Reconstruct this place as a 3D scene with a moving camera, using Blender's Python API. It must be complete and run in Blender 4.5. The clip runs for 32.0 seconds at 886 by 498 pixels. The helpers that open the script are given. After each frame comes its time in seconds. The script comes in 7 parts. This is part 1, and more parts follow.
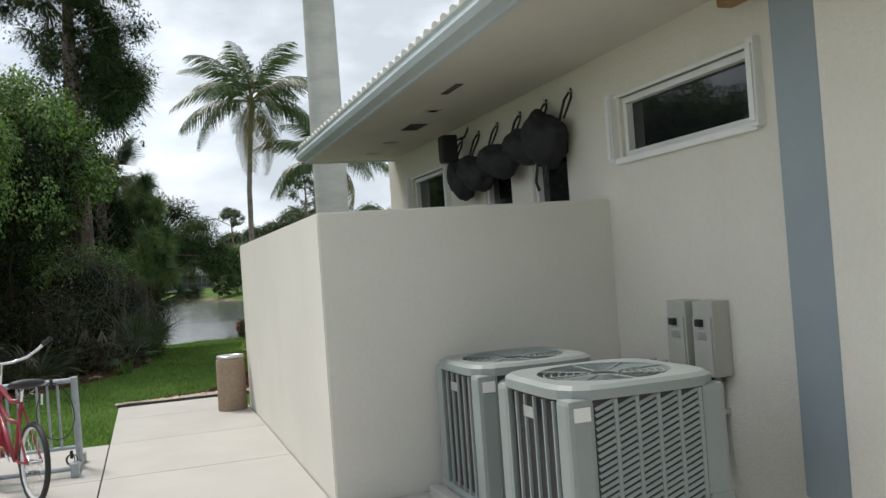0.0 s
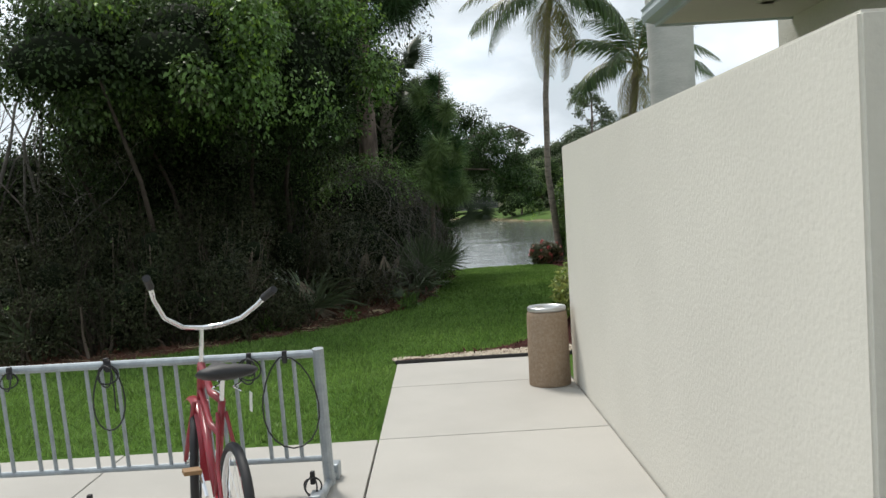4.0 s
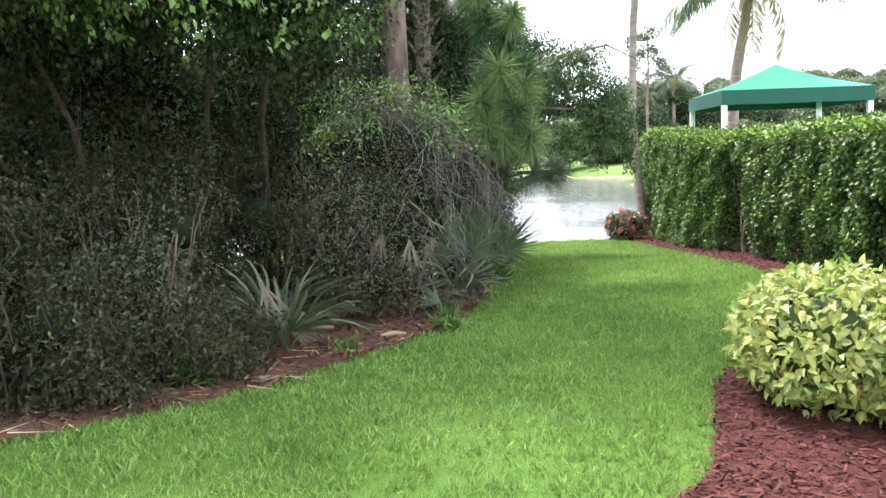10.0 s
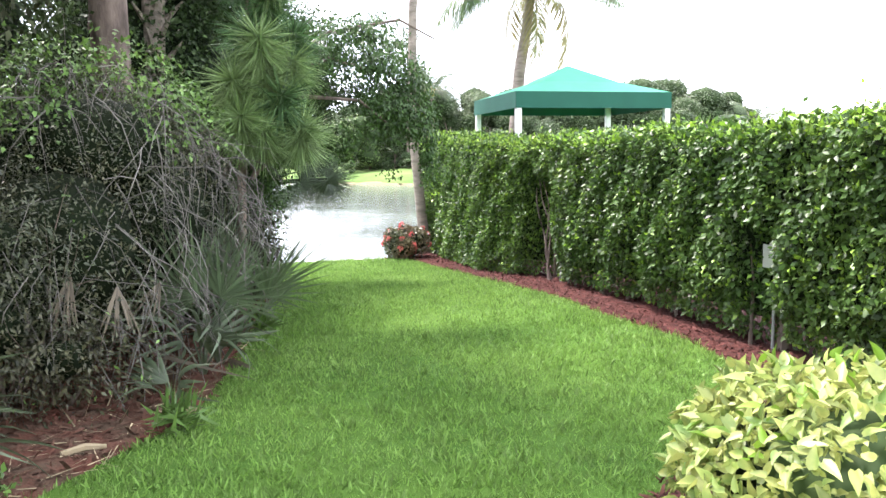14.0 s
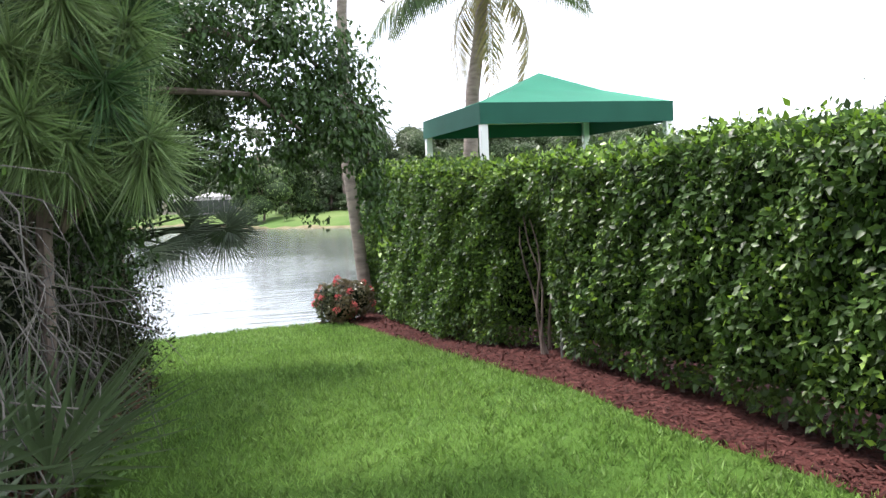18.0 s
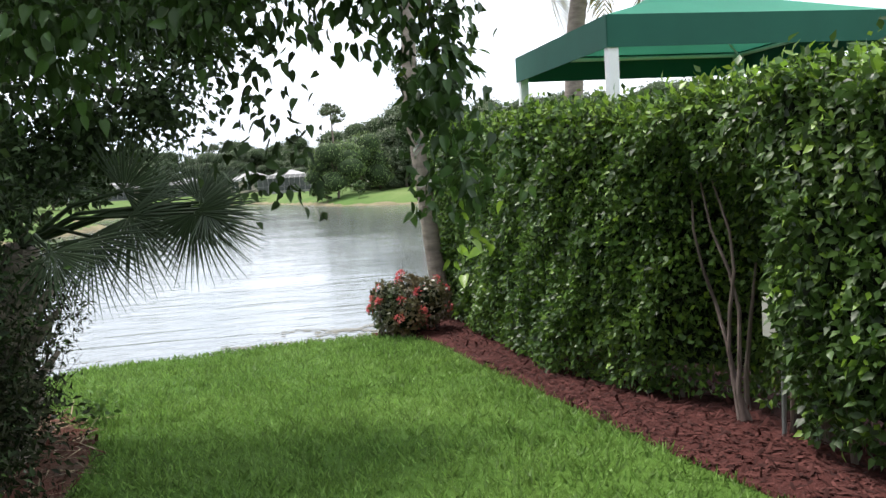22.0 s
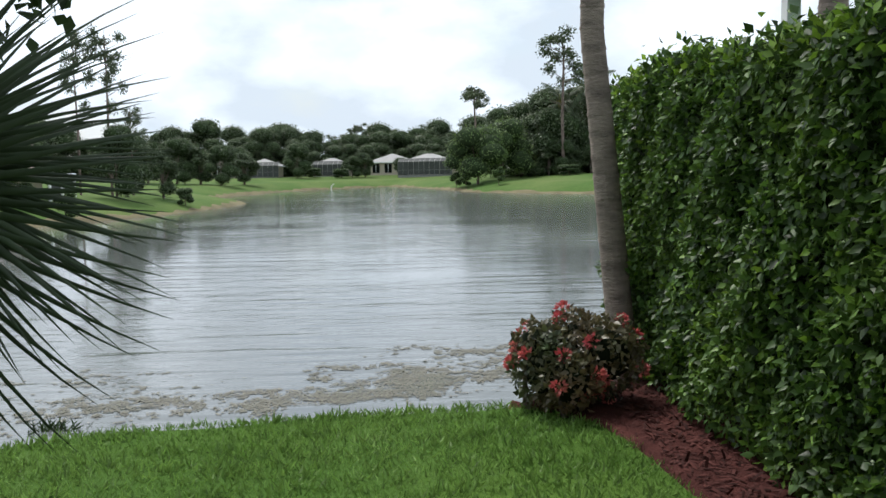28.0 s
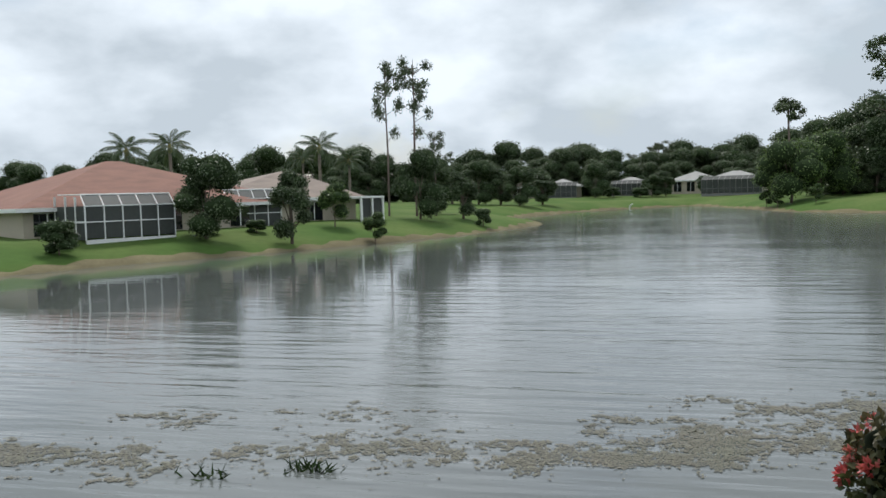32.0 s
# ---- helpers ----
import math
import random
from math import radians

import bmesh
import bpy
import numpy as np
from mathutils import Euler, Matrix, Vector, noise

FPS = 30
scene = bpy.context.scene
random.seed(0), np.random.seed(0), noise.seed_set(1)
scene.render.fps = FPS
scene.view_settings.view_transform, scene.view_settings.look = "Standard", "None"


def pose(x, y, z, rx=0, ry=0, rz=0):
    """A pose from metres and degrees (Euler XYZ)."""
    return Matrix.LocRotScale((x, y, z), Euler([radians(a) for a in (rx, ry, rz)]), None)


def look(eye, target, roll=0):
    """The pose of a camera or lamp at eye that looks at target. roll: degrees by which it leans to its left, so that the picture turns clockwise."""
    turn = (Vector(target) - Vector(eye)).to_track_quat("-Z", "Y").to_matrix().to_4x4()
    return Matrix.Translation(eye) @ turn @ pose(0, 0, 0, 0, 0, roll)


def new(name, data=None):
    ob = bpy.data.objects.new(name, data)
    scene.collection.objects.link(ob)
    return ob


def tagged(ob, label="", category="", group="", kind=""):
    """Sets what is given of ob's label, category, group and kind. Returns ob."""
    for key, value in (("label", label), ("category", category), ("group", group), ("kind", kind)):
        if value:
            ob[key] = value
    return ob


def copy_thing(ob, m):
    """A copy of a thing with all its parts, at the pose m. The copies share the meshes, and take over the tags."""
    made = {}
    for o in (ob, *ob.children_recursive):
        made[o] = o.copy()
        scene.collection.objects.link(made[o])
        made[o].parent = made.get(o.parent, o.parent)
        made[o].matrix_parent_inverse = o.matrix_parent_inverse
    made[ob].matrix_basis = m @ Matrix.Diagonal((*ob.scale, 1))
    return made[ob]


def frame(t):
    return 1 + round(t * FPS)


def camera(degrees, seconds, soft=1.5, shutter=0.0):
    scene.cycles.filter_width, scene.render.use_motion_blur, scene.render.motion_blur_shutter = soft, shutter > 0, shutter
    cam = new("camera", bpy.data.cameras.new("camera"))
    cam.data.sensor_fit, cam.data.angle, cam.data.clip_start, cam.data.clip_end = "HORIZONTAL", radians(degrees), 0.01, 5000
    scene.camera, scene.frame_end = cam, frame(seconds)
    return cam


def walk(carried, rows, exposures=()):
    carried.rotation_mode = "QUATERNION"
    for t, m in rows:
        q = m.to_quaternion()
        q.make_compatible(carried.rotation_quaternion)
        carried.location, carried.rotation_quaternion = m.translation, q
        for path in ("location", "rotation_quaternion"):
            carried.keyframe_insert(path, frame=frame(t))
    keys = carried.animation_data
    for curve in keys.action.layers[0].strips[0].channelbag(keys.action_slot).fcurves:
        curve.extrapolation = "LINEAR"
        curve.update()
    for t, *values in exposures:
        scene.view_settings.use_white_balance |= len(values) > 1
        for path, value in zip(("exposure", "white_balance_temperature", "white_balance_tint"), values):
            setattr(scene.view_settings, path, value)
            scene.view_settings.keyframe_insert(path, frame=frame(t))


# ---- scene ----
cam = camera(54.0, 32.0)
PATH = [
    (0, (-1.218, -11.865, 1.704), (-0.569, -9.973, 1.739), -4.1),
    (0.5, (-1.098, -11.377, 1.74), (-0.649, -9.428, 1.742), -4.0),
    (1, (-1.024, -10.901, 1.757), (-0.729, -8.923, 1.733), -3.9),
    (1.5, (-1.027, -10.322, 1.732), (-0.844, -8.331, 1.685), -3.7),
    (2, (-1.028, -9.766, 1.72), (-0.925, -7.77, 1.655), -3.6),
    (2.5, (-1.054, -9.24, 1.714), (-0.997, -7.242, 1.633), -3.7),
    (3, (-1.083, -8.761, 1.704), (-1.049, -6.763, 1.612), -3.6),
    (3.5, (-1.126, -8.315, 1.7), (-1.106, -6.318, 1.599), -3.6),
    (4, (-1.187, -7.898, 1.683), (-1.176, -5.901, 1.581), -3.4),
    (4.5, (-1.186, -7.489, 1.641), (-1.194, -5.492, 1.538), -4.8),
    (6.5, (-1.334, -5.82, 1.682), (-1.371, -3.824, 1.557), -3.3),
    (7, (-1.342, -5.284, 1.687), (-1.377, -3.289, 1.557), -2.9),
    (7.5, (-1.332, -4.725, 1.684), (-1.369, -2.73, 1.549), -2.5),
    (8, (-1.332, -4.208, 1.696), (-1.374, -2.214, 1.554), -2.3),
    (8.5, (-1.324, -3.7, 1.721), (-1.378, -1.707, 1.564), -2.1),
    (9, (-1.335, -3.146, 1.715), (-1.4, -1.154, 1.541), -2.1),
    (9.5, (-1.349, -2.633, 1.712), (-1.427, -0.644, 1.519), -2.0),
    (10, (-1.371, -2.16, 1.712), (-1.457, -0.173, 1.507), -1.9),
    (10.5, (-1.376, -1.699, 1.707), (-1.464, 0.288, 1.498), -1.9),
    (11, (-1.376, -1.215, 1.702), (-1.436, 0.773, 1.492), -1.7),
    (11.5, (-1.358, -0.733, 1.7), (-1.362, 1.256, 1.486), -1.6),
    (12, (-1.371, -0.291, 1.702), (-1.299, 1.696, 1.484), -1.2),
    (12.5, (-1.365, 0.033, 1.715), (-1.215, 2.015, 1.49), -1.0),
    (13, (-1.329, 0.317, 1.726), (-1.12, 2.292, 1.494), -1.0),
    (13.5, (-1.319, 0.607, 1.727), (-0.979, 2.565, 1.501), -0.8),
    (14, (-1.313, 0.872, 1.72), (-0.854, 2.807, 1.514), -0.6),
    (14.5, (-1.226, 1.162, 1.717), (-0.757, 3.097, 1.532), -1.1),
    (16.5, (-1.092, 2.935, 1.614), (-0.612, 4.868, 1.431), -2.4),
    (17, (-0.939, 3.432, 1.616), (-0.44, 5.362, 1.459), -2.3),
    (17.5, (-0.737, 3.931, 1.632), (-0.209, 5.855, 1.497), -2.4),
    (18, (-0.567, 4.476, 1.639), (0.03, 6.381, 1.52), -2.5),
    (18.5, (-0.407, 5.0, 1.618), (0.275, 6.876, 1.492), -2.3),
    (19, (-0.272, 5.541, 1.594), (0.456, 7.398, 1.455), -2.5),
    (19.5, (-0.127, 6.094, 1.569), (0.585, 7.958, 1.419), -2.4),
    (20, (0.003, 6.605, 1.549), (0.646, 8.492, 1.382), -2.5),
    (20.5, (0.097, 7.034, 1.524), (0.667, 8.943, 1.349), -2.5),
    (21, (0.172, 7.388, 1.545), (0.665, 9.317, 1.357), -2.9),
    (21.5, (0.221, 7.765, 1.545), (0.675, 9.705, 1.369), -3.3),
    (22, (0.288, 8.169, 1.529), (0.712, 10.117, 1.363), -3.3),
    (22.5, (0.332, 8.582, 1.509), (0.733, 10.536, 1.361), -3.6),
    (23, (0.417, 8.978, 1.486), (0.771, 10.941, 1.349), -3.0),
    (23.5, (0.445, 9.367, 1.484), (0.765, 11.337, 1.352), -3.1),
    (24, (0.486, 9.784, 1.481), (0.755, 11.759, 1.326), -2.9),
    (24.5, (0.553, 10.155, 1.467), (0.784, 12.131, 1.261), -3.1),
    (25, (0.604, 10.456, 1.465), (0.792, 12.43, 1.208), -3.5),
    (25.5, (0.642, 10.772, 1.466), (0.813, 12.744, 1.177), -2.3),
    (27.5, (0.703, 11.908, 1.443), (0.832, 13.892, 1.226), -0.8),
    (28, (0.757, 12.165, 1.418), (0.87, 14.154, 1.236), -1.1),
    (28.5, (0.78, 12.426, 1.412), (0.871, 14.417, 1.253), -1.2),
    (29, (0.789, 12.676, 1.419), (0.822, 14.671, 1.282), -1.4),
    (29.5, (0.757, 12.891, 1.417), (0.714, 14.886, 1.294), -1.4),
    (30, (0.763, 13.071, 1.42), (0.657, 15.065, 1.292), -1.4),
    (30.5, (0.782, 13.207, 1.414), (0.663, 15.199, 1.277), -1.6),
    (31, (0.782, 13.338, 1.404), (0.607, 15.326, 1.269), -1.7),
    (31.5, (0.823, 13.49, 1.415), (0.504, 15.461, 1.286), -1.8),
    (32, (0.883, 13.679, 1.462), (0.324, 15.596, 1.341), -1.7),
]
walk(cam, [(t, look(eye, target, roll)) for t, eye, target, roll in PATH], [(0, -0.1, 6370, 13), (4, -0.1, 6370, 11), (7, 0.4, 6370, 12), (9, 1.3, 6340, 16), (10, 2.05, 6200, 21), (11, 2.35, 6180, 22), (13, 2.4, 6180, 21), (14.5, 2.2, 6220, 20), (17, 1.9, 6180, 21), (19, 1.05, 6180, 17), (21, 1.05, 6180, 17), (23, 0.75, 6270, 14), (25, 0.65, 6220, 13), (28, 0.1, 6120, 12), (30, -0.1, 6160, 12), (32, -0.3, 6180, 11)])

# ---- world and light ----
world = bpy.data.worlds.new("overcast_sky")
scene.world = world
world.use_nodes = True
wn, wl = world.node_tree.nodes, world.node_tree.links
wn.clear()
w_out, w_bg = wn.new("ShaderNodeOutputWorld"), wn.new("ShaderNodeBackground")
w_sky = wn.new("ShaderNodeTexSky")
w_sky.sky_type, w_sky.sun_disc = "NISHITA", False
w_sky.sun_elevation, w_sky.sun_rotation = radians(59), radians(-18)
w_sky.air_density, w_sky.dust_density = 1.2, 2.0
w_co, w_map = wn.new("ShaderNodeTexCoord"), wn.new("ShaderNodeMapping")
w_map.inputs["Scale"].default_value = (1.0, 1.0, 1.9)
w_map.inputs["Location"].default_value = (0.35, 0.1, 0.2)
w_no, w_no2 = wn.new("ShaderNodeTexNoise"), wn.new("ShaderNodeTexNoise")
w_no.inputs["Scale"].default_value, w_no.inputs["Detail"].default_value, w_no.inputs["Roughness"].default_value = 2.6, 8, 0.52
w_no2.inputs["Scale"].default_value, w_no2.inputs["Detail"].default_value = 4.6, 9
w_r, w_r2 = wn.new("ShaderNodeValToRGB"), wn.new("ShaderNodeValToRGB")
w_r.color_ramp.elements[0].position, w_r.color_ramp.elements[1].position = 0.30, 0.44
w_r2.color_ramp.elements[0].position, w_r2.color_ramp.elements[1].position = 0.40, 0.62
w_r2.color_ramp.elements[0].color = (5.5, 6.1, 6.45, 1)
w_r2.color_ramp.elements[1].color = (9.0, 9.6, 9.9, 1)
w_mix = wn.new("ShaderNodeMix")
w_mix.data_type = "RGBA"
wl.new(w_co.outputs["Generated"], w_map.inputs["Vector"])
wl.new(w_map.outputs[0], w_no.inputs["Vector"])
wl.new(w_map.outputs[0], w_no2.inputs["Vector"])
wl.new(w_no.outputs["Fac"], w_r.inputs[0])
wl.new(w_no2.outputs["Fac"], w_r2.inputs[0])
wl.new(w_r.outputs[0], w_mix.inputs["Factor"])
wl.new(w_sky.outputs[0], w_mix.inputs["A"])
wl.new(w_r2.outputs[0], w_mix.inputs["B"])
wl.new(w_mix.outputs["Result"], w_bg.inputs["Color"])
w_bg.inputs["Strength"].default_value = 0.13
wl.new(w_bg.outputs[0], w_out.inputs[0])

sun = new("sun", bpy.data.lights.new("sun", "SUN"))
sun.data.energy, sun.data.angle, sun.data.color = 3.4, radians(14), (1.0, 0.94, 0.85)
sun.matrix_world = look((0, 0, 0), (0.27, -0.45, -0.85))


# ---- materials ----
def material(name, colour, rough=0.6, metal=0.0, vary=0.15, scale=8.0, fine=60.0, bump=0.0, bump_scale=80.0, spec=0.5,
             island=0.0, obj=0.0, translucent=0.0, second=None, streak=(1, 1, 1)):
    """A surface with variation at two scales, relief, and optional change from piece to piece."""
    m = bpy.data.materials.new(name)
    m.use_nodes = True
    n, l = m.node_tree.nodes, m.node_tree.links
    p = n["Principled BSDF"]
    co, mp = n.new("ShaderNodeTexCoord"), n.new("ShaderNodeMapping")
    mp.inputs["Scale"].default_value = streak
    l.new(co.outputs["Object"], mp.inputs["Vector"])
    big, small = n.new("ShaderNodeTexNoise"), n.new("ShaderNodeTexNoise")
    big.inputs["Scale"].default_value, big.inputs["Detail"].default_value = scale, 5
    small.inputs["Scale"].default_value, small.inputs["Detail"].default_value = fine, 4
    l.new(mp.outputs[0], big.inputs["Vector"])
    l.new(mp.outputs[0], small.inputs["Vector"])
    mix = n.new("ShaderNodeMix")
    mix.data_type = "RGBA"
    c2 = second or tuple(c * 0.55 for c in colour)
    mix.inputs["A"].default_value, mix.inputs["B"].default_value = (*colour, 1), (*c2, 1)
    ramp = n.new("ShaderNodeMapRange")
    ramp.inputs["From Min"].default_value, ramp.inputs["From Max"].default_value = 0.38, 0.68
    ramp.inputs["To Max"].default_value = min(1.0, vary * 3) if not second else 1.0
    l.new(big.outputs["Fac"], ramp.inputs["Value"])
    l.new(ramp.outputs[0], mix.inputs["Factor"])
    hsv = n.new("ShaderNodeHueSaturation")
    l.new(mix.outputs["Result"], hsv.inputs["Color"])
    val = n.new("ShaderNodeMapRange")
    val.inputs["To Min"].default_value, val.inputs["To Max"].default_value = 1 - vary, 1 + vary
    l.new(small.outputs["Fac"], val.inputs["Value"])
    last = val.outputs[0]
    for amount, kind, out in ((island, "ShaderNodeNewGeometry", "Random Per Island"), (obj, "ShaderNodeObjectInfo", "Random")):
        if amount:
            g, r, mul = n.new(kind), n.new("ShaderNodeMapRange"), n.new("ShaderNodeMath")
            mul.operation = "MULTIPLY"
            r.inputs["To Min"].default_value, r.inputs["To Max"].default_value = 1 - amount, 1 + amount
            l.new(g.outputs[out], r.inputs["Value"])
            l.new(r.outputs[0], mul.inputs[0])
            l.new(last, mul.inputs[1])
            last = mul.outputs[0]
    l.new(last, hsv.inputs["Value"])
    l.new(hsv.outputs[0], p.inputs["Base Color"])
    p.inputs["Roughness"].default_value, p.inputs["Metallic"].default_value = rough, metal
    p.inputs["Specular IOR Level"].default_value = spec
    if bump:
        b, bn = n.new("ShaderNodeBump"), n.new("ShaderNodeTexNoise")
        bn.inputs["Scale"].default_value, bn.inputs["Detail"].default_value = bump_scale, 6
        l.new(mp.outputs[0], bn.inputs["Vector"])
        b.inputs["Strength"].default_value, b.inputs["Distance"].default_value = bump, 0.02
        l.new(bn.outputs["Fac"], b.inputs["Height"])
        l.new(b.outputs[0], p.inputs["Normal"])
    if translucent:
        t, ms = n.new("ShaderNodeBsdfTranslucent"), n.new("ShaderNodeMixShader")
        l.new(hsv.outputs[0], t.inputs["Color"])
        ms.inputs[0].default_value = translucent
        l.new(p.outputs[0], ms.inputs[1])
        l.new(t.outputs[0], ms.inputs[2])
        l.new(ms.outputs[0], n["Material Output"].inputs[0])
    return m


M_STUCCO = material("cream_stucco", (0.66, 0.64, 0.575), 0.9, vary=0.05, scale=0.8, fine=30, bump=0.16, bump_scale=42, spec=0.2)
M_STUCCO2 = material("building_stucco", (0.70, 0.67, 0.59), 0.9, vary=0.05, scale=0.8, fine=30, bump=0.35, bump_scale=50, spec=0.2)
M_SOFFIT = material("soffit_paint", (0.60, 0.57, 0.50), 0.85, vary=0.04, scale=1.5, fine=20, bump=0.15, spec=0.2)
M_CONC = material("pale_concrete", (0.45, 0.435, 0.40), 0.9, vary=0.07, scale=1.1, fine=90, bump=0.2, bump_scale=160, spec=0.2, obj=0.03)
# Joint filler; also the dark painted behind windows and in vent slots.
M_JOINT = material("dark_joint_and_shade", (0.10, 0.10, 0.09), 0.95, vary=0.2, spec=0.1)
M_LAWN = material("lawn_soil", (0.055, 0.115, 0.018), 0.95, vary=0.2, scale=0.7, fine=70, bump=0.8, bump_scale=60, spec=0.1, second=(0.075, 0.14, 0.022))
M_FARLAWN = material("far_lawn", (0.065, 0.118, 0.026), 0.95, vary=0.2, scale=0.12, fine=2, bump=0.3, bump_scale=8, spec=0.1, second=(0.11, 0.15, 0.045))
M_BANK = material("sandy_bank", (0.19, 0.165, 0.095), 0.95, vary=0.25, scale=0.5, fine=6, bump=0.4, bump_scale=6, spec=0.1)
M_BLADE = material("grass_blade", (0.140, 0.245, 0.050), 0.55, vary=0.2, scale=0.8, fine=9, island=0.45, translucent=0.35, spec=0.3, second=(0.19, 0.305, 0.072))
M_MULCH = material("red_mulch", (0.082, 0.029, 0.024), 0.95, vary=0.35, scale=5, fine=90, bump=1.0, bump_scale=60, spec=0.1)
M_CHIP = material("mulch_chip", (0.074, 0.027, 0.022), 0.9, vary=0.2, island=0.6, spec=0.15)
M_LITTER = material("leaf_litter", (0.095, 0.062, 0.042), 0.95, vary=0.4, scale=4, fine=70, bump=1.0, bump_scale=50, spec=0.1, second=(0.13, 0.05, 0.035))
M_STRAW = material("dry_straw", (0.36, 0.29, 0.18), 0.85, vary=0.2, island=0.5, spec=0.2)
M_PEBBLE = material("white_pebble", (0.46, 0.40, 0.31), 0.7, vary=0.15, island=0.35, spec=0.3)
M_EDGING = material("black_edging", (0.02, 0.02, 0.02), 0.6, vary=0.2)
M_GALV = material("galvanised_steel", (0.36, 0.40, 0.43), 0.45, metal=0.5, vary=0.15, scale=12, fine=60, bump=0.05)
M_BLACK = material("black_rubber", (0.018, 0.018, 0.02), 0.6, vary=0.2)
M_CLOTH = material("black_fabric", (0.016, 0.016, 0.019), 0.75, vary=0.3, scale=6, bump=0.3, bump_scale=30)
M_CHROME = material("chrome", (0.75, 0.76, 0.78), 0.15, metal=1.0, vary=0.05)
M_RED = material("red_bicycle_paint", (0.26, 0.016, 0.028), 0.3, vary=0.08, spec=0.6)
M_WHITE = material("white_paint", (0.78, 0.78, 0.76), 0.45, vary=0.05, scale=4)
M_TAN = material("tan_grip", (0.30, 0.18, 0.08), 0.6)
M_AC = material("grey_green_enamel", (0.27, 0.305, 0.29), 0.45, vary=0.06, scale=3, spec=0.4)
M_ACD = material("dark_coil", (0.03, 0.03, 0.03), 0.6, vary=0.2)
M_DUCT = material("blue_grey_paint", (0.27, 0.315, 0.335), 0.5, vary=0.05, scale=2)
M_GUTTER = material("gutter_paint", (0.50, 0.56, 0.57), 0.45, vary=0.05, scale=2)
M_BOX = material("beige_box", (0.42, 0.42, 0.37), 0.5, vary=0.05, scale=5)
M_PVC = material("grey_conduit", (0.22, 0.23, 0.22), 0.5, vary=0.08)
M_GLASS = material("dark_window_glass", (0.012, 0.014, 0.016), 0.03, vary=0.0, spec=0.8)
M_TILE = material("white_roof_tile", (0.70, 0.68, 0.63), 0.8, vary=0.1, scale=4)
M_AGG = material("exposed_aggregate", (0.33, 0.24, 0.165), 0.9, vary=0.35, scale=40, fine=120, bump=0.8, bump_scale=110, spec=0.2, second=(0.40, 0.31, 0.23))
M_ALU = material("brushed_rim", (0.62, 0.62, 0.62), 0.35, metal=0.8, vary=0.08)
# The valance's canvas again, with sunlight painted in as a lighter green.
M_CANOPY = material("sunlit_canvas", (0.085, 0.38, 0.235), 0.7, vary=0.06, scale=2, fine=120, bump=0.1, bump_scale=200, translucent=0.25, spec=0.3)
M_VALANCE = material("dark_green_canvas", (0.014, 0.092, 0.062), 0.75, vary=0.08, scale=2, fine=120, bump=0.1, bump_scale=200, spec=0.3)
M_BARK = material("grey_bark", (0.17, 0.135, 0.11), 0.95, vary=0.3, scale=7, fine=40, bump=1.0, bump_scale=18, streak=(1, 1, 0.25), spec=0.1)
M_PINEBARK = material("pine_bark", (0.22, 0.17, 0.145), 0.95, vary=0.35, scale=6, fine=30, bump=1.0, bump_scale=14, streak=(1, 1, 0.3), spec=0.1, second=(0.09, 0.07, 0.06))
M_PALMBARK = material("palm_bark", (0.30, 0.25, 0.21), 0.95, vary=0.25, scale=5, fine=40, bump=0.7, bump_scale=20, streak=(1, 1, 3), spec=0.1, second=(0.17, 0.14, 0.12))
M_ROYAL = material("royal_palm_bark", (0.50, 0.50, 0.47), 0.85, vary=0.12, scale=2, fine=30, bump=0.3, bump_scale=12, streak=(1, 1, 3), spec=0.2)
# Grey bark darkened in colour for stems standing in shade.
M_UNDERSTEM = material("shaded_undergrowth_stem", (0.060, 0.048, 0.038), 0.95, vary=0.3, island=0.5, spec=0.1)
M_TWIG = material("grey_twig", (0.17, 0.155, 0.14), 0.9, vary=0.25, island=0.5, spec=0.15)
# Near-black: the shade between leaves, put into the colour of the cores.
M_CORE = material("foliage_shade", (0.012, 0.018, 0.008), 0.95, vary=0.4, scale=3, fine=14, bump=1.0, bump_scale=10, spec=0.1)


def leafy(name, colour, second, island=0.45, rough=0.42, translucent=0.3, scale=1.3, spec=0.4):
    return material(name, colour, rough, vary=0.15, scale=scale, fine=7, island=island, translucent=translucent, spec=spec, second=second)


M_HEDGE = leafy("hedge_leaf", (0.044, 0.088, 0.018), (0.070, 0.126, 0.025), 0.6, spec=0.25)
# Hedge leaf lightened in colour for the light at the lake end.
M_HEDGELIT = leafy("lit_hedge_leaf", (0.10, 0.19, 0.028), (0.14, 0.24, 0.036), 0.45)
# New growth; also the sunlit leaves and lit tips painted on the vines.
M_HEDGETIP = leafy("new_and_sunlit_leaf", (0.15, 0.27, 0.025), (0.22, 0.34, 0.04), 0.4)
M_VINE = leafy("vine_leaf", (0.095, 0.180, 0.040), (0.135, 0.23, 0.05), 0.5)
# Vine leaf darkened in colour for its look against the light.
M_ARCH = leafy("backlit_vine_leaf", (0.034, 0.075, 0.016), (0.055, 0.11, 0.022), 0.5)
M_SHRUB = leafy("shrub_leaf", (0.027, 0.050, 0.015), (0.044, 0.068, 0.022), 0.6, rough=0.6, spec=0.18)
# Browner shrub leaf, also darkened for the shade under the vine canopy.
M_UNDER = leafy("shaded_undergrowth_leaf", (0.030, 0.038, 0.018), (0.050, 0.054, 0.026), 0.6, rough=0.65, spec=0.12, translucent=0.15)
M_OLIVE = leafy("olive_green_leaf", (0.065, 0.112, 0.030), (0.095, 0.145, 0.040), 0.5)
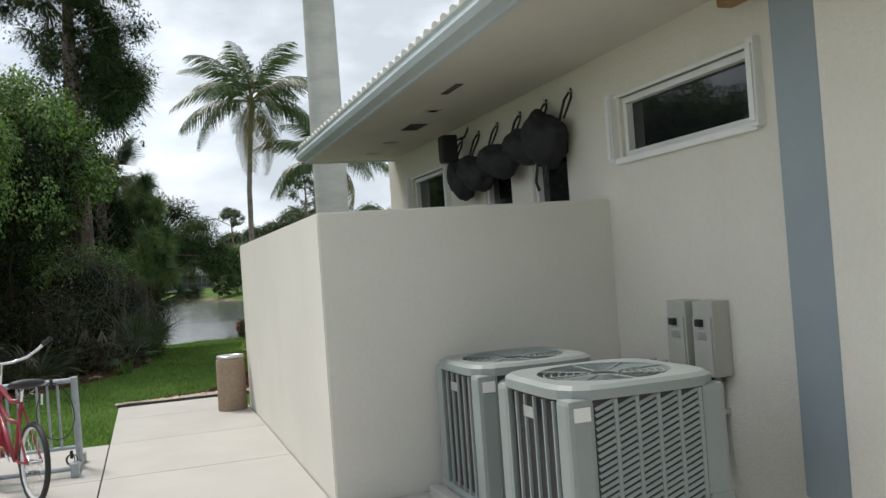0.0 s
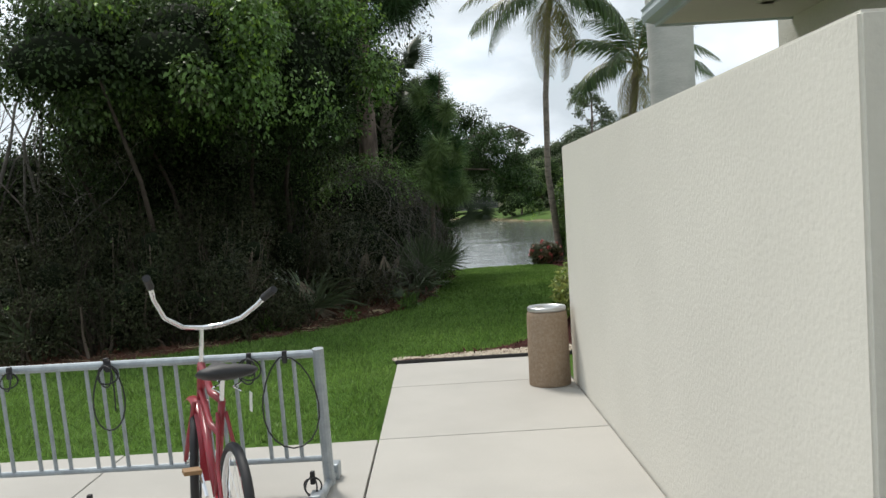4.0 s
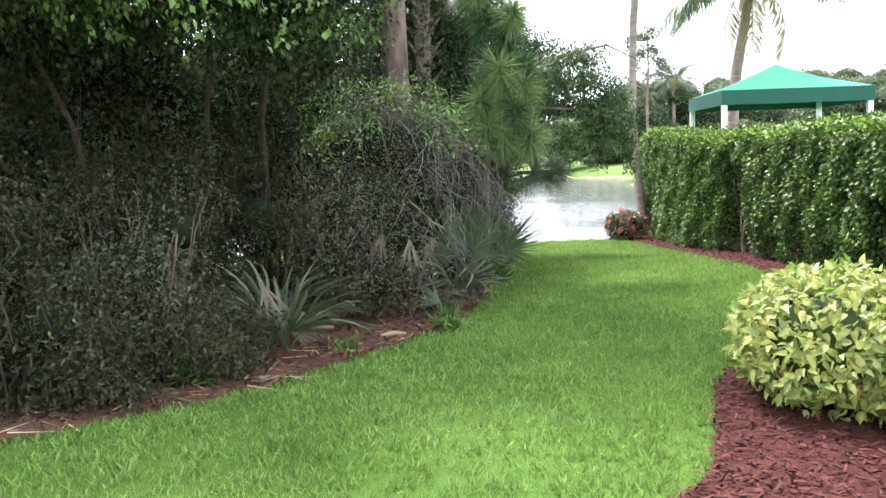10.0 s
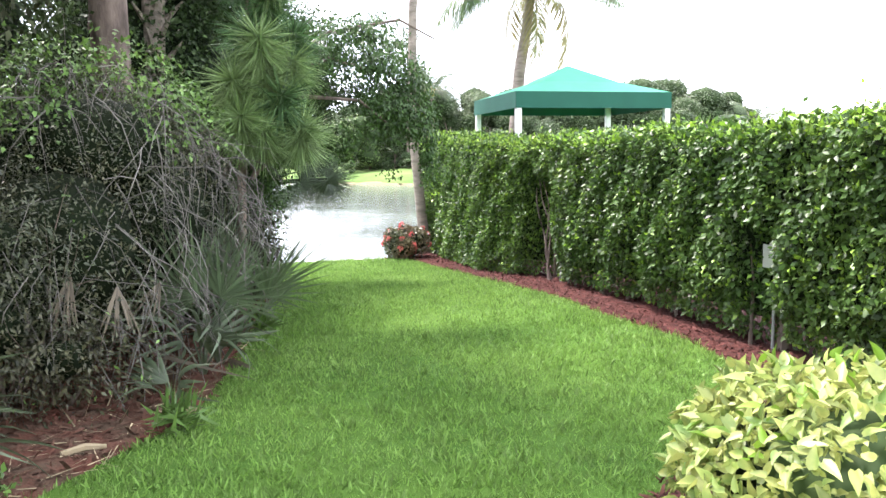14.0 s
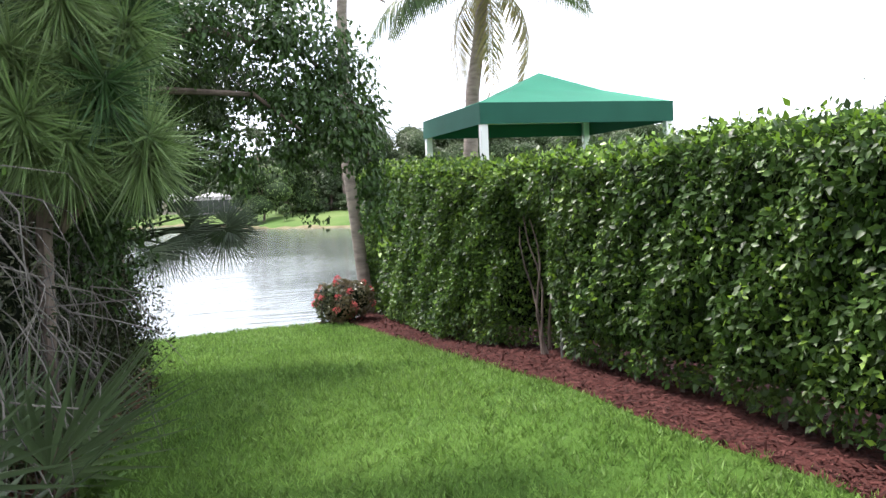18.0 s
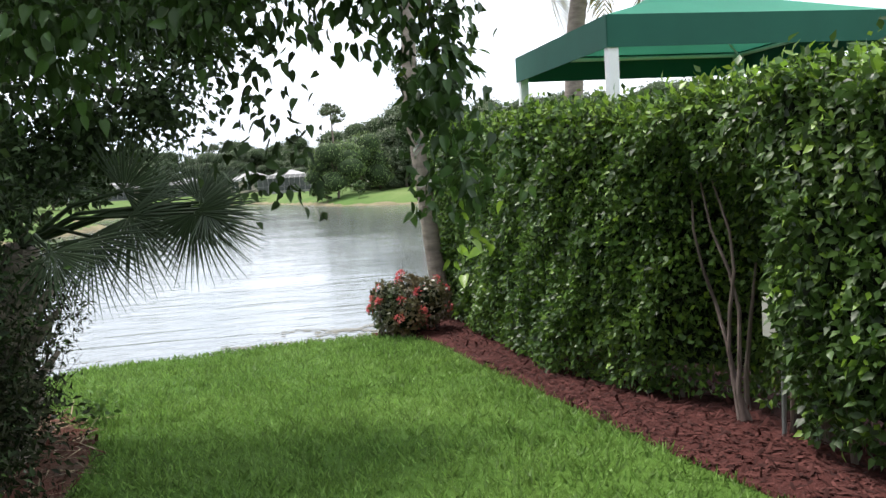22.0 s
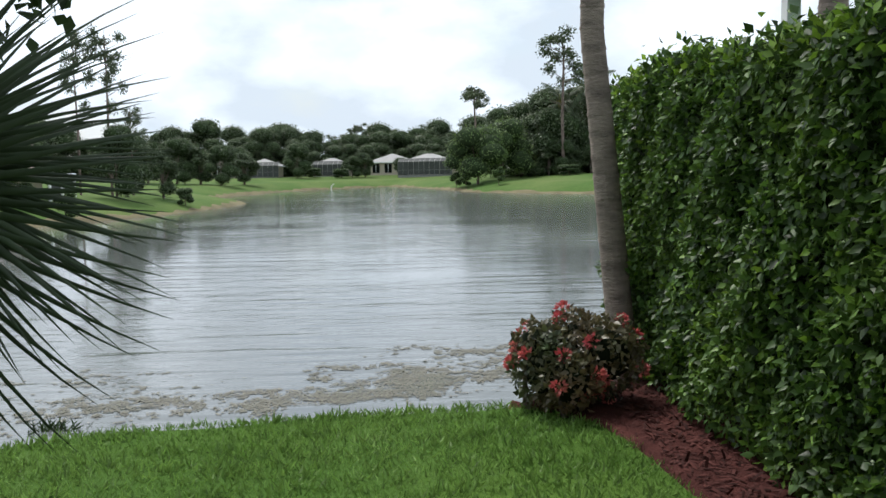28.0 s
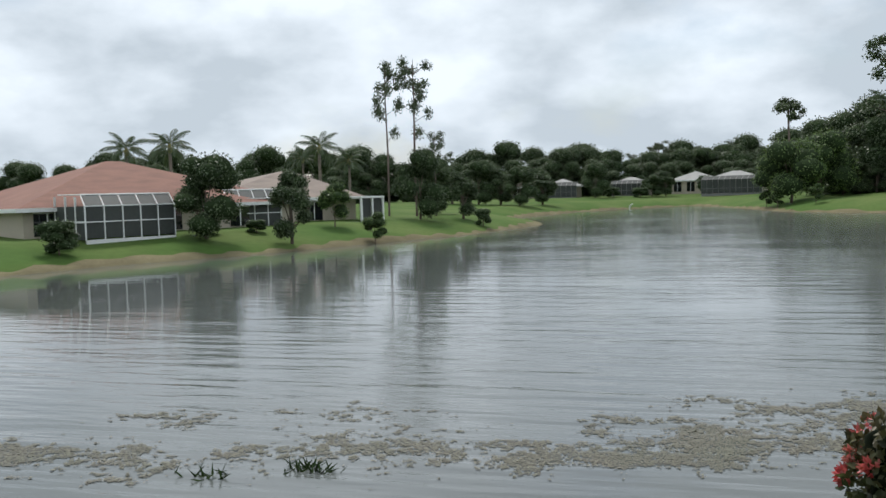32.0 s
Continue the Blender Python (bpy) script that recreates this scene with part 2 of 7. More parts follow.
M_DULL = leafy("dull_leaf", (0.045, 0.058, 0.026), (0.075, 0.07, 0.035), 0.5, translucent=0.2)
M_PINE = leafy("pine_needle", (0.055, 0.12, 0.04), (0.08, 0.15, 0.05), 0.4, translucent=0.25)
M_PINELIGHT = leafy("young_pine_needle", (0.16, 0.245, 0.085), (0.21, 0.30, 0.115), 0.35, translucent=0.3)
M_FAN = leafy("palmetto_leaf", (0.085, 0.125, 0.062), (0.12, 0.16, 0.08), 0.3, translucent=0.2)
M_FANPALE = leafy("pale_palmetto_leaf", (0.085, 0.115, 0.06), (0.12, 0.145, 0.085), 0.3, translucent=0.2)
M_FANDARK = leafy("cabbage_palm_leaf", (0.036, 0.058, 0.025), (0.048, 0.075, 0.032), 0.3, translucent=0.25)
M_DEADFAN = leafy("dead_palm_leaf", (0.17, 0.14, 0.10), (0.11, 0.09, 0.065), 0.3, translucent=0.1, rough=0.8)
M_COCO = leafy("coconut_frond", (0.050, 0.095, 0.028), (0.09, 0.13, 0.035), 0.35, translucent=0.25)
M_COCOOLD = leafy("yellowing_frond", (0.24, 0.22, 0.07), (0.19, 0.16, 0.06), 0.3, translucent=0.25)
M_YELLOW = leafy("variegated_leaf", (0.42, 0.44, 0.13), (0.17, 0.27, 0.07), 0.4, scale=9, translucent=0.3)
M_IXORA = leafy("ixora_leaf", (0.06, 0.09, 0.03), (0.17, 0.105, 0.06), 0.45)
M_FLOWER = leafy("coral_flower", (0.56, 0.10, 0.11), (0.60, 0.20, 0.16), 0.3, translucent=0.3, scale=3)
M_FARLEAF = leafy("far_leaf", (0.066, 0.096, 0.042), (0.095, 0.125, 0.056), 0.5, translucent=0.2, scale=0.3)
# Far leaf darkened: the shade within distant crowns, painted on their cores.
M_FARCORE = material("far_crown_shade", (0.035, 0.055, 0.022), 0.95, vary=0.4, scale=1.5, fine=6, bump=1.0, bump_scale=5, spec=0.1)
M_FARLIGHT = leafy("far_light_leaf", (0.09, 0.15, 0.035), (0.13, 0.19, 0.05), 0.4, translucent=0.25, scale=0.4)

M_WATER = bpy.data.materials.new("lake_water")
M_WATER.use_nodes = True
n_, l_ = M_WATER.node_tree.nodes, M_WATER.node_tree.links
p_ = n_["Principled BSDF"]
p_.inputs["Base Color"].default_value = (0.11, 0.12, 0.115, 1)
p_.inputs["Roughness"].default_value, p_.inputs["IOR"].default_value = 0.06, 1.38
p_.inputs["Specular IOR Level"].default_value = 0.8
co_, mp_, mp2_ = n_.new("ShaderNodeTexCoord"), n_.new("ShaderNodeMapping"), n_.new("ShaderNodeMapping")
mp_.inputs["Scale"].default_value, mp_.inputs["Rotation"].default_value = (0.30, 1.9, 1), (0, 0, radians(-9))
mp2_.inputs["Scale"].default_value = (0.05, 0.13, 1)
a_, b_, c_ = (n_.new("ShaderNodeTexNoise") for _ in range(3))
a_.inputs["Scale"].default_value, a_.inputs["Detail"].default_value = 0.95, 2.5
b_.inputs["Scale"].default_value, b_.inputs["Detail"].default_value = 6.0, 3
c_.inputs["Scale"].default_value, c_.inputs["Detail"].default_value = 1.0, 3
mul_, add_, r_ = n_.new("ShaderNodeMath"), n_.new("ShaderNodeMath"), n_.new("ShaderNodeMapRange")
r_.inputs["From Min"].default_value, r_.inputs["From Max"].default_value = 0.42, 0.62
r_.inputs["To Min"].default_value, r_.inputs["To Max"].default_value = 0.25, 1.0
mul_.operation, add_.operation = "MULTIPLY", "ADD"
bm_ = n_.new("ShaderNodeBump")
bm_.inputs["Distance"].default_value = 0.06
l_.new(co_.outputs["Object"], mp_.inputs["Vector"])
l_.new(co_.outputs["Object"], mp2_.inputs["Vector"])
l_.new(mp_.outputs[0], a_.inputs["Vector"])
l_.new(mp_.outputs[0], b_.inputs["Vector"])
l_.new(mp2_.outputs[0], c_.inputs["Vector"])
l_.new(a_.outputs["Fac"], add_.inputs[0])
mul_.inputs[1].default_value = 0.12
l_.new(b_.outputs["Fac"], mul_.inputs[0])
l_.new(mul_.outputs[0], add_.inputs[1])
l_.new(add_.outputs[0], bm_.inputs["Height"])
l_.new(c_.outputs["Fac"], r_.inputs["Value"])
m2_ = n_.new("ShaderNodeMath")
m2_.operation = "MULTIPLY"
sx_, lee_ = n_.new("ShaderNodeSeparateXYZ"), n_.new("ShaderNodeMapRange")
lee_.inputs["From Min"].default_value, lee_.inputs["From Max"].default_value = -20.0, -5.0
lee_.inputs["To Min"].default_value, lee_.inputs["To Max"].default_value = 0.22, 0.85
l_.new(co_.outputs["Object"], sx_.inputs[0])
l_.new(sx_.outputs[0], lee_.inputs["Value"])
l_.new(lee_.outputs[0], m2_.inputs[1])
chop_ = n_.new("ShaderNodeMapRange")
chop_.inputs["From Min"].default_value, chop_.inputs["From Max"].default_value = -20.0, -2.0
chop_.inputs["To Min"].default_value, chop_.inputs["To Max"].default_value = 0.04, 0.11
l_.new(sx_.outputs[0], chop_.inputs["Value"])
l_.new(chop_.outputs[0], p_.inputs["Roughness"])
l_.new(r_.outputs[0], m2_.inputs[0])
l_.new(m2_.outputs[0], bm_.inputs["Strength"])
l_.new(bm_.outputs[0], p_.inputs["Normal"])


# ---- builders ----
def part(name, bm, mat, parent=None, label="", smooth=False):
    """Links a bmesh as one mesh object, under a thing where one is given."""
    me = bpy.data.meshes.new(name)
    bm.to_mesh(me)
    bm.free()
    if smooth:
        me.shade_smooth()
    me.materials.append(mat)
    ob = new(name, me)
    ob.parent = parent
    return tagged(ob, label)


def array_part(name, verts, faces, mat, parent=None, label="", smooth=False, kind=""):
    """The same from arrays; faces all have the same number of corners."""
    verts, faces = np.asarray(verts, np.float32), np.asarray(faces, np.int32)
    me = bpy.data.meshes.new(name)
    k = faces.shape[1]
    me.vertices.add(len(verts))
    me.vertices.foreach_set("co", verts.ravel())
    me.loops.add(faces.size)
    me.loops.foreach_set("vertex_index", faces.ravel())
    me.polygons.add(len(faces))
    me.polygons.foreach_set("loop_start", np.arange(0, faces.size, k, dtype=np.int32))
    me.update(calc_edges=True)
    if smooth:
        me.shade_smooth()
    me.materials.append(mat)
    ob = new(name, me)
    ob.parent = parent
    return tagged(ob, label, kind=kind)


def shared(name, ob, parent, m=None):
    """One more object on the mesh of ob, under parent."""
    o = new(name, ob.data)
    o.parent = parent
    if m is not None:
        o.matrix_basis = m
    return o


def thing(name, at=(0, 0, 0), rz=0.0, label="", category="", group="", kind=""):
    ob = new(name)
    ob.matrix_basis = pose(*at, 0, 0, rz)
    ob.empty_display_size = 0.1
    return tagged(ob, label, category, group, kind)


def box(x0, x1, y0, y1, z0, z1, bevel=0.0, bm=None):
    """A box between two corners, with bevelled edges where asked."""
    bm = bm or bmesh.new()
    got = bmesh.ops.create_cube(bm, size=1.0)["verts"]
    for v in got:
        v.co = Vector(((x0 + x1) / 2 + v.co.x * (x1 - x0), (y0 + y1) / 2 + v.co.y * (y1 - y0), (z0 + z1) / 2 + v.co.z * (z1 - z0)))
    if bevel:
        es = {e for v in got for e in v.link_edges}
        bmesh.ops.bevel(bm, geom=list(es), offset=bevel, segments=2, affect="EDGES", profile=0.6)
    return bm


def tube(path, radii, sides=8, bm=None, closed=False, caps=True):
    """A round bar along a path of points; radii: one, or one a point."""
    bm = bm or bmesh.new()
    pts = [Vector(p) for p in path]
    radii = [radii] * len(pts) if isinstance(radii, (int, float)) else radii
    rings, ref = [], None
    for i, p in enumerate(pts):
        a, b = pts[i - 1 if (i or closed) else 0], pts[(i + 1) % len(pts) if (closed or i + 1 < len(pts)) else i]
        d = (b - a).normalized()
        if ref is None:
            ref = d.orthogonal().normalized()
        ref = (ref - d * ref.dot(d)).normalized()
        side = d.cross(ref)
        rings.append([bm.verts.new(p + radii[i] * (math.cos(t) * ref + math.sin(t) * side)) for t in (2 * math.pi * k / sides for k in range(sides))])
    for i in range(len(rings) - (0 if closed else 1)):
        r0, r1 = rings[i], rings[(i + 1) % len(rings)]
        for k in range(sides):
            bm.faces.new((r0[k], r0[(k + 1) % sides], r1[(k + 1) % sides], r1[k]))
    if caps and not closed:
        bm.faces.new(rings[0][::-1])
        bm.faces.new(rings[-1])
    return bm


def lathe(profile, sides=32, bm=None):
    """A turned body from (radius, height) pairs."""
    bm = bm or bmesh.new()
    rings = [[bm.verts.new((r * math.cos(2 * math.pi * k / sides), r * math.sin(2 * math.pi * k / sides), z)) for k in range(sides)] for r, z in profile]
    for r0, r1 in zip(rings, rings[1:]):
        for k in range(sides):
            bm.faces.new((r0[k], r0[(k + 1) % sides], r1[(k + 1) % sides], r1[k]))
    if profile[0][0] > 0.001:
        bm.faces.new(rings[0][::-1])
    if profile[-1][0] > 0.001:
        bm.faces.new(rings[-1])
    return bm


# leaf shapes: corners with the stalk at 0, along +y, face up +z; faces of four corners
LEAF3 = (np.array([(0, 0, 0), (-.30, .42, .08), (0, 1, -.06), (.30, .42, .08), (0, .42, 0)]), np.array([(0, 4, 1), (0, 3, 4), (4, 2, 1), (4, 3, 2)]))
HEART = (np.array([(0, 0, 0), (-.22, -.06, .05), (-.40, .14, .10), (-.38, .40, .09), (-.22, .68, .04), (0, 1, -.10), (.22, .68, .04), (.38, .40, .09), (.40, .14, .10), (.22, -.06, .05), (0, .25, -.02), (0, .6, -.03)]),
         np.array([(0, 1, 10), (1, 2, 10), (2, 3, 10), (3, 11, 10), (3, 4, 11), (4, 5, 11), (5, 6, 11), (6, 7, 11), (7, 10, 11), (7, 8, 10), (8, 9, 10), (9, 0, 10)]))
OVATE = (HEART[0] * np.array([0.72, 1, 1]), HEART[1])
NARROW = (LEAF3[0] * np.array([0.62, 1, 1]), LEAF3[1])
DIAMOND = (np.array([(0, 0, 0), (-.32, .45, .10), (0, 1, -.08), (.32, .45, .10)]), np.array([(0, 2, 1), (0, 3, 2)]))
LANCE = (HEART[0] * np.array([0.62, 1, 1.3]), HEART[1])
BLADE = (np.array([(-.09, 0, 0), (.09, 0, 0), (.05, .6, .05), (0, 1, .18)]), np.array([(0, 1, 2), (0, 2, 3)]))
NEEDLE = (np.array([(-.012, 0, 0), (.012, 0, 0), (0, 1, 0)]), np.array([(0, 1, 2)]))
rng = np.random.default_rng(7)


def unit(a):
    return a / np.maximum(np.linalg.norm(a, axis=-1, keepdims=True), 1e-9)


def scatter(shape, pos, axis, up, size):
    """Many copies of a small shape, as one set of corners and faces."""
    sv, sf = shape
    axis = unit(axis)
    side = unit(np.cross(axis, up))
    nrm = np.cross(side, axis)
    size = np.broadcast_to(np.asarray(size, float).reshape(-1, 1, 1), (len(pos), 1, 1))
    v = pos[:, None] + size * (sv[None, :, :1] * side[:, None] + sv[None, :, 1:2] * axis[:, None] + sv[None, :, 2:] * nrm[:, None])
    f = sf[None] + (np.arange(len(pos)) * len(sv))[:, None, None]
    return v.reshape(-1, 3), f.reshape(-1, sf.shape[1])


def blobs_surface(blobs, n, inner=0.80, outer=1.06, lump=0.0):
    """Points in the outer shell of a union of ellipsoids (x, y, z, rx, ry, rz), with their outward directions."""
    b = np.array(blobs, float)
    w = (b[:, 3] * b[:, 4] * b[:, 5]) ** (2 / 3)
    pick = rng.choice(len(b), n, p=w / w.sum())
    d = unit(rng.normal(size=(n, 3)))
    r = rng.uniform(inner, outer, n)
    if lump:
        r += lump * np.sin(d[:, 0] * 7 + pick) * np.sin(d[:, 1] * 6 + 2 * pick) * np.sin(d[:, 2] * 8 + pick)
    p = b[pick, :3] + d * b[pick, 3:] * r[:, None]
    keep = np.ones(n, bool)
    for i, e in enumerate(b):
        keep &= (pick == i) | ((((p - e[:3]) / e[3:]) ** 2).sum(1) > (inner * 0.92) ** 2)
    return p[keep], unit(d[keep] / b[pick[keep], 3:])


def patchy(p, freq=1.7, above=0.1, seed=0.0):
    """True in patches, so that leaves grow in clusters."""
    q = p * freq + seed
    f = np.sin(q[:, 0] * 2.1 + 1.3 * np.sin(q[:, 1] * 1.7)) + np.sin(q[:, 2] * 2.6 + 1.1 * np.sin(q[:, 0] * 2.3)) + np.sin(q[:, 1] * 2.4 + 1.2 * np.sin(q[:, 2] * 1.9))
    return f / 3 > above


def foliage(name, blobs, n, size, mat, parent, shape=LEAF3, droop=0.5, inner=0.8, outer=1.06, label="", wild=0.7, clear=None, patch=None):
    p, d = blobs_surface(blobs, n, inner, outer, 0.06)
    if patch is not None:
        k = patchy(p, 1.9, patch, n * 0.01)
        p, d = p[k], d[k]
    if clear is not None:
        k = clear(p)
        p, d = p[k], d[k]
    m = len(p)
    axis = d * 0.5 + wild * rng.normal(size=(m, 3)) + np.array([0, 0, -droop])
    up = d + 0.45 * rng.normal(size=(m, 3)) + np.array([0, 0, 0.4])
    v, f = scatter(shape, p, axis, up, size * rng.uniform(0.6, 1.25, m))
    return array_part(name, v, f, mat, parent, label, kind="stuff")


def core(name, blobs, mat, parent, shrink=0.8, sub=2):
    """The shade inside a bush put in as dark bodies: one lumpy body for each ellipsoid, in one mesh."""
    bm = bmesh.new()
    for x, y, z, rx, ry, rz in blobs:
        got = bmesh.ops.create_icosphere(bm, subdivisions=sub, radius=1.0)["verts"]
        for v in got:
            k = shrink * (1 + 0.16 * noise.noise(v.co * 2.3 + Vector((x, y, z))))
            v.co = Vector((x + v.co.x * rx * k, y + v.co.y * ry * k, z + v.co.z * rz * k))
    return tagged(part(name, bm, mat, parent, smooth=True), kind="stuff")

# ---- the setting ----
WATER_Z = -1.5
LAKE = [(1.3, 19.95), (-1.0, 19.7), (-2.0, 19.5), (-3.2, 18.8), (-6.0, 18.3), (-40, 17.5), (-95, 18)]
LAKE += [(-95, 21), (-45, 24), (-34, 33), (-28.6, 44.9), (-27.0, 50.5), (-23.6, 56.5), (-20.8, 63.5), (-18.7, 69.5), (-16.2, 76), (-14.8, 83), (-13.8, 91), (-13.4, 97), (-15.0, 100), (-20, 106), (-22, 118)]
LAKE += [(-19.5, 133), (-16, 148), (-9, 160), (0, 170), (4, 160), (7.5, 141), (11, 121), (14.5, 114.6), (18, 109.6), (25, 102), (40, 96), (95, 84), (95, 23.4), (6.0, 23.2), (4.5, 22.6), (3.2, 21.5), (2.3, 20.5)]
BED_L = [(-14.0, -3.7), (-9.5, 0.2), (-6.8, 1.8), (-5.5, 2.45), (-4.6, 3.0), (-3.72, 3.72), (-3.08, 4.45), (-2.68, 5.15), (-2.05, 6.3), (-1.64, 7.05), (-1.43, 8.2), (-1.22, 9.8), (-0.98, 11.5), (-0.82, 13.0), (-0.82, 14.2), (-1.2, 15.4), (-1.8, 16.2), (-2.6, 17.0)]
BED_R = [(-1.66, 1.5), (-1.15, 1.66), (-0.53, 1.92), (-0.18, 2.42), (0.07, 3.29), (0.35, 4.3), (0.8, 4.95), (1.7, 5.7), (2.5, 6.8), (2.74, 8.2), (2.58, 9.6), (2.62, 11.2), (2.5, 12.4), (2.4, 14.2), (2.26, 16.2), (2.15, 17.5), (1.9, 17.95), (1.55, 18.3)]


def smooth_line(pts, step=0.15):
    """A rounded line through points, at even steps."""
    p = np.array(pts, float)
    out = []
    for i in range(len(p) - 1):
        a, b, c, d = p[max(i - 1, 0)], p[i], p[i + 1], p[min(i + 2, len(p) - 1)]
        for t in np.arange(0, 1, step / max(np.linalg.norm(c - b), step)):
            out.append(0.5 * (2 * b + (c - a) * t + (2 * a - 5 * b + 4 * c - d) * t**2 + (3 * b - a - 3 * c + d) * t**3))
    out.append(p[-1])
    return np.array(out)


def inside(poly, x, y):
    got = np.zeros(np.shape(x), bool)
    for (x0, y0), (x1, y1) in zip(poly, poly[1:] + poly[:1]):
        cut = (y0 > y) != (y1 > y)
        got ^= cut & (x < (x1 - x0) * (y - y0) / (y1 - y0 + 1e-12) + x0)
    return got


def away(poly, x, y, loop=True):
    """The distance to the nearest edge of a line."""
    best = np.full(np.shape(x), 1e9)
    for (x0, y0), (x1, y1) in zip(poly, poly[1:] + (poly[:1] if loop else [])):
        dx, dy = x1 - x0, y1 - y0
        t = np.clip(((x - x0) * dx + (y - y0) * dy) / (dx * dx + dy * dy + 1e-12), 0, 1)
        best = np.minimum(best, np.hypot(x - x0 - t * dx, y - y0 - t * dy))
    return best


def step_up(a, b, v):
    t = np.clip((v - a) / (b - a), 0, 1)
    return t * t * (3 - 2 * t)


def ground_z(x, y):
    """The height of the ground: flat by the building, falling to the lake, and rising again on the far banks."""
    x, y = (np.array(v, float) for v in np.broadcast_arrays(x, y))
    near = -0.30 * step_up(9.0, 18.2, y) - 0.06 * step_up(3, 6, y) * (1 - step_up(1.0, 2.5, x)) * (1 - step_up(9, 13, y))
    d = np.where(inside(LAKE, x, y), -1, 1) * away(LAKE, x, y)
    far = WATER_Z + 1.25 + 0.75 * step_up(5, 22, d)
    z = np.where(y < 24, near, far)
    bank = WATER_Z + np.where(d > 0, np.where(y < 24, 0.74 * d, np.minimum(0.5 * d, 0.2 * d + 0.2)), 0.9 * d)
    return np.where(d < 9, np.minimum(z, np.maximum(bank, -3.4)), z)


def spread(fine0, fine1, step, lo, hi, grow=1.16):
    mid = list(np.arange(fine0, fine1 + 1e-6, step))
    s, v = step, fine1
    up = []
    while v < hi:
        s = min(s * grow, 1.1 if v < 175 else s * grow)
        v += s
        up.append(v)
    s, v, down = step, fine0, []
    while v > lo:
        s = min(s * grow, 1.1 if v > -50 else s * grow)
        v -= s
        down.append(v)
    return np.array(down[::-1] + mid + up)


gx, gy = spread(-9, 5, 0.22, -900, 900), spread(-3, 21, 0.2, -700, 1400)
GX, GY = np.meshgrid(gx, gy)
GZ = ground_z(GX, GY)
GZ = GZ + np.where(inside([(-9.2, -16), (6.5, -16), (6.5, 1.3), (-1.8, 1.3), (-1.8, -1.6), (-9.2, -1.6)], GX, GY), -0.08, 0.0)
nx, ny = len(gx), len(gy)
idx = np.arange(nx * ny).reshape(ny, nx)
quads = np.stack([idx[:-1, :-1], idx[:-1, 1:], idx[1:, 1:], idx[1:, :-1]], -1).reshape(-1, 4)
ground = array_part("ground", np.stack([GX, GY, GZ], -1).reshape(-1, 3), quads, M_LAWN, smooth=True)
tagged(ground, "green lawn sloping gently down to the lake", "ground", kind="structure")
ground.data.materials.append(M_FARLAWN)
ground.data.materials.append(M_BANK)
qx, qy = GX.ravel()[quads].mean(1), GY.ravel()[quads].mean(1)
qd = np.where(inside(LAKE, qx, qy), -1, 1) * away(LAKE, qx, qy)
ground.data.polygons.foreach_set("material_index", np.where((qd < 0.5) & (qy < 24), 2, np.where(qy > 24, 1, 0)).astype(np.int32))

loop_ = np.array(LAKE + LAKE[:1], float)
run = np.concatenate([a + (b - a) * np.arange(0, 1, 0.7 / max(0.7, np.linalg.norm(b - a)))[:, None] for a, b in zip(loop_, loop_[1:])])
tan_ = unit(np.roll(run, -2, 0) - np.roll(run, 2, 0))
out_ = np.stack([-tan_[:, 1], tan_[:, 0]], -1)
out_[inside(LAKE, *(run + 0.4 * out_).T)] *= -1
rim = 0.55 + 0.25 * np.sin(run[:, 0] * 0.9) + 0.2 * np.sin(run[:, 1] * 2.1 + run[:, 0])
rows_ = [run + out_ * (q * np.ones(len(run)) if i < 2 else rim * q)[:, None] for i, q in enumerate((-0.5, 0.0, 0.5, 1.0))]
v = np.concatenate([np.concatenate([r, (ground_z(r[:, 0], r[:, 1]) + (0.07, 0.07, 0.06, 0.0)[i])[:, None]], 1) for i, r in enumerate(rows_)])
f = [(i * len(run) + j, i * len(run) + j + 1, (i + 1) * len(run) + j + 1, (i + 1) * len(run) + j) for i in range(3) for j in range(len(run) - 1) if run[j, 1] > 26 and run[j + 1, 1] > 26]
tagged(array_part("shore", v, f, M_BANK, smooth=True), "narrow sandy strip along the far waterline", "shore", kind="structure")

water = array_part("water", [(-110, 16.5, WATER_Z), (110, 16.5, WATER_Z), (110, 185, WATER_Z), (-110, 185, WATER_Z)], [(0, 1, 2, 3)], M_WATER)
tagged(water, "grey rippled lake water reflecting a cloudy sky", "lake", kind="structure")


def bed(name, line, side, width, mat, lift, label):
    """A planting bed along a line: a strip with an uneven surface."""
    ln = smooth_line(line, 0.12)
    tang = unit(np.gradient(ln, axis=0))
    nrm = np.stack([-tang[:, 1], tang[:, 0]], -1) * side
    cols = np.linspace(0, 1, 22) ** 1.4 * width
    P = ln[:, None] + cols[None, :, None] * nrm[:, None]
    z = ground_z(P[..., 0], P[..., 1])
    bumpy = np.array([[noise.noise(Vector((a, b, 0)) * 3.1) + 0.6 * noise.noise(Vector((a, b, 5)) * 9) for a, b in row] for row in P])
    z = z + lift * np.minimum(1, cols[None] / 0.12) + 0.02 * bumpy * np.minimum(1, cols / 0.3)[None]
    z[:, 0] -= 0.03
    i = np.arange(P.shape[0] * P.shape[1]).reshape(P.shape[:2])
    f = np.stack([i[:-1, :-1], i[:-1, 1:], i[1:, 1:], i[1:, :-1]], -1).reshape(-1, 4)
    ob = array_part(name, np.concatenate([P, z[..., None]], -1).reshape(-1, 3), f if side < 0 else f[:, ::-1], mat, smooth=True)
    return tagged(ob, label, "planting bed", kind="structure")


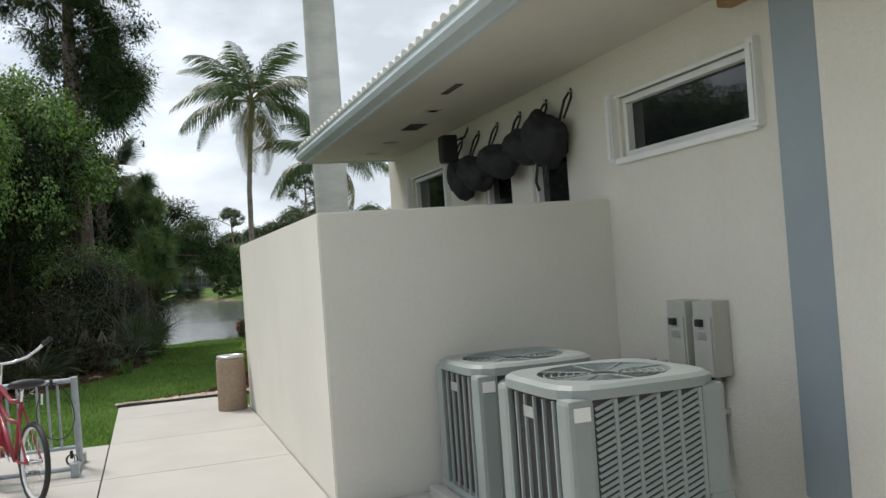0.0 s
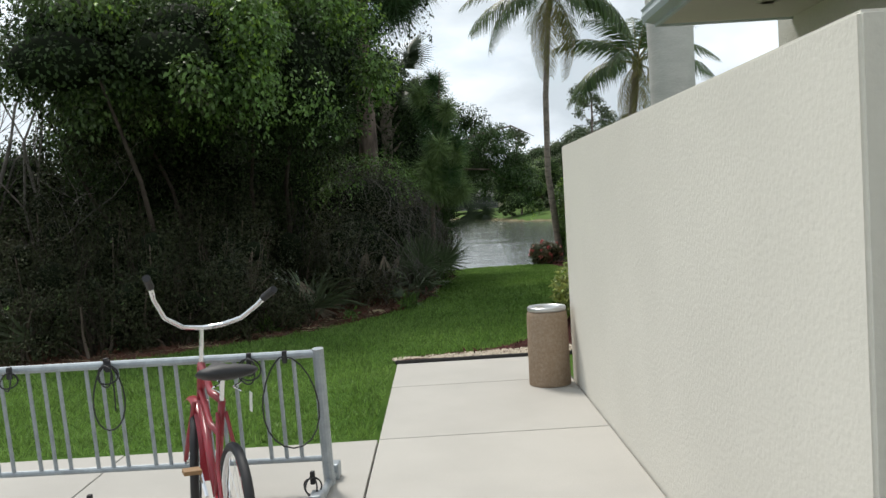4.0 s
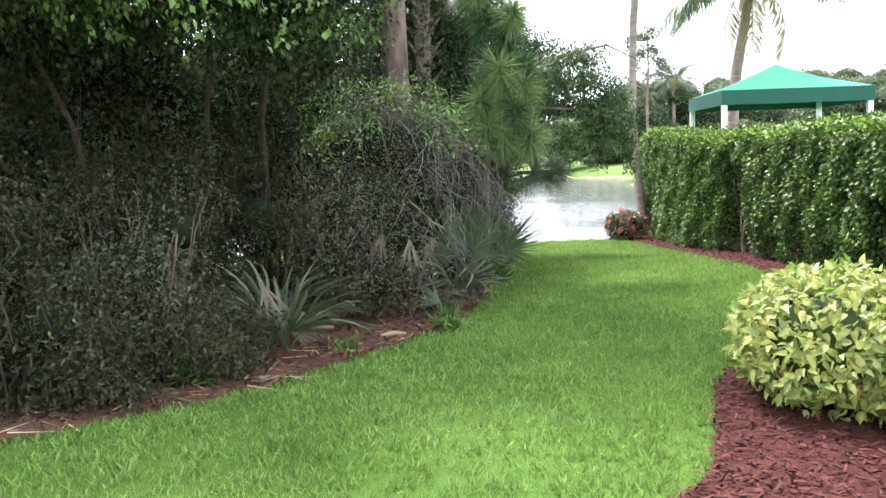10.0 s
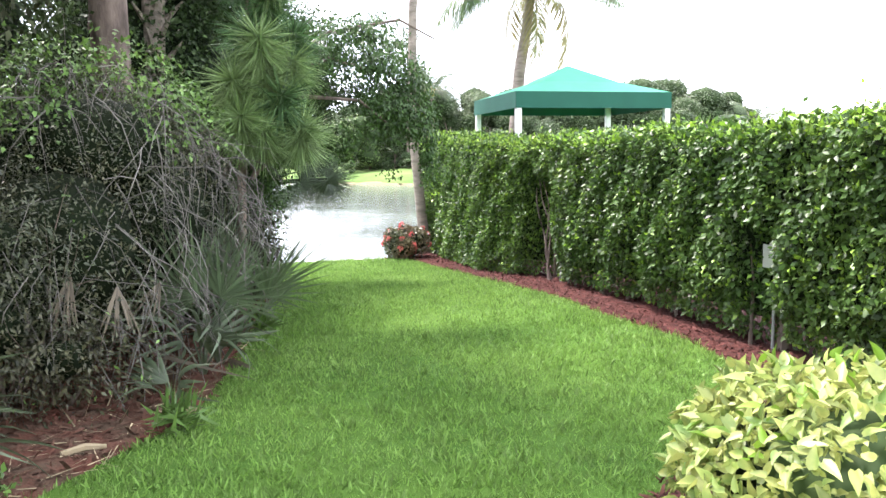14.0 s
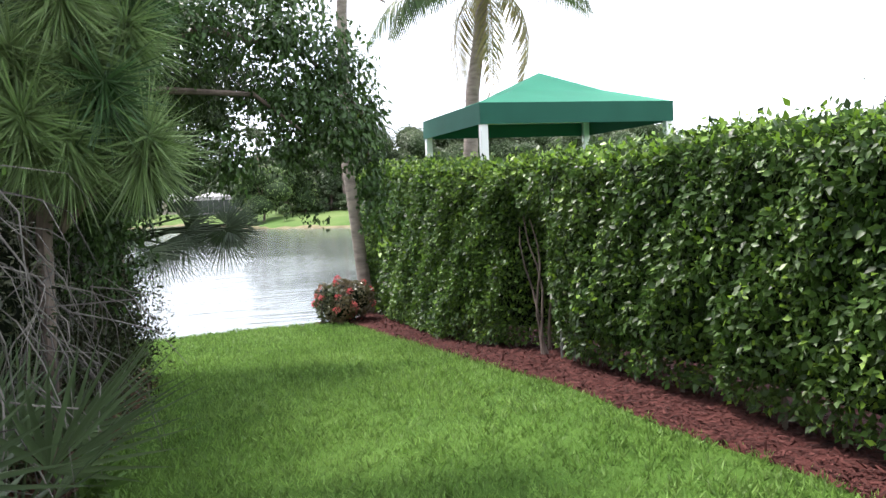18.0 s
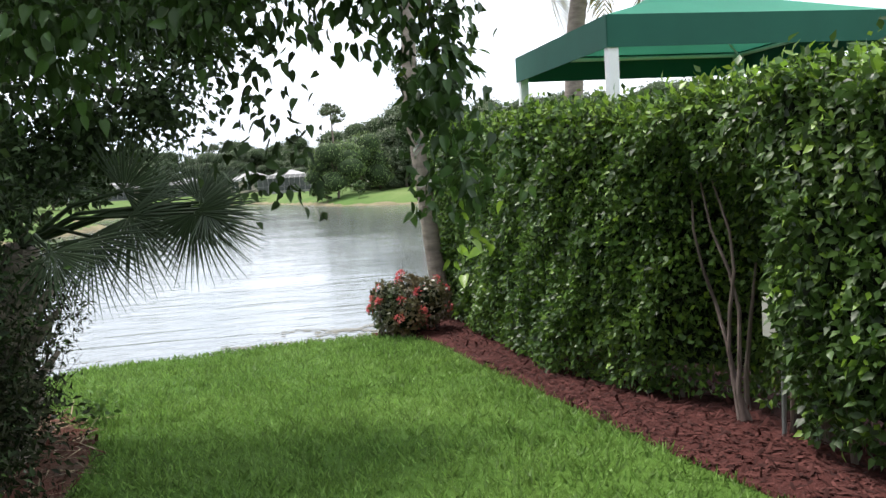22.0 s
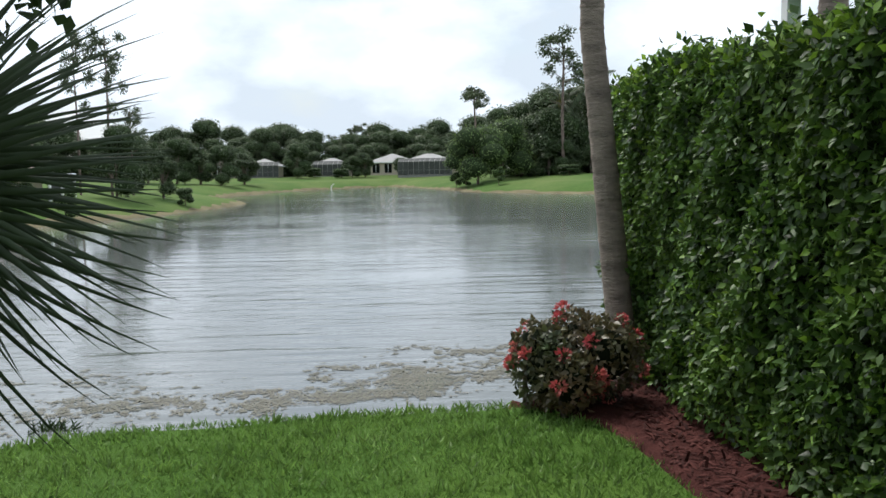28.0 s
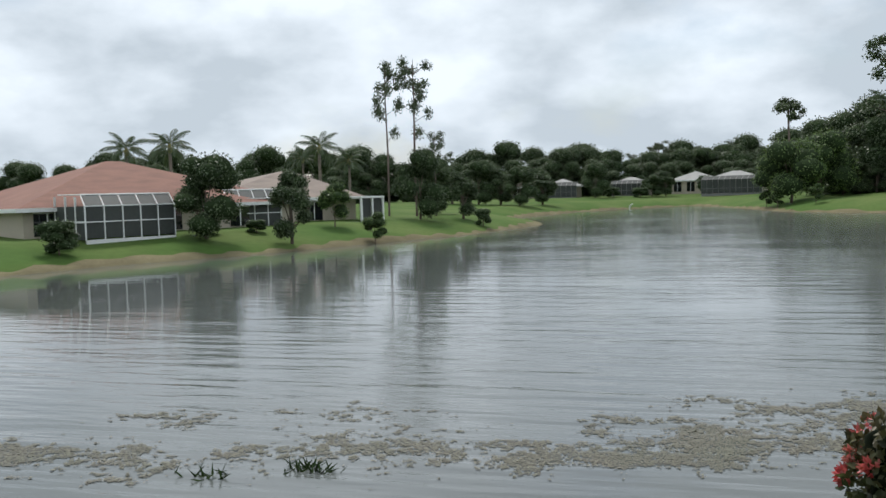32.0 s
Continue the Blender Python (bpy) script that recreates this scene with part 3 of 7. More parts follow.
bed("planting_bed_left", BED_L, 1, 6.5, M_LITTER, 0.035, "planting bed of red mulch and fallen leaves")
r_in = smooth_line(BED_R, 0.12)
r_end = smooth_line([(-1.66, 1.40), (0.2, 1.40), (2.6, 1.40), (4.4, 1.5), (4.5, 4.0), (4.5, 8), (4.5, 12), (4.5, 16), (4.5, 21.9)], 0.1)
r_end = r_end[np.linspace(0, len(r_end) - 1, len(r_in)).astype(int)]
r_w = np.linspace(0, 1, 26)[None, :, None] ** 1.3
RP = r_in[:, None] * (1 - r_w) + r_end[:, None] * r_w
r_z = ground_z(RP[..., 0], RP[..., 1]) + 0.03
r_z = r_z + np.array([[0.014 * noise.noise(Vector((p, q, 0)) * 3.1) + 0.008 * noise.noise(Vector((p, q, 5)) * 9) for p, q in row] for row in RP])
r_z[:, 0] -= 0.05
r_i = np.arange(r_z.size).reshape(r_z.shape)
r_f = np.stack([r_i[:-1, :-1], r_i[:-1, 1:], r_i[1:, 1:], r_i[1:, :-1]], -1).reshape(-1, 4)
bed_right = array_part("planting_bed_right", np.concatenate([RP, r_z[..., None]], -1).reshape(-1, 3), r_f, M_MULCH, smooth=True)
tagged(bed_right, "curving bed of red wood mulch", "planting bed", kind="structure")

# pavement: poured slabs with tooled joints
pave = thing("pavement", label="pale concrete walk with tooled joints", category="pavement", kind="structure")
part("bedding", box(-9.0, 2.7, -16, -1.63, -0.30, -0.03), M_JOINT, pave)
part("bedding", box(-1.70, 0.02, -1.63, 1.36, -0.30, -0.03), M_JOINT, pave)
ys = [1.39, 0.19, -1.62, -3.45, -5.28, -7.11, -8.94, -10.77, -12.6, -14.4, -16]
for y1, y0 in zip(ys, ys[1:]):
    part("slab", box(-1.70, -0.012, y0 + 0.006, y1 - 0.006, -0.12, 0.0, 0.008), M_CONC, pave)
for x1, x0 in ((-1.712, -3.55), (-3.56, -5.4), (-5.41, -7.2), (-7.21, -9.0)):
    for y1, y0 in zip(ys[2:], ys[3:]):
        part("slab", box(x0, x1, y0 + 0.006, y1 - 0.006, -0.12, 0.0, 0.008), M_CONC, pave)
for y1, y0 in ((-5.53, -8.4), (-8.41, -12), (-12.01, -16)):
    part("slab", box(0.0, 2.66, y0 + 0.004, y1 - 0.004, -0.12, -0.004, 0.008), M_CONC, pave)

# screen wall round the plant yard
wall_screen = thing("wall_screen", label="cream stucco screen wall with a square top", category="wall", kind="structure")
H = 2.15
u_bm = bmesh.new()
u_low = [u_bm.verts.new((x, y, -0.1)) for x, y in ((0.0, -5.5), (2.46, -5.5), (2.46, -5.3), (0.2, -5.3), (0.2, -0.08), (2.46, -0.08), (2.46, 0.12), (0.0, 0.12))]
u_top = bmesh.ops.extrude_face_region(u_bm, geom=[u_bm.faces.new(u_low)])["geom"]
bmesh.ops.translate(u_bm, vec=(0, 0, H + 0.1), verts=[g for g in u_top if isinstance(g, bmesh.types.BMVert)])
bmesh.ops.recalc_face_normals(u_bm, faces=u_bm.faces)
bmesh.ops.bevel(u_bm, geom=u_bm.edges[:], offset=0.012, segments=3, affect="EDGES")
part("wall_face", u_bm, M_STUCCO, wall_screen)

# clubhouse: walls with openings, soffit, fascia, gutter and roof
WX, SOFFIT = 2.45, 3.33
clubhouse = thing("wall_clubhouse", label="cream stucco clubhouse wall with small high windows", category="building", kind="structure")
WINDOWS = [(-7.37, -5.77, 2.45, 2.93), (-4.80, -4.05, 1.9, 2.68), (-3.52, -2.77, 1.9, 2.68), (-1.54, -0.07, 2.27, 2.93)]
cuts = sorted(WINDOWS)
y_at = -8.2
for a, b, lo, hi in cuts:
    part("wall_face", box(WX, WX + 0.22, y_at, a, -0.1, 3.55), M_STUCCO2, clubhouse)
    part("wall_face", box(WX, WX + 0.22, a, b, -0.1, lo), M_STUCCO2, clubhouse)
    part("wall_face", box(WX, WX + 0.22, a, b, hi, 3.55), M_STUCCO2, clubhouse)
    y_at = b
part("wall_face", box(WX, WX + 0.22, y_at, 1.15, -0.1, 3.55), M_STUCCO2, clubhouse)
part("wall_face", box(WX + 0.22, 9.0, 0.93, 1.147, -0.1, 3.55), M_STUCCO2, clubhouse)
part("wall_face", box(2.24, WX + 0.22, -16.0, -8.15, -0.1, 3.55, 0.015), M_STUCCO2, clubhouse)
part("wall_face", box(8.8, 9.0, -16.0, 0.93, -0.1, 3.55), M_STUCCO2, clubhouse)
part("wall_face", box(2.24, 9.0, -16.2, -16.0, -0.1, 3.55), M_STUCCO2, clubhouse)
part("inner_floor", box(WX + 0.22, 8.8, -16, 0.93, -0.05, 0.02), M_JOINT, clubhouse)

roof = thing("roof", label="white tiled hip roof with a wide soffit and pale gutter", category="roof", kind="structure")
EX, EY = 1.10, 0.78
part("soffit", box(EX + 0.02, 9.6, -16.5, EY - 0.02, SOFFIT, SOFFIT + 0.05), M_SOFFIT, roof)
part("soffit_vent", box(1.55, 1.62, -4.5, -4.05, SOFFIT - 0.006, SOFFIT + 0.002), M_JOINT, roof)
for k in range(6):
    part("vent_slot", box(1.50, 1.72, -7.55 + 0.075 * k, -7.51 + 0.075 * k, SOFFIT - 0.008, SOFFIT + 0.001), M_JOINT, roof)
    part("vent_slot", box(1.75, 1.95, -2.4 + 0.075 * k, -2.36 + 0.075 * k, SOFFIT - 0.008, SOFFIT + 0.001), M_JOINT, roof)
part("fascia", box(EX - 0.02, EX + 0.02, -16.5, EY, SOFFIT - 0.02, SOFFIT + 0.16), M_GUTTER, roof)
part("fascia", box(EX + 0.02, 9.6, EY - 0.02, EY + 0.02, SOFFIT - 0.02, SOFFIT + 0.16), M_GUTTER, roof)
gut = bmesh.new()
for outline in ([(0, 0), (-0.10, 0.02), (-0.125, 0.07), (-0.11, 0.12), (-0.13, 0.14), (-0.12, 0.145), (0, 0.145)],):
    ring = [[gut.verts.new((EX - 0.02 + a, y, SOFFIT + 0.01 + b)) for a, b in outline] for y in (-16.5, EY + 0.02)]
    k = len(outline)
    for i in range(k):
        gut.faces.new((ring[0][i], ring[0][(i + 1) % k], ring[1][(i + 1) % k], ring[1][i]))
    gut.faces.new(ring[0][::-1]), gut.faces.new(ring[1])
part("gutter", gut, M_GUTTER, roof)
deck = bmesh.new()
rv = [deck.verts.new(p) for p in ((EX - 0.06, -16.5, SOFFIT + 0.17), (EX - 0.06, EY + 0.05, SOFFIT + 0.17), (9.6, EY + 0.05, SOFFIT + 0.17), (9.6, -16.5, SOFFIT + 0.17), (5.2, -12, 5.0), (5.2, -3.6, 5.0))]
for f in ((0, 1, 5, 4), (1, 2, 5), (2, 3, 4, 5), (3, 0, 4), (3, 2, 1, 0)):
    deck.faces.new([rv[i] for i in f])
part("roof_deck", deck, M_TILE, roof)
tile0 = None
for row in range(2):
    for k in range(66):
        y = EY - 0.08 - 0.21 * k
        m = pose(EX - 0.10 + 0.36 * row, y, SOFFIT + 0.185 + 0.13 * row, 0, -20.7, 0)
        if tile0 is None:
            bm = bmesh.new()
            rings = [[bm.verts.new((xx, 0.085 * math.cos(t), 0.055 * math.sin(t))) for t in np.linspace(0, math.pi, 7)] for xx in (0, 0.42)]
            for i in range(6):
                bm.faces.new((rings[0][i], rings[0][i + 1], rings[1][i + 1], rings[1][i]))
            bm.faces.new(rings[0][::-1])
            tile0 = part("roof_tile", bm, M_TILE, roof)
            tile0.matrix_basis = m
        else:
            shared("roof_tile", tile0, roof, m)


def window(y0, y1, z0, z1, shutter):
    w = thing("window_1", label="white framed high window with dark glass", category="window", kind="structure")
    x = WX
    part("window_pane", box(x + 0.09, x + 0.10, y0 + 0.03, y1 - 0.03, z0 + 0.03, z1 - 0.03), M_GLASS, w)
    for a, b, c, d in ((y0, y1, z0, z0 + 0.05), (y0, y1, z1 - 0.05, z1), (y0, y0 + 0.05, z0 + 0.05, z1 - 0.05), (y1 - 0.05, y1, z0 + 0.05, z1 - 0.05)):
        part("window_frame", box(x + 0.03, x + 0.12, a, b, c, d, 0.006), M_WHITE, w)
    part("window_sill", box(x - 0.04, x + 0.03, y0 - 0.06, y1 + 0.06, z0 - 0.05, z0, 0.006), M_WHITE, w)
    part("window_trim", box(x - 0.02, x + 0.03, y0 - 0.06, y1 + 0.06, z1, z1 + 0.03, 0.005), M_WHITE, w)
    for y in ((y0 - 0.10, y1 + 0.05) if shutter else ()):
        s = part("shutter_track", box(x - 0.06, x + 0.02, y, y + 0.07, z0 - 0.03, z1 + 0.04, 0.006), M_WHITE, w)
        part("shutter_slat", box(x - 0.075, x - 0.06, y + 0.01, y + 0.06, z0, z1, 0.004), M_WHITE, s)
    # An added dark sheet stands in for the unlit room behind the glass.
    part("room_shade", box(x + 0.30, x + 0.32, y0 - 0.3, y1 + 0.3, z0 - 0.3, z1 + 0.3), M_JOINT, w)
    return w


for k, (a, b, lo, hi) in enumerate(cuts):
    window(a, b, lo, hi, k in (0, 3))

# ---- plants near the path ----
def at_ground(x, y, lift=0.0):
    return (x, y, float(ground_z(x, y)) + lift)


def hedge_top(y):
    return 1.91 + 0.20 * step_up(13.5, 19.5, y) + 0.03 * np.sin(y * 2.1) + 0.02 * np.sin(y * 5.3)


def hedge_face(y, z):
    """How far the clipped face stands out at a place along the hedge."""
    wave = 0.028 * np.sin(y * 2.6 + 1.7 * np.sin(z * 2.2)) + 0.028 * np.sin(y * 5.9 + z * 5.1) + 0.03 * np.sin(y * 11 + z * 9) * np.sin(z * 7 - y * 4)
    gap = np.exp(-(((y - 12.98) / 0.55) ** 4)) * (1 - 0.8 * step_up(1.1, 1.65, z)) + 0.5 * np.exp(-(((y - 7.42) / 0.25) ** 4)) * (1 - step_up(0.95, 1.2, z))
    thin = 0.5 * np.exp(-(((y - 9.9) / 0.25) ** 2)) * (1 - step_up(0.7, 1.0, z))
    low = 0.15 * (1 - step_up(0.05, 0.75, z - ground_z(2.9, y))) * (1 - 0.9 * step_up(12.2, 13.6, y))
    return 2.97 - 0.28 * step_up(13.4, 15.4, y) - wave + 0.42 * gap + 0.3 * thin + low


hedge = thing("hedge", at_ground(3.4, 12), label="tall clipped green ficus hedge over red mulch", category="hedge")
HB = np.array(hedge.location)
Y0, Y1 = 3.0, 19.9
hy, hz = np.linspace(Y0, Y1, 150), np.linspace(0, 1, 16)
HYG, HZG = np.meshgrid(hy, hz)
g_h = ground_z(2.9, HYG)
ZZ = g_h + 0.28 + HZG * (hedge_top(HYG) - 0.05 - g_h - 0.28)
front = np.stack([hedge_face(HYG, ZZ) + 0.17, HYG, ZZ], -1)
back = np.stack([np.full_like(ZZ, 3.9), HYG, ZZ], -1)
allv = np.concatenate([front, back[::-1], front[:1]], 0)
hi = np.arange(allv.shape[0] * allv.shape[1]).reshape(allv.shape[:2])
hf = np.stack([hi[:-1, :-1], hi[:-1, 1:], hi[1:, 1:], hi[1:, :-1]], -1).reshape(-1, 4)
# A near-black body paints the shade behind the hedge's leaves.
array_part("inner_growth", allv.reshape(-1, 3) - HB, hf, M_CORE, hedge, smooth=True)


def hedge_leaves(name, n, where, mat, size, y_from=None):
    y = rng.uniform(Y0 if y_from is None else y_from, Y1 + 0.1, n)
    u = rng.uniform(0, 1, n)
    g = ground_z(2.9, y)
    if where == "face":
        z = g + 0.12 - 0.05 * step_up(11.5, 14.5, y) + u ** 0.9 * (hedge_top(y) - g - 0.14)
        deep = rng.exponential(0.07, n)
        x = hedge_face(y, z) + deep - 0.02
        out = np.tile([-1.0, 0, 0.25], (n, 1))
        drop = 0.55
    elif where == "end":
        z = g + 0.3 + u * (hedge_top(y) - g - 0.3)
        y, x = Y1 + rng.normal(0, 0.07, n), rng.uniform(2.8, 3.9, n)
        out, drop = np.tile([0, 1.0, 0.2], (n, 1)), 0.5
    else:
        x = hedge_face(y, hedge_top(y)) + 0.02 + u**1.3 * 1.0
        z = hedge_top(y) - 0.12 * np.exp(-u * 9) + rng.normal(0, 0.035, n) + rng.exponential(0.03, n) + 0.02
        out, drop = np.tile([-0.25, 0, 1.0], (n, 1)), 0.05
    p = np.stack([x, y, z], -1) - HB
    axis = 0.35 * out + 0.75 * rng.normal(size=(n, 3)) + np.array([0, 0, -drop])
    up = out + 0.55 * rng.normal(size=(n, 3))
    v, f = scatter(LEAF3, p, axis, up, size * rng.uniform(0.6, 1.2, n))
    return array_part(name, v, f, mat, hedge, kind="stuff")


hedge_leaves("leaves", 60000, "face", M_HEDGE, 0.070)
hedge_leaves("top_leaves", 15000, "top", M_HEDGE, 0.075)
hedge_leaves("end_leaves", 3500, "end", M_HEDGE, 0.075)
hedge_leaves("new_leaves", 13000, "top", M_HEDGETIP, 0.07)
hedge_leaves("face_new_leaves", 8000, "face", M_HEDGETIP, 0.062)
# Brighter leaves paint how light falls on the lake end.
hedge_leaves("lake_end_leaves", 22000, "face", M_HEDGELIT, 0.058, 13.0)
sprig = bmesh.new()
for k in range(90):
    y = rng.uniform(Y0, Y1)
    p = Vector((rng.uniform(3.0, 3.7), y, float(hedge_top(y)) - 0.1)) - Vector(HB)
    tube([p, p + Vector((rng.normal(0, 0.05), rng.normal(0, 0.05), 0.15)), p + Vector((rng.normal(0, 0.09), rng.normal(0, 0.09), 0.25))], [0.004, 0.003, 0.001], 4, sprig)
tagged(part("sprig_growth", sprig, M_HEDGETIP, hedge), kind="stuff")
for k, y in enumerate(np.arange(3.2, 21.2, 0.55)):
    b = at_ground(3.25 + 0.12 * math.sin(k * 2.2), y + 0.1 * math.sin(k * 5.0))
    pts = [Vector(b) - Vector(HB) + Vector((0.03 * math.sin(3 * k + 4 * h), 0.10 * h * math.sin(k * 1.7), h)) for h in (-0.05, 0.25, 0.6, 1.0)]
    part("stem", tube(pts, [0.022, 0.018, 0.014, 0.008], 6), M_BARK, hedge)
for dy, lean in ((0.0, 0.30), (0.08, 0.55), (-0.03, 0.42)):
    b = Vector(at_ground(3.18, 12.90 + dy)) - Vector(HB)
    part("stem", tube([b + Vector((0.04 * math.sin(5 * h + 9 * lean), lean * h * 0.7 + 0.05 * math.sin(4 * h + 20 * lean), h)) for h in (-0.05, 0.2, 0.45, 0.7, 0.95, 1.2, 1.6)], [0.018, 0.016, 0.014, 0.013, 0.011, 0.009, 0.006], 8), M_PINEBARK, hedge)


def bush(name, at, blobs, n, size, mat, label, category="shrub", extra=(), shape=LEAF3, droop=0.3, core_mat=M_CORE, stems=6, shrink=0.78, group="", clear=None, inner=0.8):
    """A shrub: a dark core painted as its inner shade, leaves in its outer shell, and a few stems."""
    t = thing(name, at, label=label, category=category, group=group)
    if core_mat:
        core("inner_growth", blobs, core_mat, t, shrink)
    foliage("leaves", blobs, n, size, mat, t, shape, droop, clear=clear, inner=inner, outer=1.12)
    for nm, m, k, s in extra:
        foliage(nm, blobs, k, s, m, t, shape, droop, inner=0.9, outer=1.12, clear=clear, patch=0.12)
    for k in range(stems):
        b = blobs[k % len(blobs)]
        a = 2.4 * k
        foot = Vector((b[0] * 0.6 + 0.12 * math.cos(a), b[1] * 0.6 + 0.12 * math.sin(a), -0.04))
        top = Vector((b[0] + 0.4 * b[3] * math.cos(a), b[1] + 0.4 * b[4] * math.sin(a), b[2]))
        part("stem", tube([foot, foot.lerp(top, 0.5) + Vector((0.05 * math.sin(a), 0.05, 0)), top], [0.025, 0.018, 0.01], 6), M_BARK, t)
    return t


# variegated shrubs by the wall's end
bush("variegated_shrub", at_ground(0.98, 3.55), [(0, 0, 0.46, 0.62, 0.72, 0.44), (0.35, -0.5, 0.40, 0.5, 0.5, 0.38), (-0.12, 0.42, 0.42, 0.42, 0.42, 0.40)], 7200, 0.078, M_YELLOW,
     "rounded shrub with yellow and green variegated leaves", extra=[("bright_leaves", M_HEDGETIP, 1100, 0.08)], shape=LANCE, core_mat=M_SHRUB, shrink=0.7, droop=0.1)
bush("variegated_shrub", at_ground(1.75, 2.6), [(0, 0, 0.40, 0.5, 0.55, 0.38), (-0.45, -0.35, 0.32, 0.4, 0.4, 0.32)], 3600, 0.078, M_YELLOW,
     "rounded shrub with yellow and green variegated leaves", shape=LANCE, core_mat=M_SHRUB, shrink=0.7, droop=0.1)
bush("ornamental_grass", at_ground(2.2, 4.5), [(0, 0, 0.3, 0.3, 0.3, 0.3)], 700, 0.42, M_SHRUB, "dark green strappy clump beside the hedge", shape=BLADE, droop=-0.9, stems=0, core_mat=None, inner=0.1)
# red flowering shrubs at the hedge's end
IX = [(0, 0, 0.30, 0.24, 0.24, 0.28), (0.22, 0.2, 0.36, 0.25, 0.25, 0.30), (0.10, -0.2, 0.24, 0.2, 0.2, 0.2), (0.42, 0.05, 0.36, 0.25, 0.27, 0.27), (-0.08, 0.05, 0.48, 0.16, 0.16, 0.14)]
fl = bush("ixora_shrub", at_ground(1.84, 18.2), IX, 3600, 0.06, M_IXORA,
          "low shrub with clusters of coral red flowers", extra=[("reddish_leaves", M_DULL, 700, 0.055)], core_mat=M_CORE, shrink=0.7, droop=0.0)
p_f, d_f = blobs_surface(IX, 50, 1.0, 1.14)
for p, d in zip(p_f, d_f):
    k = 30
    a = unit(rng.normal(size=(k, 3)) + 0.9 * d)
    v, f = scatter(DIAMOND, np.repeat(p[None], k, 0) + a * 0.03, a, rng.normal(size=(k, 3)), 0.042)
    array_part("flower_head", v, f, M_FLOWER, fl, kind="stuff")

# ---- the wild thicket ----
vine_tree = thing("vine_covered_tree", at_ground(-5.0, 6.9), label="broad tree smothered in bright green hanging vines", category="tree")
VB = Vector(vine_tree.location)
big_cap = [(-5.6, 6.4, 3.9, 1.5, 1.2, 1.3), (-4.2, 6.2, 4.0, 1.4, 1.2, 1.4), (-3.3, 6.6, 3.9, 1.0, 1.0, 1.5), (-6.6, 6.8, 3.4, 1.1, 1.1, 1.2), (-4.8, 7.5, 4.6, 1.9, 1.4, 1.2), (-3.0, 7.6, 4.2, 1.0, 1.0, 1.4), (-4.0, 8.2, 5.2, 1.4, 1.2, 1.0), (-5.4, 7.2, 4.6, 1.7, 1.2, 0.85), (-6.4, 7.0, 4.3, 1.1, 1.1, 0.95), (-3.3, 7.4, 4.7, 1.0, 1.0, 0.8), (-6.2, 4.9, 4.5, 1.4, 1.1, 0.8), (-4.7, 5.1, 4.4, 1.2, 1.0, 0.8), (-6.2, 4.2, 3.95, 1.3, 0.9, 0.75), (-4.8, 4.5, 3.95, 1.2, 0.85, 0.75)]
big_cap = [(x - VB.x, y - VB.y, z - VB.z, *r) for x, y, z, *r in big_cap]
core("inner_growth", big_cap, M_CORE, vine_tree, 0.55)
lp, ld = blobs_surface(big_cap, 210, 0.86, 0.98)
lobes = [(*p, *(rng.uniform(0.26, 0.52) * np.array([1, 1, 1.15]))) for p in lp]
side = lambda p: p[:, 0] + VB.x + 5.2 + 0.5 * np.sin(p[:, 2] * 3.1) + rng.normal(0, 0.4, len(p))
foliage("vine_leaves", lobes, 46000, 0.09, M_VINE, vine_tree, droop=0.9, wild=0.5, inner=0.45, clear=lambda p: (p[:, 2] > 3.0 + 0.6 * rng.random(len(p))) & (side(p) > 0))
# Duller olive leaves towards the left side.
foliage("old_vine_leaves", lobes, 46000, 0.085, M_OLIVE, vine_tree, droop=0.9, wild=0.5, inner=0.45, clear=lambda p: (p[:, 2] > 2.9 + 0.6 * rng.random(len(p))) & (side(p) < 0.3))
# Below the cap, its shade is put in as a darker leaf.
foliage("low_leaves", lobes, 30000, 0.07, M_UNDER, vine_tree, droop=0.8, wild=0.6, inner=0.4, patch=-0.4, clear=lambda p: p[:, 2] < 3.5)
# Inner leaves take a darker leaf for shade, top ones a paler for sun.
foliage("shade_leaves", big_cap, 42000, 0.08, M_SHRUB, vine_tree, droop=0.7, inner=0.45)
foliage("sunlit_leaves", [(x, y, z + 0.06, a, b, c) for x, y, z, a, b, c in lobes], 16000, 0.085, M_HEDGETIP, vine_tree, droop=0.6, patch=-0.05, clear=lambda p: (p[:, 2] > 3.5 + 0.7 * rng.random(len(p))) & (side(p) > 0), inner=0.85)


def strands(name, starts, lengths, mat, parent, size=0.085, per=38, spread=0.07, shape=LEAF3, clear=None):
    """Hanging runners of vine, each a line of leaves."""
    pos, ax = [], []
    for (x, y, z), ln in zip(starts, lengths):
        k = max(6, int(per * ln))
        h = np.sort(rng.uniform(0, ln, k))
        sway = np.cumsum(rng.normal(0, 0.012, (k, 2)), 0)
        pos.append(np.stack([x + sway[:, 0] + rng.normal(0, spread, k), y + sway[:, 1] + rng.normal(0, spread, k), z - h], -1))
        ax.append(np.stack([rng.normal(0, 0.6, k), rng.normal(0, 0.6, k), np.full(k, -0.8)], -1))
    pos, ax = np.concatenate(pos), np.concatenate(ax)
    if clear is not None:
        k = clear(pos)
        pos, ax = pos[k], ax[k]
    up = rng.normal(size=pos.shape) + np.array([0, -0.7, 0.5])
    v, f = scatter(shape, pos, ax, up, size * rng.uniform(0.6, 1.25, len(pos)))
    return array_part(name, v, f, mat, parent, kind="stuff")


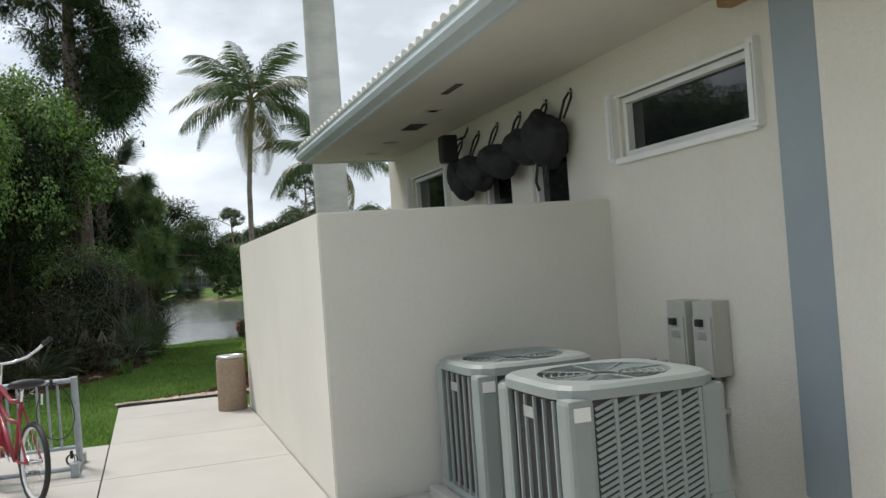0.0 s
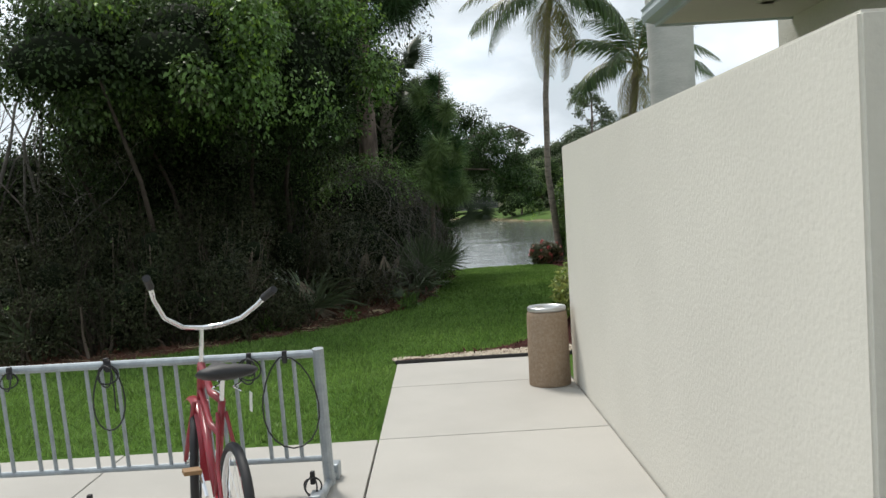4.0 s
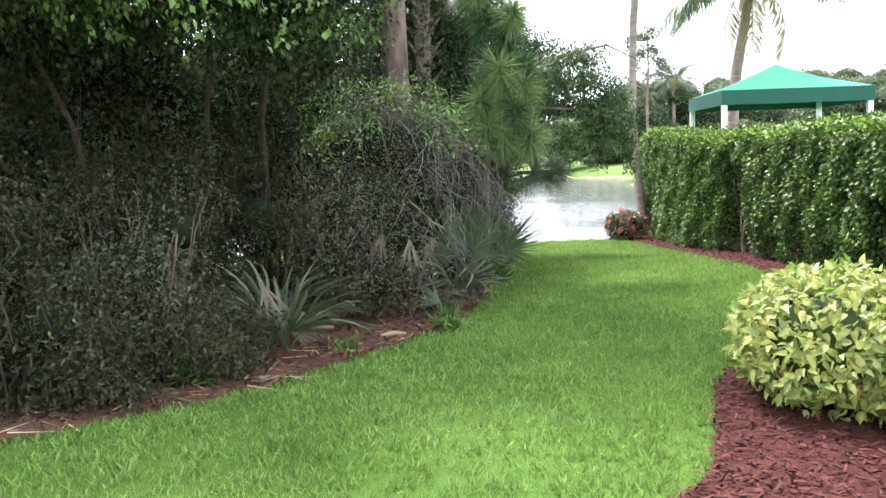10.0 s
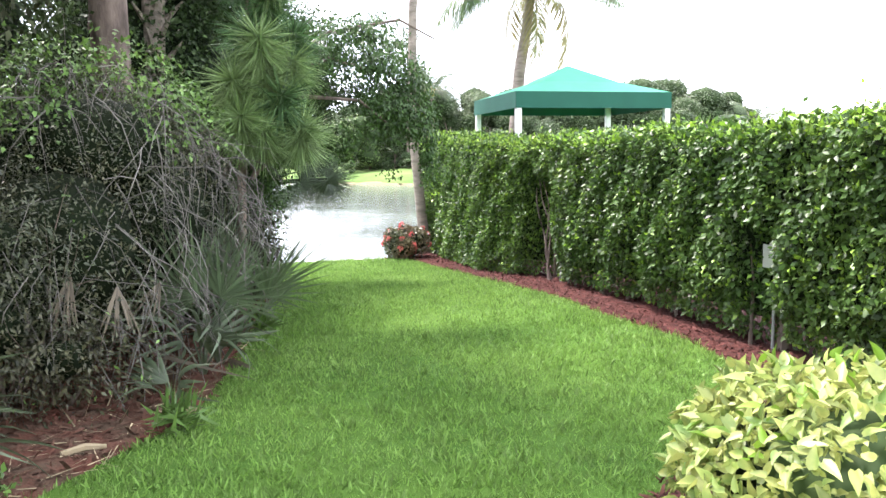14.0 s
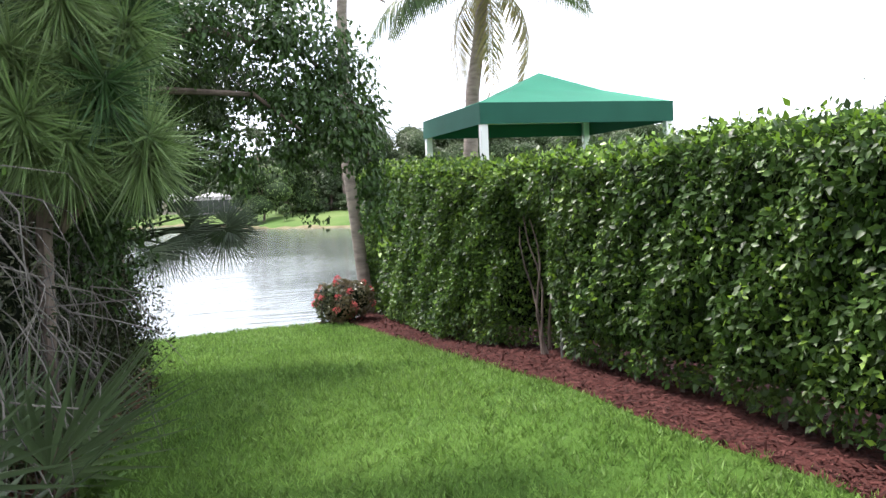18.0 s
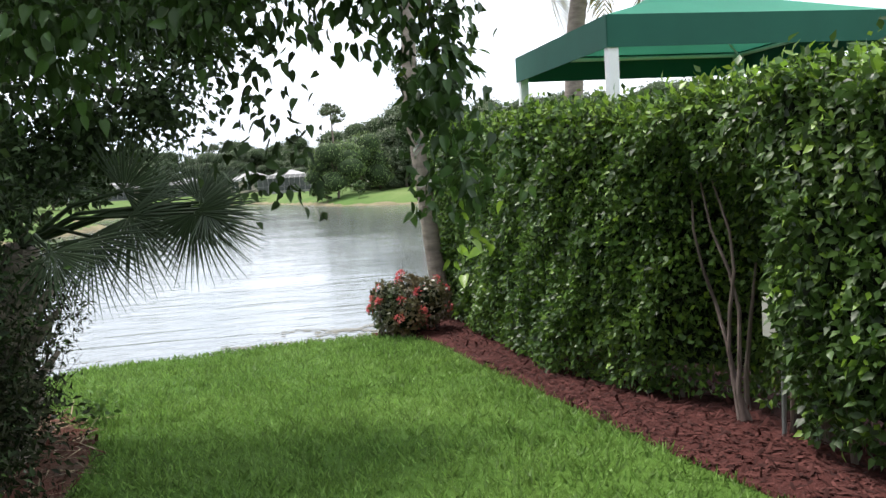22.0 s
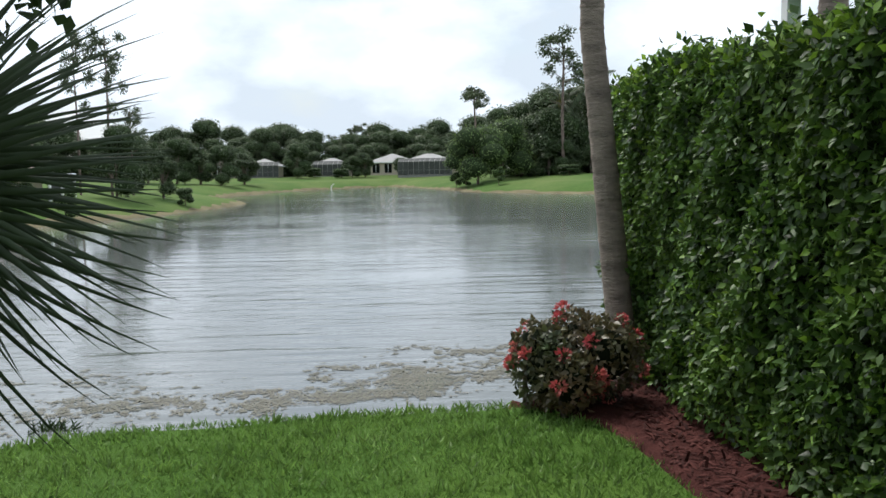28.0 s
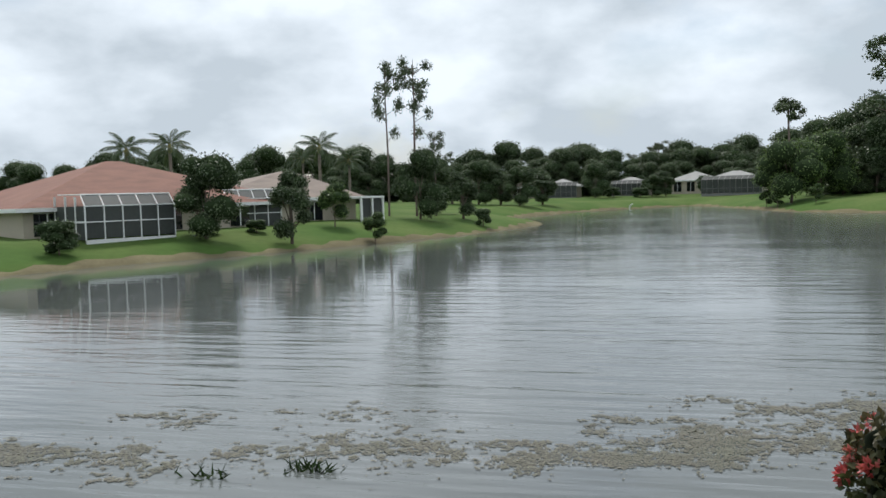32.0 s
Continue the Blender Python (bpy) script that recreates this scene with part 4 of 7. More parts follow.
st = [(rng.uniform(-5.6, -2.6) - VB.x, rng.uniform(4.2, 5.7) - VB.y, rng.uniform(3.3, 4.0)) for _ in range(60)]
strands("hanging_vine", st, rng.uniform(0.15, 0.8, 60), M_VINE, vine_tree, size=0.075)
for k, (x, y, lx) in enumerate(((-5.2, 7.2, -0.6), (-4.6, 8.2, 0.2), (-6.4, 7.5, -0.9), (-4.0, 8.4, 0.2), (-5.0, 4.9, -0.5))):
    b = Vector(at_ground(x, y)) - VB
    bend = [Vector((0.05 * math.sin(3 * j + k), 0.05 * math.cos(2.3 * j + k), 0)) for j in range(6)]
    part("trunk", tube([b + bend[j] + Vector((lx * 1.5 * (j / 5) ** 1.4, -0.6 * (j / 5), 3.8 * j / 5)) for j in range(6)], [0.050, 0.043, 0.038, 0.034, 0.028, 0.02], 8), M_UNDERSTEM, vine_tree, smooth=True)

# darker bushes under and beside it, each a plant of its own
EDGE_BUSHES = [(-7.6, 3.3, 1.3, 0), (-6.4, 3.5, 1.2, 0), (-5.3, 3.75, 1.4, 0), (-4.65, 4.2, 1.1, 0), (-4.3, 4.95, 1.2, 1), (-9.4, 2.6, 1.9, 0), (-8.0, 4.3, 2.2, 0), (-6.6, 4.3, 1.9, 0), (-5.3, 4.7, 2.0, 0), (-4.35, 5.2, 1.7, 1), (-3.75, 7.1, 2.2, 0), (-2.9, 7.6, 1.8, 1), (-5.5, 6.6, 2.6, 0), (-7.4, 6.4, 2.9, 0),
               (-2.1, 12.0, 3.0, 0), (-2.0, 13.5, 2.8, 0), (-2.3, 14.6, 2.0, 1), (-3.7, 9.3, 3.2, 0), (-3.6, 12.2, 4.2, 0), (-10.8, 3.2, 2.2, 0), (-2.1, 10.9, 2.6, 1), (-2.9, 9.6, 2.6, 0), (-2.2, 11.6, 2.8, 0), (-2.2, 13.2, 5.4, 0), (-3.0, 14.8, 3.8, 0), (-1.95, 12.4, 3.0, 0), (-2.2, 14.3, 2.2, 0), (-6.2, 5.4, 2.2, 0), (-4.6, 6.2, 2.4, 0)]
EDGE_BUSHES += [(-4.75, 3.72, 0.9, 2), (-4.25, 4.2, 0.85, 2), (-3.95, 4.55, 0.8, 2), (-3.6, 5.0, 0.7, 2), (-5.6, 3.2, 1.0, 2), (-6.6, 2.65, 1.0, 2), (-1.8, 12.0, 2.5, 0), (-1.75, 13.0, 2.4, 0), (-1.55, 11.6, 1.5, 2), (-1.45, 12.5, 1.7, 2), (-1.45, 13.2, 1.3, 2), (-1.65, 14.9, 1.5, 2), (-1.5, 10.6, 1.3, 2)]
WORDS = ("dense dark green wild shrub in the thicket", "dull brownish green wild shrub in the thicket", "low grey green shrub at the thicket's foot")


def twigs(bl, n, mat, parent, w=0.004):
    """Bare crooked stems rising through a shrub."""
    b = bmesh.new()
    for _ in range(n):
        e = bl[rng.integers(len(bl))]
        a = rng.uniform(0, 6.283)
        foot = np.array([0.35 * e[0] + 0.3 * e[3] * math.cos(a), 0.35 * e[1] + 0.3 * e[4] * math.sin(a), 0.0])
        tip = np.array([e[0] + e[3] * math.cos(a) * rng.uniform(0.5, 1.05), e[1] + e[4] * math.sin(a) * rng.uniform(0.5, 1.05), e[2] + e[5] * rng.uniform(0.0, 0.95)])
        k = rng.uniform(0.6, 1.8) * w
        pts = [foot + (tip - foot) * np.array([q ** 1.3, q ** 1.3, q]) + rng.normal(0, 0.05, 3) * (q > 0) for q in (0, 0.3, 0.6, 0.8, 1.0)]
        tube(pts, [k * 1.6, k * 1.3, k, k * 0.8, k * 0.4], 4, b, caps=False)
    return tagged(part("twig_growth", b, mat, parent), kind="stuff")


for k, (x, y, h, kind) in enumerate(EDGE_BUSHES):
    r = 0.70 + 0.10 * h if kind < 2 else 0.5
    bl = [(0, 0, h * 0.50, r, r, h * 0.50), (0.55 * math.cos(k), 0.5 * math.sin(k), h * 0.38, r * 0.7, r * 0.7, h * 0.36), (-0.45 * math.sin(k * 2), 0.4 * math.cos(k * 2), h * 0.70, r * 0.6, r * 0.6, h * 0.30),
          (0.4 * math.sin(k * 3), -0.4, h * 0.24, r * 0.7, r * 0.6, h * 0.25)]
    front = x < -2.95 and y < 8
    dull = kind == 1 or (kind == 0 and k % 3 == 1)
    # Front shrubs get the darker leaf as the canopy's painted shade.
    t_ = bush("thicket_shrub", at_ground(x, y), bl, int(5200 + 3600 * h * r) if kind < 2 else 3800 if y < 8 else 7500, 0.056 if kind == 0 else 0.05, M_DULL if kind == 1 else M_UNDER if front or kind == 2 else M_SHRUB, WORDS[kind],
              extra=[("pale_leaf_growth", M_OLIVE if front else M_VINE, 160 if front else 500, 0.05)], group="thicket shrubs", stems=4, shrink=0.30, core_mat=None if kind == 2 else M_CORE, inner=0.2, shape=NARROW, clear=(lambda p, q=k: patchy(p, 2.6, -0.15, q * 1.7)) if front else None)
    twigs(bl, 45 if front else 25, M_BARK if kind == 1 else M_UNDERSTEM, t_)

# mound of dead branches with vines over it
mound = thing("brush_mound", at_ground(-2.15, 9.0), label="tangled mound of grey dead branches and vines", category="shrub")
MB = Vector(mound.location)
mb = [(-0.5, -0.9, 1.1, 0.95, 0.9, 1.0), (0.0, 0.1, 1.25, 0.95, 1.0, 1.15), (0.25, 1.0, 1.2, 0.85, 0.9, 1.1), (-0.9, 0.2, 1.6, 0.9, 1.0, 1.1), (-0.3, -0.3, 1.9, 0.9, 0.9, 0.7)]
core("inner_growth", mb, M_CORE, mound, 0.62)
foliage("dull_leaves", mb, 30000, 0.045, M_DULL, mound, droop=0.3, inner=0.55, shape=NARROW)
foliage("vine_leaves", [(x, y, z + 0.25, a, b, c) for x, y, z, a, b, c in mb], 22000, 0.055, M_VINE, mound, clear=lambda p: (p[:, 2] > 1.7 + 0.5 * rng.random(len(p))) & patchy(p, 1.5, -0.05, 2.0), inner=0.85)
p_m, d_m = blobs_surface(mb, 2400, 0.95, 1.10)
k_m = patchy(p_m, 1.3, -0.12, 4.0)
p_m, d_m = p_m[k_m], d_m[k_m]
for grp in range(4):
    tw = bmesh.new()
    for p, d in list(zip(p_m, d_m))[grp::4]:
        if p[2] < 0.35:
            continue
        side = unit(np.cross(d, rng.normal(size=3)))
        run = unit(side * 0.5 + 0.4 * rng.normal(size=3) + np.array([0.2, -0.25, -0.75])) * rng.uniform(0.25, 0.8)
        bow = d * rng.uniform(0.03, 0.14)
        pts = [p, p + run * 0.3 + bow * 0.8, p + run * 0.65 + bow, p + run + bow * 0.3 + np.array([0, 0, -0.14])]
        w = rng.uniform(0.0025, 0.006)
        tube(pts, [w, w * 0.9, w * 0.7, w * 0.3], 4, tw, caps=False)
    tagged(part("twig_growth", tw, M_TWIG, mound), "bleached grey dead twigs", kind="stuff")


# pines
def needle_tufts(name, centres, spread, n, length, mat, parent, lift=0.2):
    c = np.array(centres)[rng.integers(0, len(centres), n)]
    d = unit(rng.normal(size=(n, 3)) + np.array([0, 0, lift]))
    p = c + d * spread * rng.uniform(0, 1, (n, 1))
    v, f = scatter((NEEDLE[0] * np.array([2.0, 1, 1]), NEEDLE[1]), p, d + np.array([0, 0, -0.25]), rng.normal(size=(n, 3)), length * rng.uniform(0.7, 1.2, n))
    return array_part(name, v, f, mat, parent, kind="stuff")


pine = thing("pine_tree", at_ground(-2.55, 10.7), label="tall slash pine with scaly bark and climbing vine", category="tree")
part("trunk", tube([(0, 0, -0.1), (0.03, 0, 1.5), (0.0, 0, 4), (-0.1, 0.05, 7), (0.0, 0, 11)], [0.25, 0.21, 0.19, 0.16, 0.08], 14), M_PINEBARK, pine, smooth=True)
plate_p, plate_d = [], []
for k in range(420):
    z, a = rng.uniform(0.4, 7.5), rng.uniform(0, 6.283)
    r = 0.205 - 0.006 * z + 0.01
    plate_p.append((r * math.cos(a), r * math.sin(a), z)), plate_d.append((math.cos(a), math.sin(a), 0))
v, f = scatter((np.array([(-.35, 0, 0), (.35, .05, 0), (.3, 1, .05), (-.3, .95, .05)]), np.array([(0, 1, 2, 3)])), np.array(plate_p), np.tile([0, 0, 1.0], (420, 1)), -np.array(plate_d), rng.uniform(0.08, 0.16, 420))
array_part("flaky_bark", v, f, M_PINEBARK, pine, kind="stuff")
tops = []
for k in range(19):
    a, z = k * 2.4, 6.2 + 0.32 * k
    ln = 2.6 - 0.06 * k
    if k < 5:
        a, z, ln = -0.35 + 0.25 * k, 6.3 + 0.3 * k, (1.5, 1.2, 1.6, 1.3, 1.1)[k]
    ln = min(ln, 1.1) if math.cos(a) > 0.2 else ln
    e = Vector((ln * math.cos(a), ln * math.sin(a), z + 0.2))
    part("limb", tube([(0, 0, z - 0.4), tuple(e * 0.5 + Vector((0, 0, z * 0.5 + 0.05))), tuple(e)], [0.05, 0.035, 0.015], 6), M_PINEBARK, pine)
    for j in range(6):
        tops.append(tuple(e * (1 - 0.1 * j) + Vector(rng.normal(0, 0.28, 3)) + Vector((0, 0, z * 0.1 * j - 0.35 * (j % 3)))))
needle_tufts("needles", tops, 0.34, 42000, 0.28, M_SHRUB, pine, -0.5)
needle_tufts("needles", tops[:30], 0.50, 6000, 0.34, M_PINE, pine, -1.2)
foliage("climbing_vine", [(x, y, z, 0.55, 0.55, 0.5) for x, y, z in tops[::3]] + [(0.0, -0.15, 6.4, 0.55, 0.5, 0.6), (-0.3, 0, 7.2, 0.8, 0.7, 0.8), (0.2, -0.1, 8.2, 0.9, 0.7, 0.9), (-0.7, -0.2, 6.6, 0.6, 0.5, 0.5), (0.1, 0, 9.4, 0.9, 0.8, 0.8), (0.22, -0.1, 5.6, 0.3, 0.3, 0.5)], 17000, 0.08, M_SHRUB, pine, droop=0.8, inner=0.3)
st = [(x, y, z) for x, y, z in tops[1::2]]
strands("hanging_vine", st, rng.uniform(0.5, 1.8, len(st)), M_SHRUB, pine)

young = thing("young_pine", at_ground(-0.95, 9.75), label="young pine with long drooping light green needles", category="tree")
part("trunk", tube([(-0.35, 0.2, -0.1), (-0.3, 0.15, 1.6), (-0.1, 0.05, 3.2), (0, 0, 4.4)], [0.05, 0.045, 0.03, 0.012], 8), M_PINEBARK, young)
for k, (x, y, z) in enumerate(((0.10, -0.25, 2.40), (0.22, -0.05, 2.75), (-0.1, -0.3, 2.95), (0.0, 0.05, 3.4), (-0.35, -0.25, 2.55), (0.2, 0.3, 2.3), (-0.3, 0.1, 3.7), (-0.1, -0.3, 2.1), (-0.3, -0.4, 2.2), (-0.2, 0.0, 3.05), (0.3, -0.2, 2.1), (-0.05, -0.15, 2.62), (0.25, 0.1, 3.05), (0.1, -0.1, 3.7), (-0.45, 0.0, 4.05), (-0.15, 0.1, 4.3))):
    part("branch", tube([(-0.2, 0.1, z - 0.5), (x * 0.6, y * 0.6, z - 0.1), (x, y, z)], [0.02, 0.014, 0.006], 5), M_PINEBARK, young)
    needle_tufts("needle_tuft", [(x, y, z), (x * 0.9, y * 0.9, z - 0.12)], 0.04, 620, 0.36, M_PINELIGHT if k % 3 else M_PINE, young, -0.35)


# fan palms
def fan_leaf(name, mat, parent, r=0.75, fingers=26, arc=200, split=0.45, droop=0.5):
    """A palmate leaf: pleated fingers round the end of a stalk; base at 0, opening along +y."""
    v, f = [], []
    for k in range(fingers):
        a0, a1 = (radians(90 - arc / 2 + arc * q / fingers) for q in (k, k + 1))
        am = (a0 + a1) / 2
        lr = r * (0.8 + 0.2 * math.sin(math.pi * (k + 0.5) / fingers)) * (0.93 + 0.07 * math.sin(k * 5.1))
        b = len(v)
        mid = split * lr * (0.8 + 0.3 * math.sin(k * 2.7))
        def at(rad, a, z):
            return (rad * math.cos(a), rad * math.sin(a), z - droop * (rad / r) ** 2 * r * 0.35)
        v += [(0, 0, 0), at(mid, a0, -0.012), at(mid, am, 0.025), at(mid, a1, -0.012), at(lr * 0.8, am - 0.02, -0.01), at(lr * 0.8, am + 0.02, -0.01), at(lr, am, -0.07 * droop)]
        f += [(b, b + 1, b + 2), (b, b + 2, b + 3), (b + 1, b + 4, b + 2), (b + 2, b + 5, b + 3), (b + 2, b + 4, b + 5), (b + 4, b + 6, b + 5)]
    return array_part(name, v, f, mat, parent)


def split_fan(name, mat, parent, r, fingers, arc, droop):
    """A deeply split fan leaf: a short pleated palm, then long stiff fingers with drooping tips; base at 0, along +y."""
    v, f = [], []
    for k in range(fingers):
        a = radians(90 - arc / 2 + arc * (k + 0.5) / fingers) + rng.normal(0, 0.02)
        half = radians(arc / fingers) * 0.5
        ln = r * (0.80 + 0.20 * math.sin(math.pi * (k + 0.5) / fingers)) * rng.uniform(0.92, 1.06)
        lift = rng.normal(0, 0.035)
        o, t = np.array([math.cos(a), math.sin(a), 0]), np.array([-math.sin(a), math.cos(a), 0])
        b = len(v)
        for q, w in ((0.0, 0.0), (0.16, 1.0), (0.30, 0.95), (0.48, 0.72), (0.66, 0.48), (0.84, 0.26), (1.0, 0.03)):
            wide = min(w * 0.30 * r * math.tan(half), 0.021 * w) if q > 0.2 else q * ln * math.tan(half)
            c = o * ln * q * (1 - 0.10 * droop * q**2) + np.array([0, 0, ln * (lift * q - 0.30 * droop * q**3)])
            v += [tuple(c - t * wide), tuple(c + np.array([0, 0, 0.5 * wide])), tuple(c + t * wide)]
        for j in range(6):
            i = b + 3 * j
            f += [(i, i + 1, i + 4, i + 3), (i + 1, i + 2, i + 5, i + 4)]
    return array_part(name, v, f, mat, parent)


def fan_palm(name, at, n, stalk, r, mat, label, height=0.0, tilt=(15, 75), dead=0, spin=0.0, category="palm", lean=(0.0, 0.0), fingers=26, stiff=False):
    p = thing(name, at, label=label, category=category)
    top = Vector((lean[0], lean[1], height))
    if height:
        part("trunk", tube([(0, 0, -0.1), tuple(top * 0.5 + Vector((-0.05, 0, 0))), tuple(top)], [0.16, 0.15, 0.13], 12), M_PALMBARK, p)
        for k in range(int(height * 16)):
            a, z = k * 2.4, 0.1 + k / 16
            o = top * (z / height) + Vector((0.13 * math.cos(a), 0.13 * math.sin(a), 0))
            d = Vector((math.cos(a), math.sin(a), 1.1)).normalized()
            part("leaf_base", tube([o, o + d * 0.16, o + d * 0.30], [0.04, 0.028, 0.014], 5), M_PALMBARK, p)
    for k in range(n + dead):
        gone = k >= n
        az = spin + k * 137.5
        el = tilt[0] + (tilt[1] - tilt[0]) * ((k * 0.618) % 1.0)
        if gone:
            el = 12 - 10 * (k % 3)
        ca, sa, ce, se = math.cos(radians(az)), math.sin(radians(az)), math.cos(radians(el)), math.sin(radians(el))
        ln = stalk * (0.8 + 0.35 * ((k * 0.37) % 1))
        end = top + Vector((ln * ce * ca, ln * ce * sa, ln * se))
        end.z = max(end.z, 0.12)
        part("stalk", tube([tuple(top * 0.97), tuple(top.lerp(end, 0.5) + Vector((0, 0, 0.03))), tuple(end)], [0.012, 0.009, 0.006], 5), M_DEADFAN if gone else mat, p)
        q = split_fan("fan_leaf", mat, p, r * (0.85 + 0.3 * ((k * 0.71) % 1)), 17, 165, 0.12) if stiff else fan_leaf("fan_leaf", M_DEADFAN if gone else mat, p, r * (0.85 + 0.3 * ((k * 0.71) % 1)), fingers, 150 if gone else 190, 0.34, 1.2 if gone else 0.35 + 0.5 * ((k * 0.29) % 1))
        face = -50 if gone else el - 4
        q.matrix_basis = pose(*end, 0, 0, az - 90) @ pose(0, 0, 0, face, 55 * math.sin(k * 2.0), 0)
        if gone:
            tagged(q, "dry bleached fan leaf")
    return p


for k, (x, y, n, st_, r, d) in enumerate(((-1.50, 8.55, 9, 0.74, 0.72, 0), (-1.40, 9.35, 8, 0.66, 0.62, 0))):
    fan_palm("saw_palmetto", at_ground(x, y), n, st_, r, M_FAN, "grey green saw palmetto with stiff fan leaves", tilt=(50, 88), dead=d, spin=k * 50, stiff=True)


def strap_leaf(name, mat, parent, r, straps, arc, droop, wide=1.0):
    """A deeply split palm leaf of long bending straps; base at 0, opening along +y."""
    v, f = [], []
    for k in range(straps):
        a = radians(90 - arc / 2 + arc * (k + 0.5) / straps) + rng.normal(0, 0.05)
        ln, d = r * rng.uniform(0.75, 1.1), droop * rng.uniform(0.5, 1.5)
        o, s = np.array([math.cos(a), math.sin(a), 0]), np.array([-math.sin(a), math.cos(a), 0])
        b = len(v)
        for j in range(7):
            q = j / 6
            c = o * ln * (q - 0.18 * d * q**3) + np.array([0, 0, 0.10 * ln * q - d * 0.55 * ln * q**2.4])
            w = wide * (0.006 + 0.012 * math.sin(math.pi * min(1, 0.15 + q * 0.9))) * (1 if j < 6 else 0.1)
            v += [tuple(c - s * w), tuple(c + np.array([0, 0, 0.006])), tuple(c + s * w)]
            if j:
                i = b + 3 * j
                f += [(i - 3, i - 2, i + 1, i), (i - 2, i - 1, i + 2, i + 1)]
    return array_part(name, v, f, mat, parent)


def strap_palm(at, n, stalk, r, dead, spin):
    p = thing("saw_palmetto", at, label="pale palmetto with long drooping strap leaves", category="palm")
    for k in range(n + dead):
        gone = k >= n
        az, el = radians(spin + k * 137.5), radians(20 + 20 * (k % 2) if gone else 52 + 34 * ((k * 0.618) % 1))
        ln = stalk * (0.75 + 0.4 * ((k * 0.37) % 1))
        end = Vector((ln * math.cos(el) * math.cos(az), ln * math.cos(el) * math.sin(az), ln * math.sin(el)))
        m = M_DEADFAN if gone else M_FANPALE
        part("stalk", tube([(0, 0, -0.03), tuple(end * 0.5 + Vector((0, 0, 0.03))), tuple(end)], [0.012, 0.009, 0.006], 5), m, p)
        q = strap_leaf("strap_leaf", m, p, r * (0.85 + 0.3 * ((k * 0.71) % 1)), 6 + k % 3, 78, 1.6 if gone else 1.0)
        q.matrix_basis = pose(*end, 0, 0, math.degrees(az) - 90) @ pose(0, 0, 0, -60 if gone else math.degrees(el) - 4, 70 * math.sin(k * 2.0), 0)
        if gone:
            tagged(q, "dry bleached strap leaf")
    return p


for x, y, n, st_, r, d, sp in ((-3.2, 5.75, 8, 0.28, 0.86, 1, 10), (-3.45, 6.1, 7, 0.36, 0.9, 1, 80), (-6.3, 2.9, 6, 0.35, 0.7, 1, 120), (-7.3, 2.4, 6, 0.35, 0.7, 0, 60), (-1.8, 7.3, 3, 0.2, 0.42, 0, 200), (-1.62, 8.2, 6, 0.35, 0.75, 2, 300)):
    strap_palm(at_ground(x, y), n, st_, r, d, sp)


cp = thing("cabbage_palm", at_ground(-1.35, 14.05), label="young cabbage palm with dark split fans over the lawn's edge", category="palm")
CROWN = Vector((-1.10, 13.95, 1.25)) - cp.location
part("trunk", tube([(0, 0, -0.1), tuple(CROWN * 0.5 + Vector((-0.06, 0.02, 0))), tuple(CROWN)], [0.15, 0.14, 0.10], 12), M_PALMBARK, cp)
for k in range(20):
    z = 0.06 + k / 17
    o = CROWN * (z / CROWN.z) + Vector((0.12 * math.cos(k * 2.4), 0.12 * math.sin(k * 2.4), 0))
    d = Vector((math.cos(k * 2.4), math.sin(k * 2.4), 1.1)).normalized()
    part("leaf_base", tube([o, o + d * 0.14, o + d * 0.26], [0.04, 0.028, 0.014], 5), M_PALMBARK, cp)
# dry fans hanging in the mound's skirt
for k, (x, y, z) in enumerate(((-2.42, 7.15, 0.95), (-2.15, 7.3, 0.85), (-2.75, 7.1, 0.8), (-1.9, 7.85, 0.8), (-3.35, 5.6, 0.62), (-2.85, 6.9, 0.55))):
    q = strap_leaf("dead_leaf", M_DEADFAN, mound, 0.40 + 0.06 * (k % 3), 7, 60, 0.3, 0.5)
    q.matrix_basis = pose(x - MB.x, y - MB.y, z - MB.z, 0, 0, 150 + 60 * math.sin(k * 2.1)) @ pose(0, 0, 0, -66, 25 * math.sin(k * 3.3), 0)
    tagged(q, "dry bleached hanging palm leaf")
# each fan: its hub, the way it opens, its reach, spread and colour
FANS = [((0.02, 13.56, 1.42), (0.95, -0.05, -0.15), 0.42, 220, M_FANDARK), ((-0.01, 13.59, 1.46), (0.75, 0.0, 0.65), 0.44, 200, M_FANDARK), ((-0.04, 13.54, 1.40), (0.4, -0.05, -0.9), 0.52, 220, M_FANDARK), ((-0.06, 13.62, 1.44), (0.55, 0.05, -0.5), 0.48, 200, M_FANDARK),
        ((-0.42, 13.62, 1.40), (0.5, -0.2, -0.75), 0.54, 210, M_FANDARK), ((-0.45, 13.70, 1.55), (0.6, -0.1, 0.4), 0.50, 200, M_FANDARK), ((-0.40, 13.75, 1.45), (0.8, -0.2, -0.4), 0.55, 200, M_FANDARK), ((-0.80, 13.30, 1.24), (0.3, -0.4, -0.75), 0.52, 170, M_FAN), ((-0.62, 13.50, 1.30), (0.1, -0.3, -0.9), 0.55, 190, M_FANDARK),
        ((-1.05, 13.50, 1.50), (0.1, -0.7, 0.5), 0.55, 190, M_FANDARK), ((-1.3, 13.7, 1.7), (-0.2, -0.4, 0.8), 0.6, 190, M_FANDARK), ((-1.0, 14.25, 1.6), (0.2, 0.7, 0.6), 0.6, 190, M_FANDARK)]
